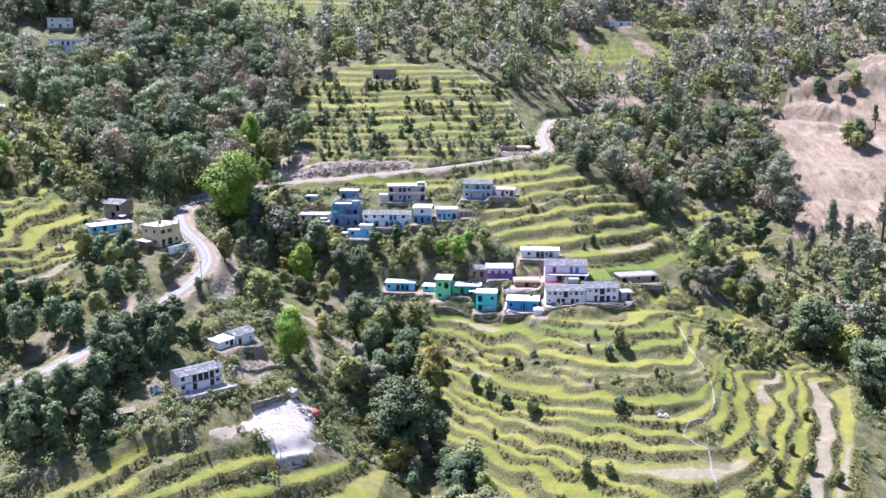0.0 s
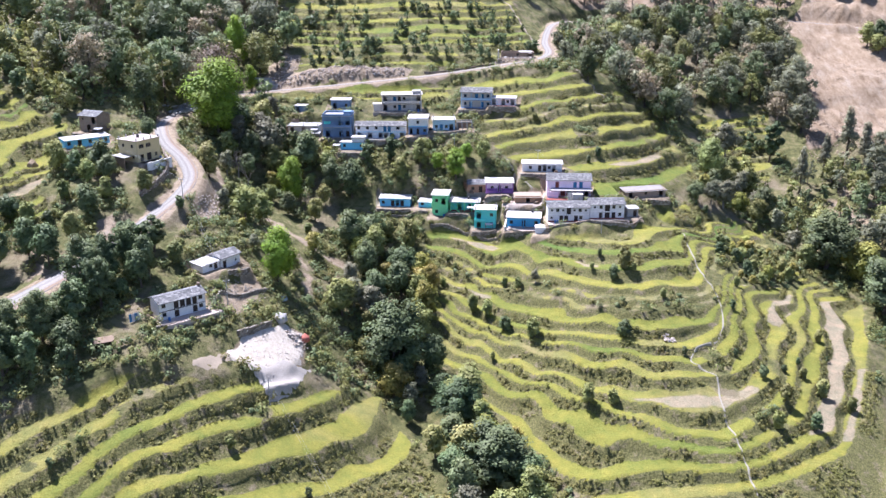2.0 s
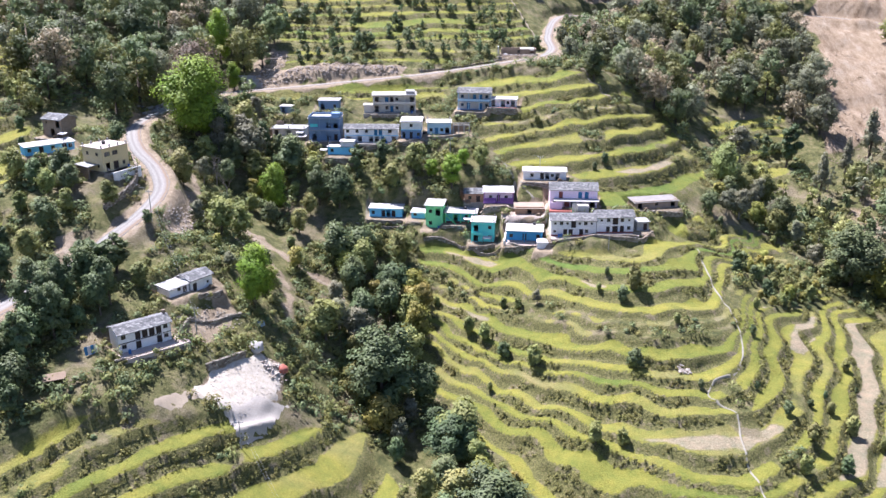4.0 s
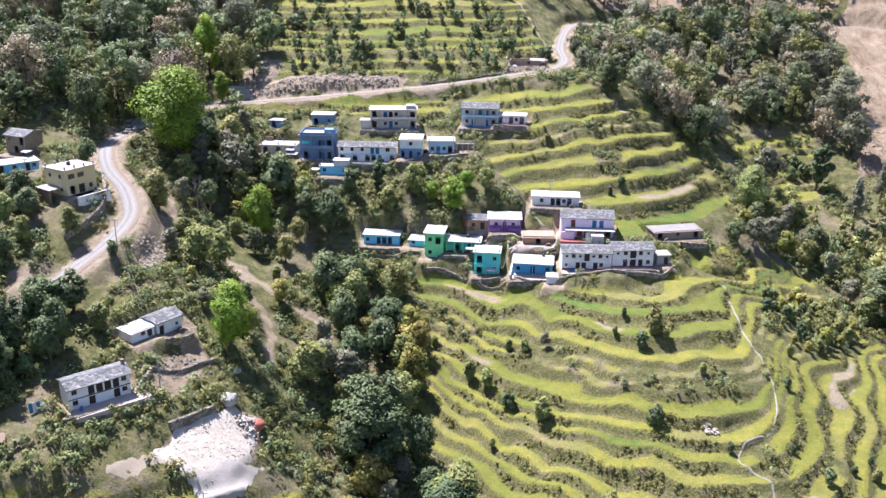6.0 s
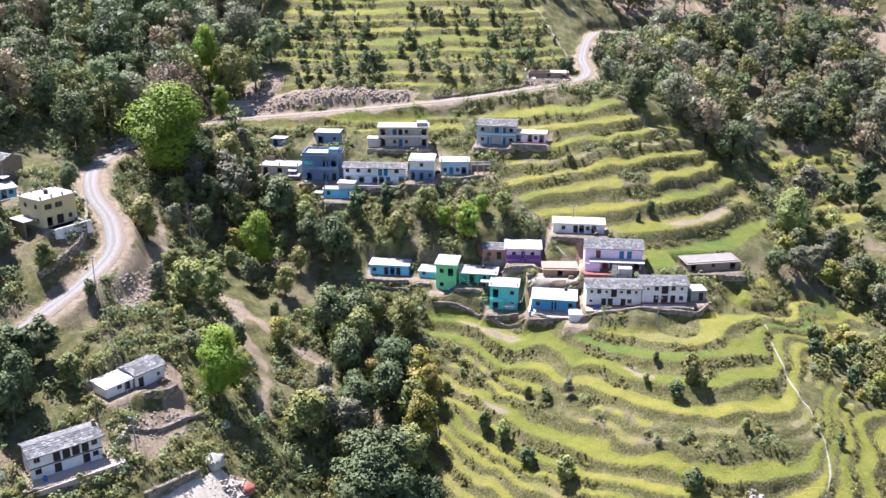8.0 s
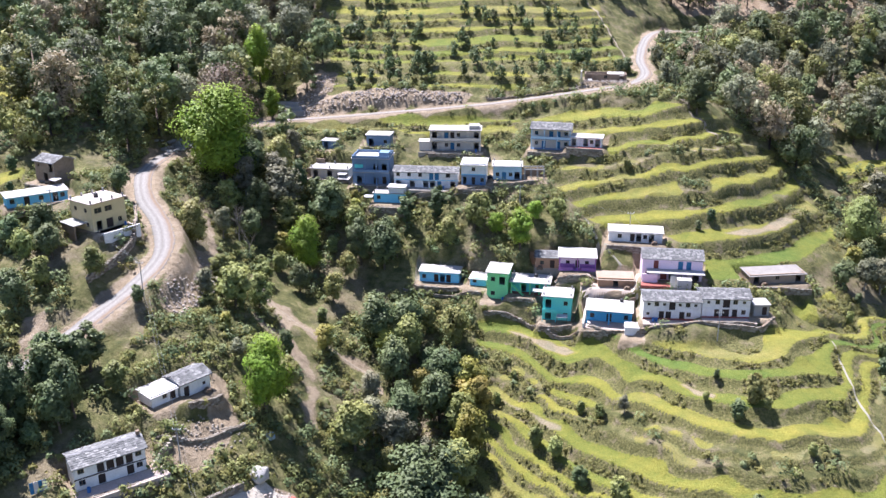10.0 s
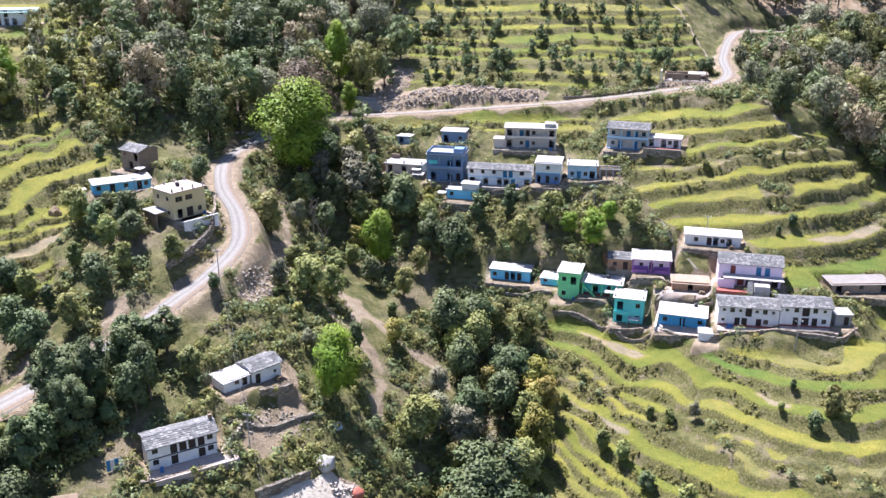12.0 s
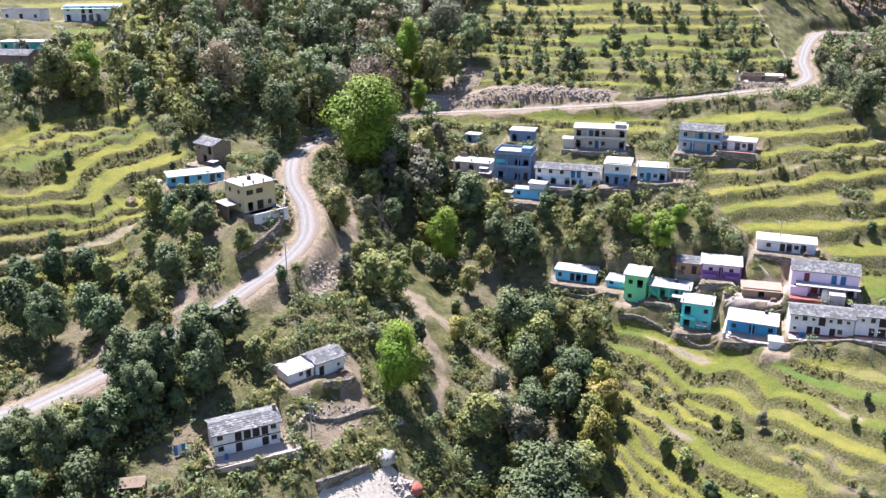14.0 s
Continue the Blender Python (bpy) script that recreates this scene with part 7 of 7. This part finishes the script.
def rubble(name, label, corners, count, low, high, seed, material=None, lift=0.0):
    """Loose broken stone heaped in an outline: one mass."""
    rng = np.random.default_rng(seed)
    xs, ys = [c[0] for c in corners], [c[1] for c in corners]
    px, py = rng.uniform(min(xs), max(xs), count * 4), rng.uniform(min(ys), max(ys), count * 4)
    ok = outline_depth(px, py, corners) > 0
    px, py = px[ok][:count], py[ok][:count]
    pz = ground(px, py) + lift * rng.random(len(px))
    shapes = [np.array([v.co[:] for v in me.vertices]) for me in STONES]
    tris = [np.array([p.vertices[:] for p in me.polygons]) for me in STONES]
    vs, fs, base = [], [], 0
    for x, y, z in zip(px, py, pz):
        k, s, a = rng.integers(0, 5), rng.uniform(low, high), rng.uniform(0, 6.28)
        v = shapes[k] * s
        v = np.column_stack((v[:, 0] * math.cos(a) - v[:, 1] * math.sin(a), v[:, 0] * math.sin(a) + v[:, 1] * math.cos(a), v[:, 2])) + (x, y, z + s * 0.15)
        vs.append(v)
        fs.append(tris[k] + base)
        base += len(v)
    return tagged(new(name, raw_mesh(name, np.vstack(vs), np.vstack(fs), material or PALE_STONE)), label, "rubble", kind="stuff")


rubble("road_rubble", "pale broken rock heaped along the upper road cutting", [(-66, 359.5), (-50, 361), (-14, 362.5), (-14, 366), (-40, 368), (-60, 366)], 620, 0.2, 1.0, 1, lift=0.3)
rubble("cutting_rubble", "dug earth and stones above the road near the ravine", [(-70, 360), (-62, 362), (-56, 380), (-62, 384)], 260, 0.25, 0.9, 2)
rubble("ruin_rubble", "tumbled stones around the roadside ruin", [(22, 367.5), (38, 368), (37, 371), (22, 370.5)], 160, 0.3, 0.8, 3, lift=0.3)
rubble("slide_rubble", "scattered boulders on the landslide", [(158, 395), (170, 440), (205, 440), (240, 410), (185, 366), (150, 366)], 320, 0.3, 1.0, 4, SCREE)
rubble("shoulder_rubble", "loose stones tipped over the road's outer edge", [(-68.5, 250), (-66, 262), (-69, 275), (-65, 276), (-62, 262), (-64, 248)], 360, 0.25, 0.8, 5)
rubble("field_stones", "heap of cleared stones on a terrace edge", [(58.5, 222.5), (61.5, 222.5), (61.5, 225), (58.5, 225)], 46, 0.4, 0.9, 6, lift=0.5)
rubble("yard_stones", "pile of dressed stones beside the yard", [(-39, 217), (-35, 221), (-33, 218), (-36, 214)], 70, 0.4, 1.0, 8, lift=0.6)
rubble("yard_gravel", "loose white stones strewn over the crushed-stone yard", YARD, 420, 0.12, 0.5, 14)
rubble("ravine_rocks", "grey broken rocks in the ravine above the road bend", [(-97, 322), (-93, 338), (-86, 342), (-86, 326), (-90, 318)], 240, 0.5, 1.8, 15, GREY_CONCRETE, lift=0.4)
rubble("terrace_stones", "fallen wall stones on the banks by the farmhouse", [(-56, 214), (-46, 222), (-44, 228), (-52, 226), (-57, 220)], 110, 0.3, 0.8, 9, DRY_STONE)
rubble("slide_scree", "fine pale scree spread below the slide", [(148, 362), (160, 398), (176, 380), (184, 364), (160, 356)], 420, 0.3, 0.9, 10, SCREE)


def stone_wall(name, label, nodes, height, thick=0.6, sink=1.6, seed=1):
    """A dry-stone retaining wall: courses of separate stones over a core."""
    rng = random.Random(seed)
    line = glide(nodes, 0.8)
    zs = soften(ground(line[:, 0], line[:, 1]), 2)
    wall = tagged(new(name), label, "wall", "stone walls")
    bm = bmesh.new()
    tang = np.gradient(line, axis=0)
    tang /= np.linalg.norm(tang, axis=1)[:, None]
    side = np.column_stack((tang[:, 1], -tang[:, 0])) * (thick / 2 - 0.08)
    rows = []
    for p, s, z in zip(line, side, zs):
        rows.append([bm.verts.new((p[0] + s[0] * k, p[1] + s[1] * k, zz)) for k, zz in ((1, z - sink), (1, z + height - 0.1), (-1, z + height - 0.1), (-1, z - sink))])
    for a, b in zip(rows, rows[1:]):
        for k in range(3):
            bm.faces.new((a[k], a[k + 1], b[k + 1], b[k]))
    bmesh.ops.recalc_face_normals(bm, faces=bm.faces)
    part("wall_core", bm, STONE_WALL, wall)
    bm = bmesh.new()
    course = 0.34
    levels = int((height + sink * 0.6) / course)
    for lv in range(levels):
        k = rng.uniform(0, 0.8)
        while k < len(line) - 1.3:
            i = int(k)
            p, t = line[i] + (line[i + 1] - line[i]) * (k - i), tang[i]
            n = np.array((t[1], -t[0]))
            z = zs[i] + height - (lv + 1) * course
            ln = rng.uniform(0.4, 0.85)
            for face in (1, -1):
                c = p + n * face * (thick / 2 - 0.1)
                o = rng.uniform(0.06, 0.16)
                vs = block(bm, -ln / 2, ln / 2, -0.1, o, 0.02, course - rng.uniform(0.01, 0.05))
                for v in vs:
                    q = c + t * v.co.x + n * face * v.co.y
                    v.co = Vector((q[0], q[1], z + v.co.z))
            k += ln / 0.8
    bmesh.ops.recalc_face_normals(bm, faces=bm.faces)
    tagged(part("stonework", bm, SLATE_WALL, wall), kind="stuff")
    return wall


def varied_stone():
    m, nodes, links, bsdf = node_mat("wall_stones", 0.9)
    geo = nodes.new("ShaderNodeNewGeometry")
    fine = noise_node(nodes, links, 4.0, 5)
    col = ramp_node(nodes, links, geo.outputs["Random Per Island"], [(0.0, (0.16, 0.13, 0.10)), (0.5, (0.30, 0.26, 0.21)), (1.0, (0.46, 0.42, 0.36))])
    links.new(mix_node(nodes, links, 0.5, col.outputs[0], fine.outputs[0], "MULTIPLY"), bsdf.inputs["Base Color"])
    bump_node(nodes, links, bsdf, fine.outputs[0], 0.6, 0.05)
    return m


SLATE_WALL = varied_stone()
stone_wall("retaining_wall", "curved dry-stone retaining wall above the road bend", [(-85, 279), (-81.5, 271), (-78.8, 263), (-79.5, 254), (-82, 247)], 1.4, seed=1)
stone_wall("retaining_wall", "dry-stone wall below the white house forecourt", [(33, 272.4), (40, 271.7), (50, 271.6), (58, 272.5), (63, 276)], 0.7, sink=2.4, seed=2)
stone_wall("retaining_wall", "garden wall below the green and turquoise houses", [(-3, 286), (6, 284), (12, 279.5), (20, 277), (26, 274.2)], 0.5, sink=1.8, seed=3)
stone_wall("retaining_wall", "low stone wall below the row of upper houses", [(-31, 317), (-20, 316.6), (-10, 316), (0, 318.6), (10, 320)], 0.4, sink=2.0, seed=4)
stone_wall("retaining_wall", "rough stone wall beside the little blue house", [(-24, 293.4), (-14, 292.6), (-4, 290.5)], 0.5, sink=1.6, seed=5)
stone_wall("retaining_wall", "dry-stone bank below the farm cottage", [(-57, 216), (-51, 220), (-47, 226), (-45, 231)], 0.5, sink=1.6, seed=6)
stone_wall("retaining_wall", "stone wall holding up the farmhouse forecourt", [(-65, 200), (-59, 203.5), (-53.5, 208)], 0.3, sink=1.8, seed=7)
stone_wall("retaining_wall", "mortared stone wall at the back of the white yard", [(-48, 206), (-45, 210.5), (-41.8, 215.5)], 1.5, sink=1.6, seed=12)
stone_wall("roadside_wall", "low stone wall along the upper road", [(-6, 364), (8, 366), (22, 367.6)], 0.8, sink=1.0, seed=8)


# plinth walls hold up the house plots where the slope drops away
for n, name in enumerate(PLOTS):
    x, y, turn, w, d, rise = PLOTS[name]
    c, s = math.cos(radians(turn)), math.sin(radians(turn))
    drop = plot_level(name) - ground_at(x + 5.0 * s, y - 5.0 * c)
    if drop > 1.0 and y < 350 and x > -130 and w > 5.5:
        ends = [(x + k * c + 3.0 * s, y + k * s - 3.0 * c) for k in (-w / 2 - 0.4, -w / 6, w / 6, w / 2 + 0.4)]
        stone_wall("plinth_wall", "weathered dry-stone wall below the house", ends, 0.55, sink=min(drop, 2.4), seed=30 + n)


# ---- poles and wires ----
def power_pole(x, y, height):
    pole = tagged(new("power_pole"), "slim grey steel power pole with crossarm", "pole", "power poles")
    pole.matrix_world = pose(x, y, ground_at(x, y))
    verts, faces = [], []
    limb_tube(verts, faces, [(0, 0, -0.8), (0, 0, height * 0.5), (0, 0, height)], [0.13, 0.11, 0.08], 8)
    mast = new("mast", raw_mesh("mast", np.array(verts), np.array(faces), GREY_CONCRETE))
    mast.parent = pole
    extra(pole, "crossarm", WIRE, (-0.8, 0.8, -0.05, 0.05, height - 0.45, height - 0.33))
    for k in (-0.7, 0.0, 0.7):
        extra(pole, "insulator", WHITE_WALL, (k - 0.06, k + 0.06, -0.06, 0.06, height - 0.33, height - 0.12))
    return Vector((x, y, ground_at(x, y) + height - 0.15))


def cable(a, b, sag, shift):
    curve = bpy.data.curves.new("power_cable", "CURVE")
    curve.dimensions, curve.bevel_depth, curve.bevel_resolution = "3D", 0.012, 1
    sp = curve.splines.new("POLY")
    sp.points.add(20)
    for k, p in enumerate(sp.points):
        t = k / 20
        q = a.lerp(b, t)
        p.co = (q.x + shift, q.y, q.z - sag * 4 * t * (1 - t), 1)
    curve.materials.append(WIRE)
    return tagged(new("power_cable", curve), "thin pale overhead power cable between poles", "cable", "power cables")


TOPS = [power_pole(*q) for q in ((-8, 150, 9), (-38.8, 193.7, 6.5), (-51.5, 213, 8), (-70, 246, 8), (-98, 266, 7))]
for a, b in zip(TOPS, TOPS[1:]):
    for shift in (-0.35, 0.35):
        cable(a, b, 0.9, shift)
EAST_TOPS = [power_pole(*q) for q in ((49, 268.5, 7), (33, 304, 7), (5, 312, 7))]
for a, b in zip(EAST_TOPS, EAST_TOPS[1:]):
    cable(a, b, 0.9, 0.0)


# ---- loose things ----
HAY = worn("old_hay", (0.27, 0.20, 0.125), (0.16, 0.12, 0.08), grain=8.0, patch=1.0, relief=0.1)


def lump(name, label, category, x, y, rx, ry, rz, material, seed, sink=0.15):
    """A tied-down heap: rounded, folded and uneven."""
    rng = random.Random(seed)
    bm = bmesh.new()
    bmesh.ops.create_icosphere(bm, subdivisions=3, radius=1.0)
    off = Vector((rng.uniform(0, 50), rng.uniform(0, 50), 0))
    for v in bm.verts:
        k = 1 + 0.28 * noise.noise(v.co * 1.7 + off) + 0.12 * noise.noise(v.co * 4.5 + off)
        v.co = Vector((v.co.x * rx * k, v.co.y * ry * k, max(v.co.z, -0.25) * rz * k))
    me = bpy.data.meshes.new(name)
    bm.to_mesh(me)
    bm.free()
    for p in me.polygons:
        p.use_smooth = material is not HAY
    me.materials.append(material)
    ob = tagged(new(name, me), label, category)
    ob.matrix_world = pose(x, y, ground_at(x, y) + rz * sink, 0, 0, rng.uniform(0, 360))
    return ob


lump("tarpaulin_mound", "large mound under a taut white tarpaulin", "mound", -40.3, 220.0, 1.9, 1.7, 1.7, WHITE_ROOF, 1)
lump("red_boulder", "rust-red painted boulder beside the yard", "boulder", -34.6, 219.6, 1.4, 1.2, 1.4, RUST_RED, 2)
lump("blue_tarpaulin", "small bundle under a faded blue tarpaulin", "bundle", -41.5, 231.5, 1.1, 0.9, 1.1, worn("faded_blue_sheet", (0.35, 0.45, 0.58), (0.25, 0.32, 0.4), patch=1.2), 3)
lump("hay_stack", "small brown hay heap on the terrace wall", "hay", 62.5, 296.5, 1.3, 1.1, 1.2, HAY, 5)
lump("hay_stack", "dark round hay stack by the wash room", "hay", -119.5, 266.5, 1.4, 1.4, 1.9, HAY, 6)
lump("brush_pile", "pile of cut brown brushwood by the village lane", "brush", 21.5, 289.5, 1.8, 1.2, 1.0, HAY, 7)


def water_tank(x, y, z, s):
    bm = bmesh.new()
    prof = [(0.0, 0.0), (0.55, 0.0), (0.6, 0.05), (0.6, 0.3), (0.57, 0.34), (0.6, 0.38), (0.6, 0.7), (0.57, 0.74), (0.6, 0.78), (0.6, 0.98), (0.3, 1.18), (0.22, 1.2), (0.22, 1.27), (0.0, 1.28)]
    rings = [[bm.verts.new((r * math.cos(a * math.pi / 8) * s, r * math.sin(a * math.pi / 8) * s, h * s)) for a in range(16)] for r, h in prof[1:-1]]
    for a, b in zip(rings, rings[1:]):
        for k in range(16):
            bm.faces.new((a[k], a[(k + 1) % 16], b[(k + 1) % 16], b[k]))
    bm.faces.new(rings[-1])
    bm.faces.new(rings[0][::-1])
    me = bpy.data.meshes.new("water_tank")
    bm.to_mesh(me)
    bm.free()
    me.materials.append(BLACK_PLASTIC)
    ob = tagged(new("water_tank", me), "ribbed black plastic rooftop water tank", "water tank", "water tanks")
    ob.matrix_world = pose(x, y, z)


water_tank(29.6, 283.2, plot_level("blue_house") + 3.58, 0.0 + 0.7)
water_tank(PLOTS["green_wing"][0] + 1.5, PLOTS["green_wing"][1] + 3.5, plot_level("green_wing") + 3.38, 0.75)
water_tank(PLOTS["yellow_house"][0] - 3.5, PLOTS["yellow_house"][1] + 2.0, plot_level("yellow_house") + 6.3, 0.8)
water_tank(PLOTS["gable_house"][0] + 4.4, PLOTS["gable_house"][1] + 5.0, plot_level("gable_house"), 1.3)
panels = tagged(new("door_panels"), "three old blue and white door leaves leaning by the farmhouse", "doors")
panels.matrix_world = pose(-70.2, 201.6, ground_at(-70.2, 201.6), -12, 0, 40)
for k, mat in enumerate((DOOR_BLUE, PALE_BOARD, DOOR_BLUE, PALE_BOARD)):
    extra(panels, "leaf", mat, (-1.3 + k * 0.66, -0.68 + k * 0.66, 0.0, 0.06, 0.0, 1.9))
shelter = tagged(new("lean_to"), "low rusty sheet lean-to half hidden in scrub", "shelter")
shelter.matrix_world = pose(-74.8, 193.5, ground_at(-74.8, 193.5), 0, 0, 24)
extra(shelter, "roof", TIMBER, (-2.2, 2.2, -1.2, 1.2, 1.3, 1.38, 0.4))
for px in (-2.0, 2.0):
    for py in (-1.0, 1.0):
        extra(shelter, "post", TIMBER, (px - 0.07, px + 0.07, py - 0.07, py + 0.07, -0.6, 1.25))
extra(shelter, "back_wall", STONE_WALL, (-2.0, 2.0, 1.25, 1.55, -0.6, 1.3))
blocks = tagged(new("block_steps"), "stepped grey concrete blocks at the road cutting", "blocks")
blocks.matrix_world = pose(-68.5, 361.5, ground_at(-68.5, 361.5), 0, 0, -8)
for k in range(3):
    extra(blocks, "block", GREY_CONCRETE, (-5.5, 4.5 - k * 1.6, k * 1.2, 1.2 + k * 1.2, -1.0, 1.0 + k * 1.1))


# ---- household clutter on the forecourts ----
DRUM_BLUE = worn("blue_plastic_drum", (0.05, 0.16, 0.42), (0.07, 0.14, 0.28), rough=0.5, patch=1.5)
TIN = worn("grey_tin_sheet", (0.46, 0.46, 0.47), (0.3, 0.25, 0.21), rough=0.55, patch=0.8, amount=0.7)


def spot_at(name, along, out):
    """A place on a house's forecourt: metres along its front and out from it."""
    x, y, turn, w, d, rise = PLOTS[name]
    c, s = math.cos(radians(turn)), math.sin(radians(turn))
    return x + along * c + out * s, y + along * s - out * c, plot_level(name), turn


def drum(name, along, out):
    x, y, z, turn = spot_at(name, along, out)
    bm = bmesh.new()
    rings = [[bm.verts.new((r * math.cos(a * math.pi / 7), r * math.sin(a * math.pi / 7), h)) for a in range(14)] for r, h in ((0.28, 0.0), (0.3, 0.04), (0.3, 0.3), (0.315, 0.33), (0.3, 0.36), (0.3, 0.6), (0.315, 0.63), (0.3, 0.66), (0.3, 0.9), (0.27, 0.93), (0.27, 0.88))]
    for a, b in zip(rings, rings[1:]):
        for k in range(14):
            bm.faces.new((a[k], a[(k + 1) % 14], b[(k + 1) % 14], b[k]))
    bm.faces.new(rings[0][::-1])
    bm.faces.new(rings[-1])
    me = bpy.data.meshes.new("water_drum")
    bm.to_mesh(me)
    bm.free()
    me.materials.append(DRUM_BLUE)
    ob = tagged(new("water_drum", me), "blue plastic water drum beside a house wall", "drum", "water drums")
    ob.matrix_world = pose(x, y, z)


def woodpile(name, along, out, seed):
    x, y, z, turn = spot_at(name, along, out)
    rng = random.Random(seed)
    pile = tagged(new("firewood_stack"), "stack of split brown firewood by the house", "firewood", "firewood stacks")
    pile.matrix_world = pose(x, y, z, 0, 0, turn + 90)
    bm = bmesh.new()
    for row in range(5):
        for k in range(9 - row):
            r = rng.uniform(0.07, 0.11)
            m = pose(rng.uniform(-0.06, 0.06), -0.8 + 0.09 * row + k * 0.19, 0.1 + row * 0.17, 0, 90, 0)
            bmesh.ops.create_cone(bm, cap_ends=True, segments=6, radius1=r, radius2=r * 0.85, depth=rng.uniform(0.9, 1.3), matrix=m)
    tagged(part("logs", bm, TIMBER, pile), kind="stuff")


def tin_porch(name, along, out, w, d, h):
    """A low lean-to of tin sheets on four posts."""
    x, y, z, turn = spot_at(name, along, out)
    shed = tagged(new("tin_shelter"), "small shelter of weathered tin sheets on posts", "shelter", "tin shelters")
    shed.matrix_world = pose(x, y, z, 0, 0, turn)
    sheet_ob = extra(shed, "roof", TIN, (-w / 2, w / 2, -d / 2, d / 2, h, h + 0.05, 0.25))
    for px in (-w / 2 + 0.12, w / 2 - 0.12):
        for py in (-d / 2 + 0.12, d / 2 - 0.12):
            extra(shed, "post", TIMBER, (px - 0.05, px + 0.05, py - 0.05, py + 0.05, -0.3, h + 0.02))


for q in (("white_house", -4.2, 1.2), ("white_house", -3.5, 1.1), ("row_house", 5.0, 1.0), ("gable_house", 2.2, 1.0), ("yellow_house", 2.8, 1.4), ("blue_house", 4.0, 1.3), ("balcony_house", 6.0, 1.3), ("slate_house", -4.0, 1.2), ("green_tower", 1.5, 1.0), ("sky_house", -2.6, 1.0)):
    drum(*q)
for k, q in enumerate((("row_house", -6.5, 1.2), ("pink_house", 5.2, 1.4), ("mud_hut", 2.6, 1.2), ("stone_cottage", -1.8, 1.0), ("upper_cabin", 1.6, 1.4), ("long_shed", 4.6, 1.2), ("brown_row", -4.0, 1.1), ("barn", 2.2, 1.0))):
    woodpile(*q, 60 + k)
for q in (("ruined_house", 4.2, 1.4, 2.6, 1.8, 2.0), ("twin_cabin", -5.6, 0.4, 2.4, 1.8, 1.9), ("green_wing", 2.4, 1.6, 3.0, 1.6, 2.1), ("teal_house", 1.4, 1.6, 2.6, 1.5, 2.0), ("barn", 5.4, 1.6, 2.4, 1.8, 1.8)):
    tin_porch(*q)
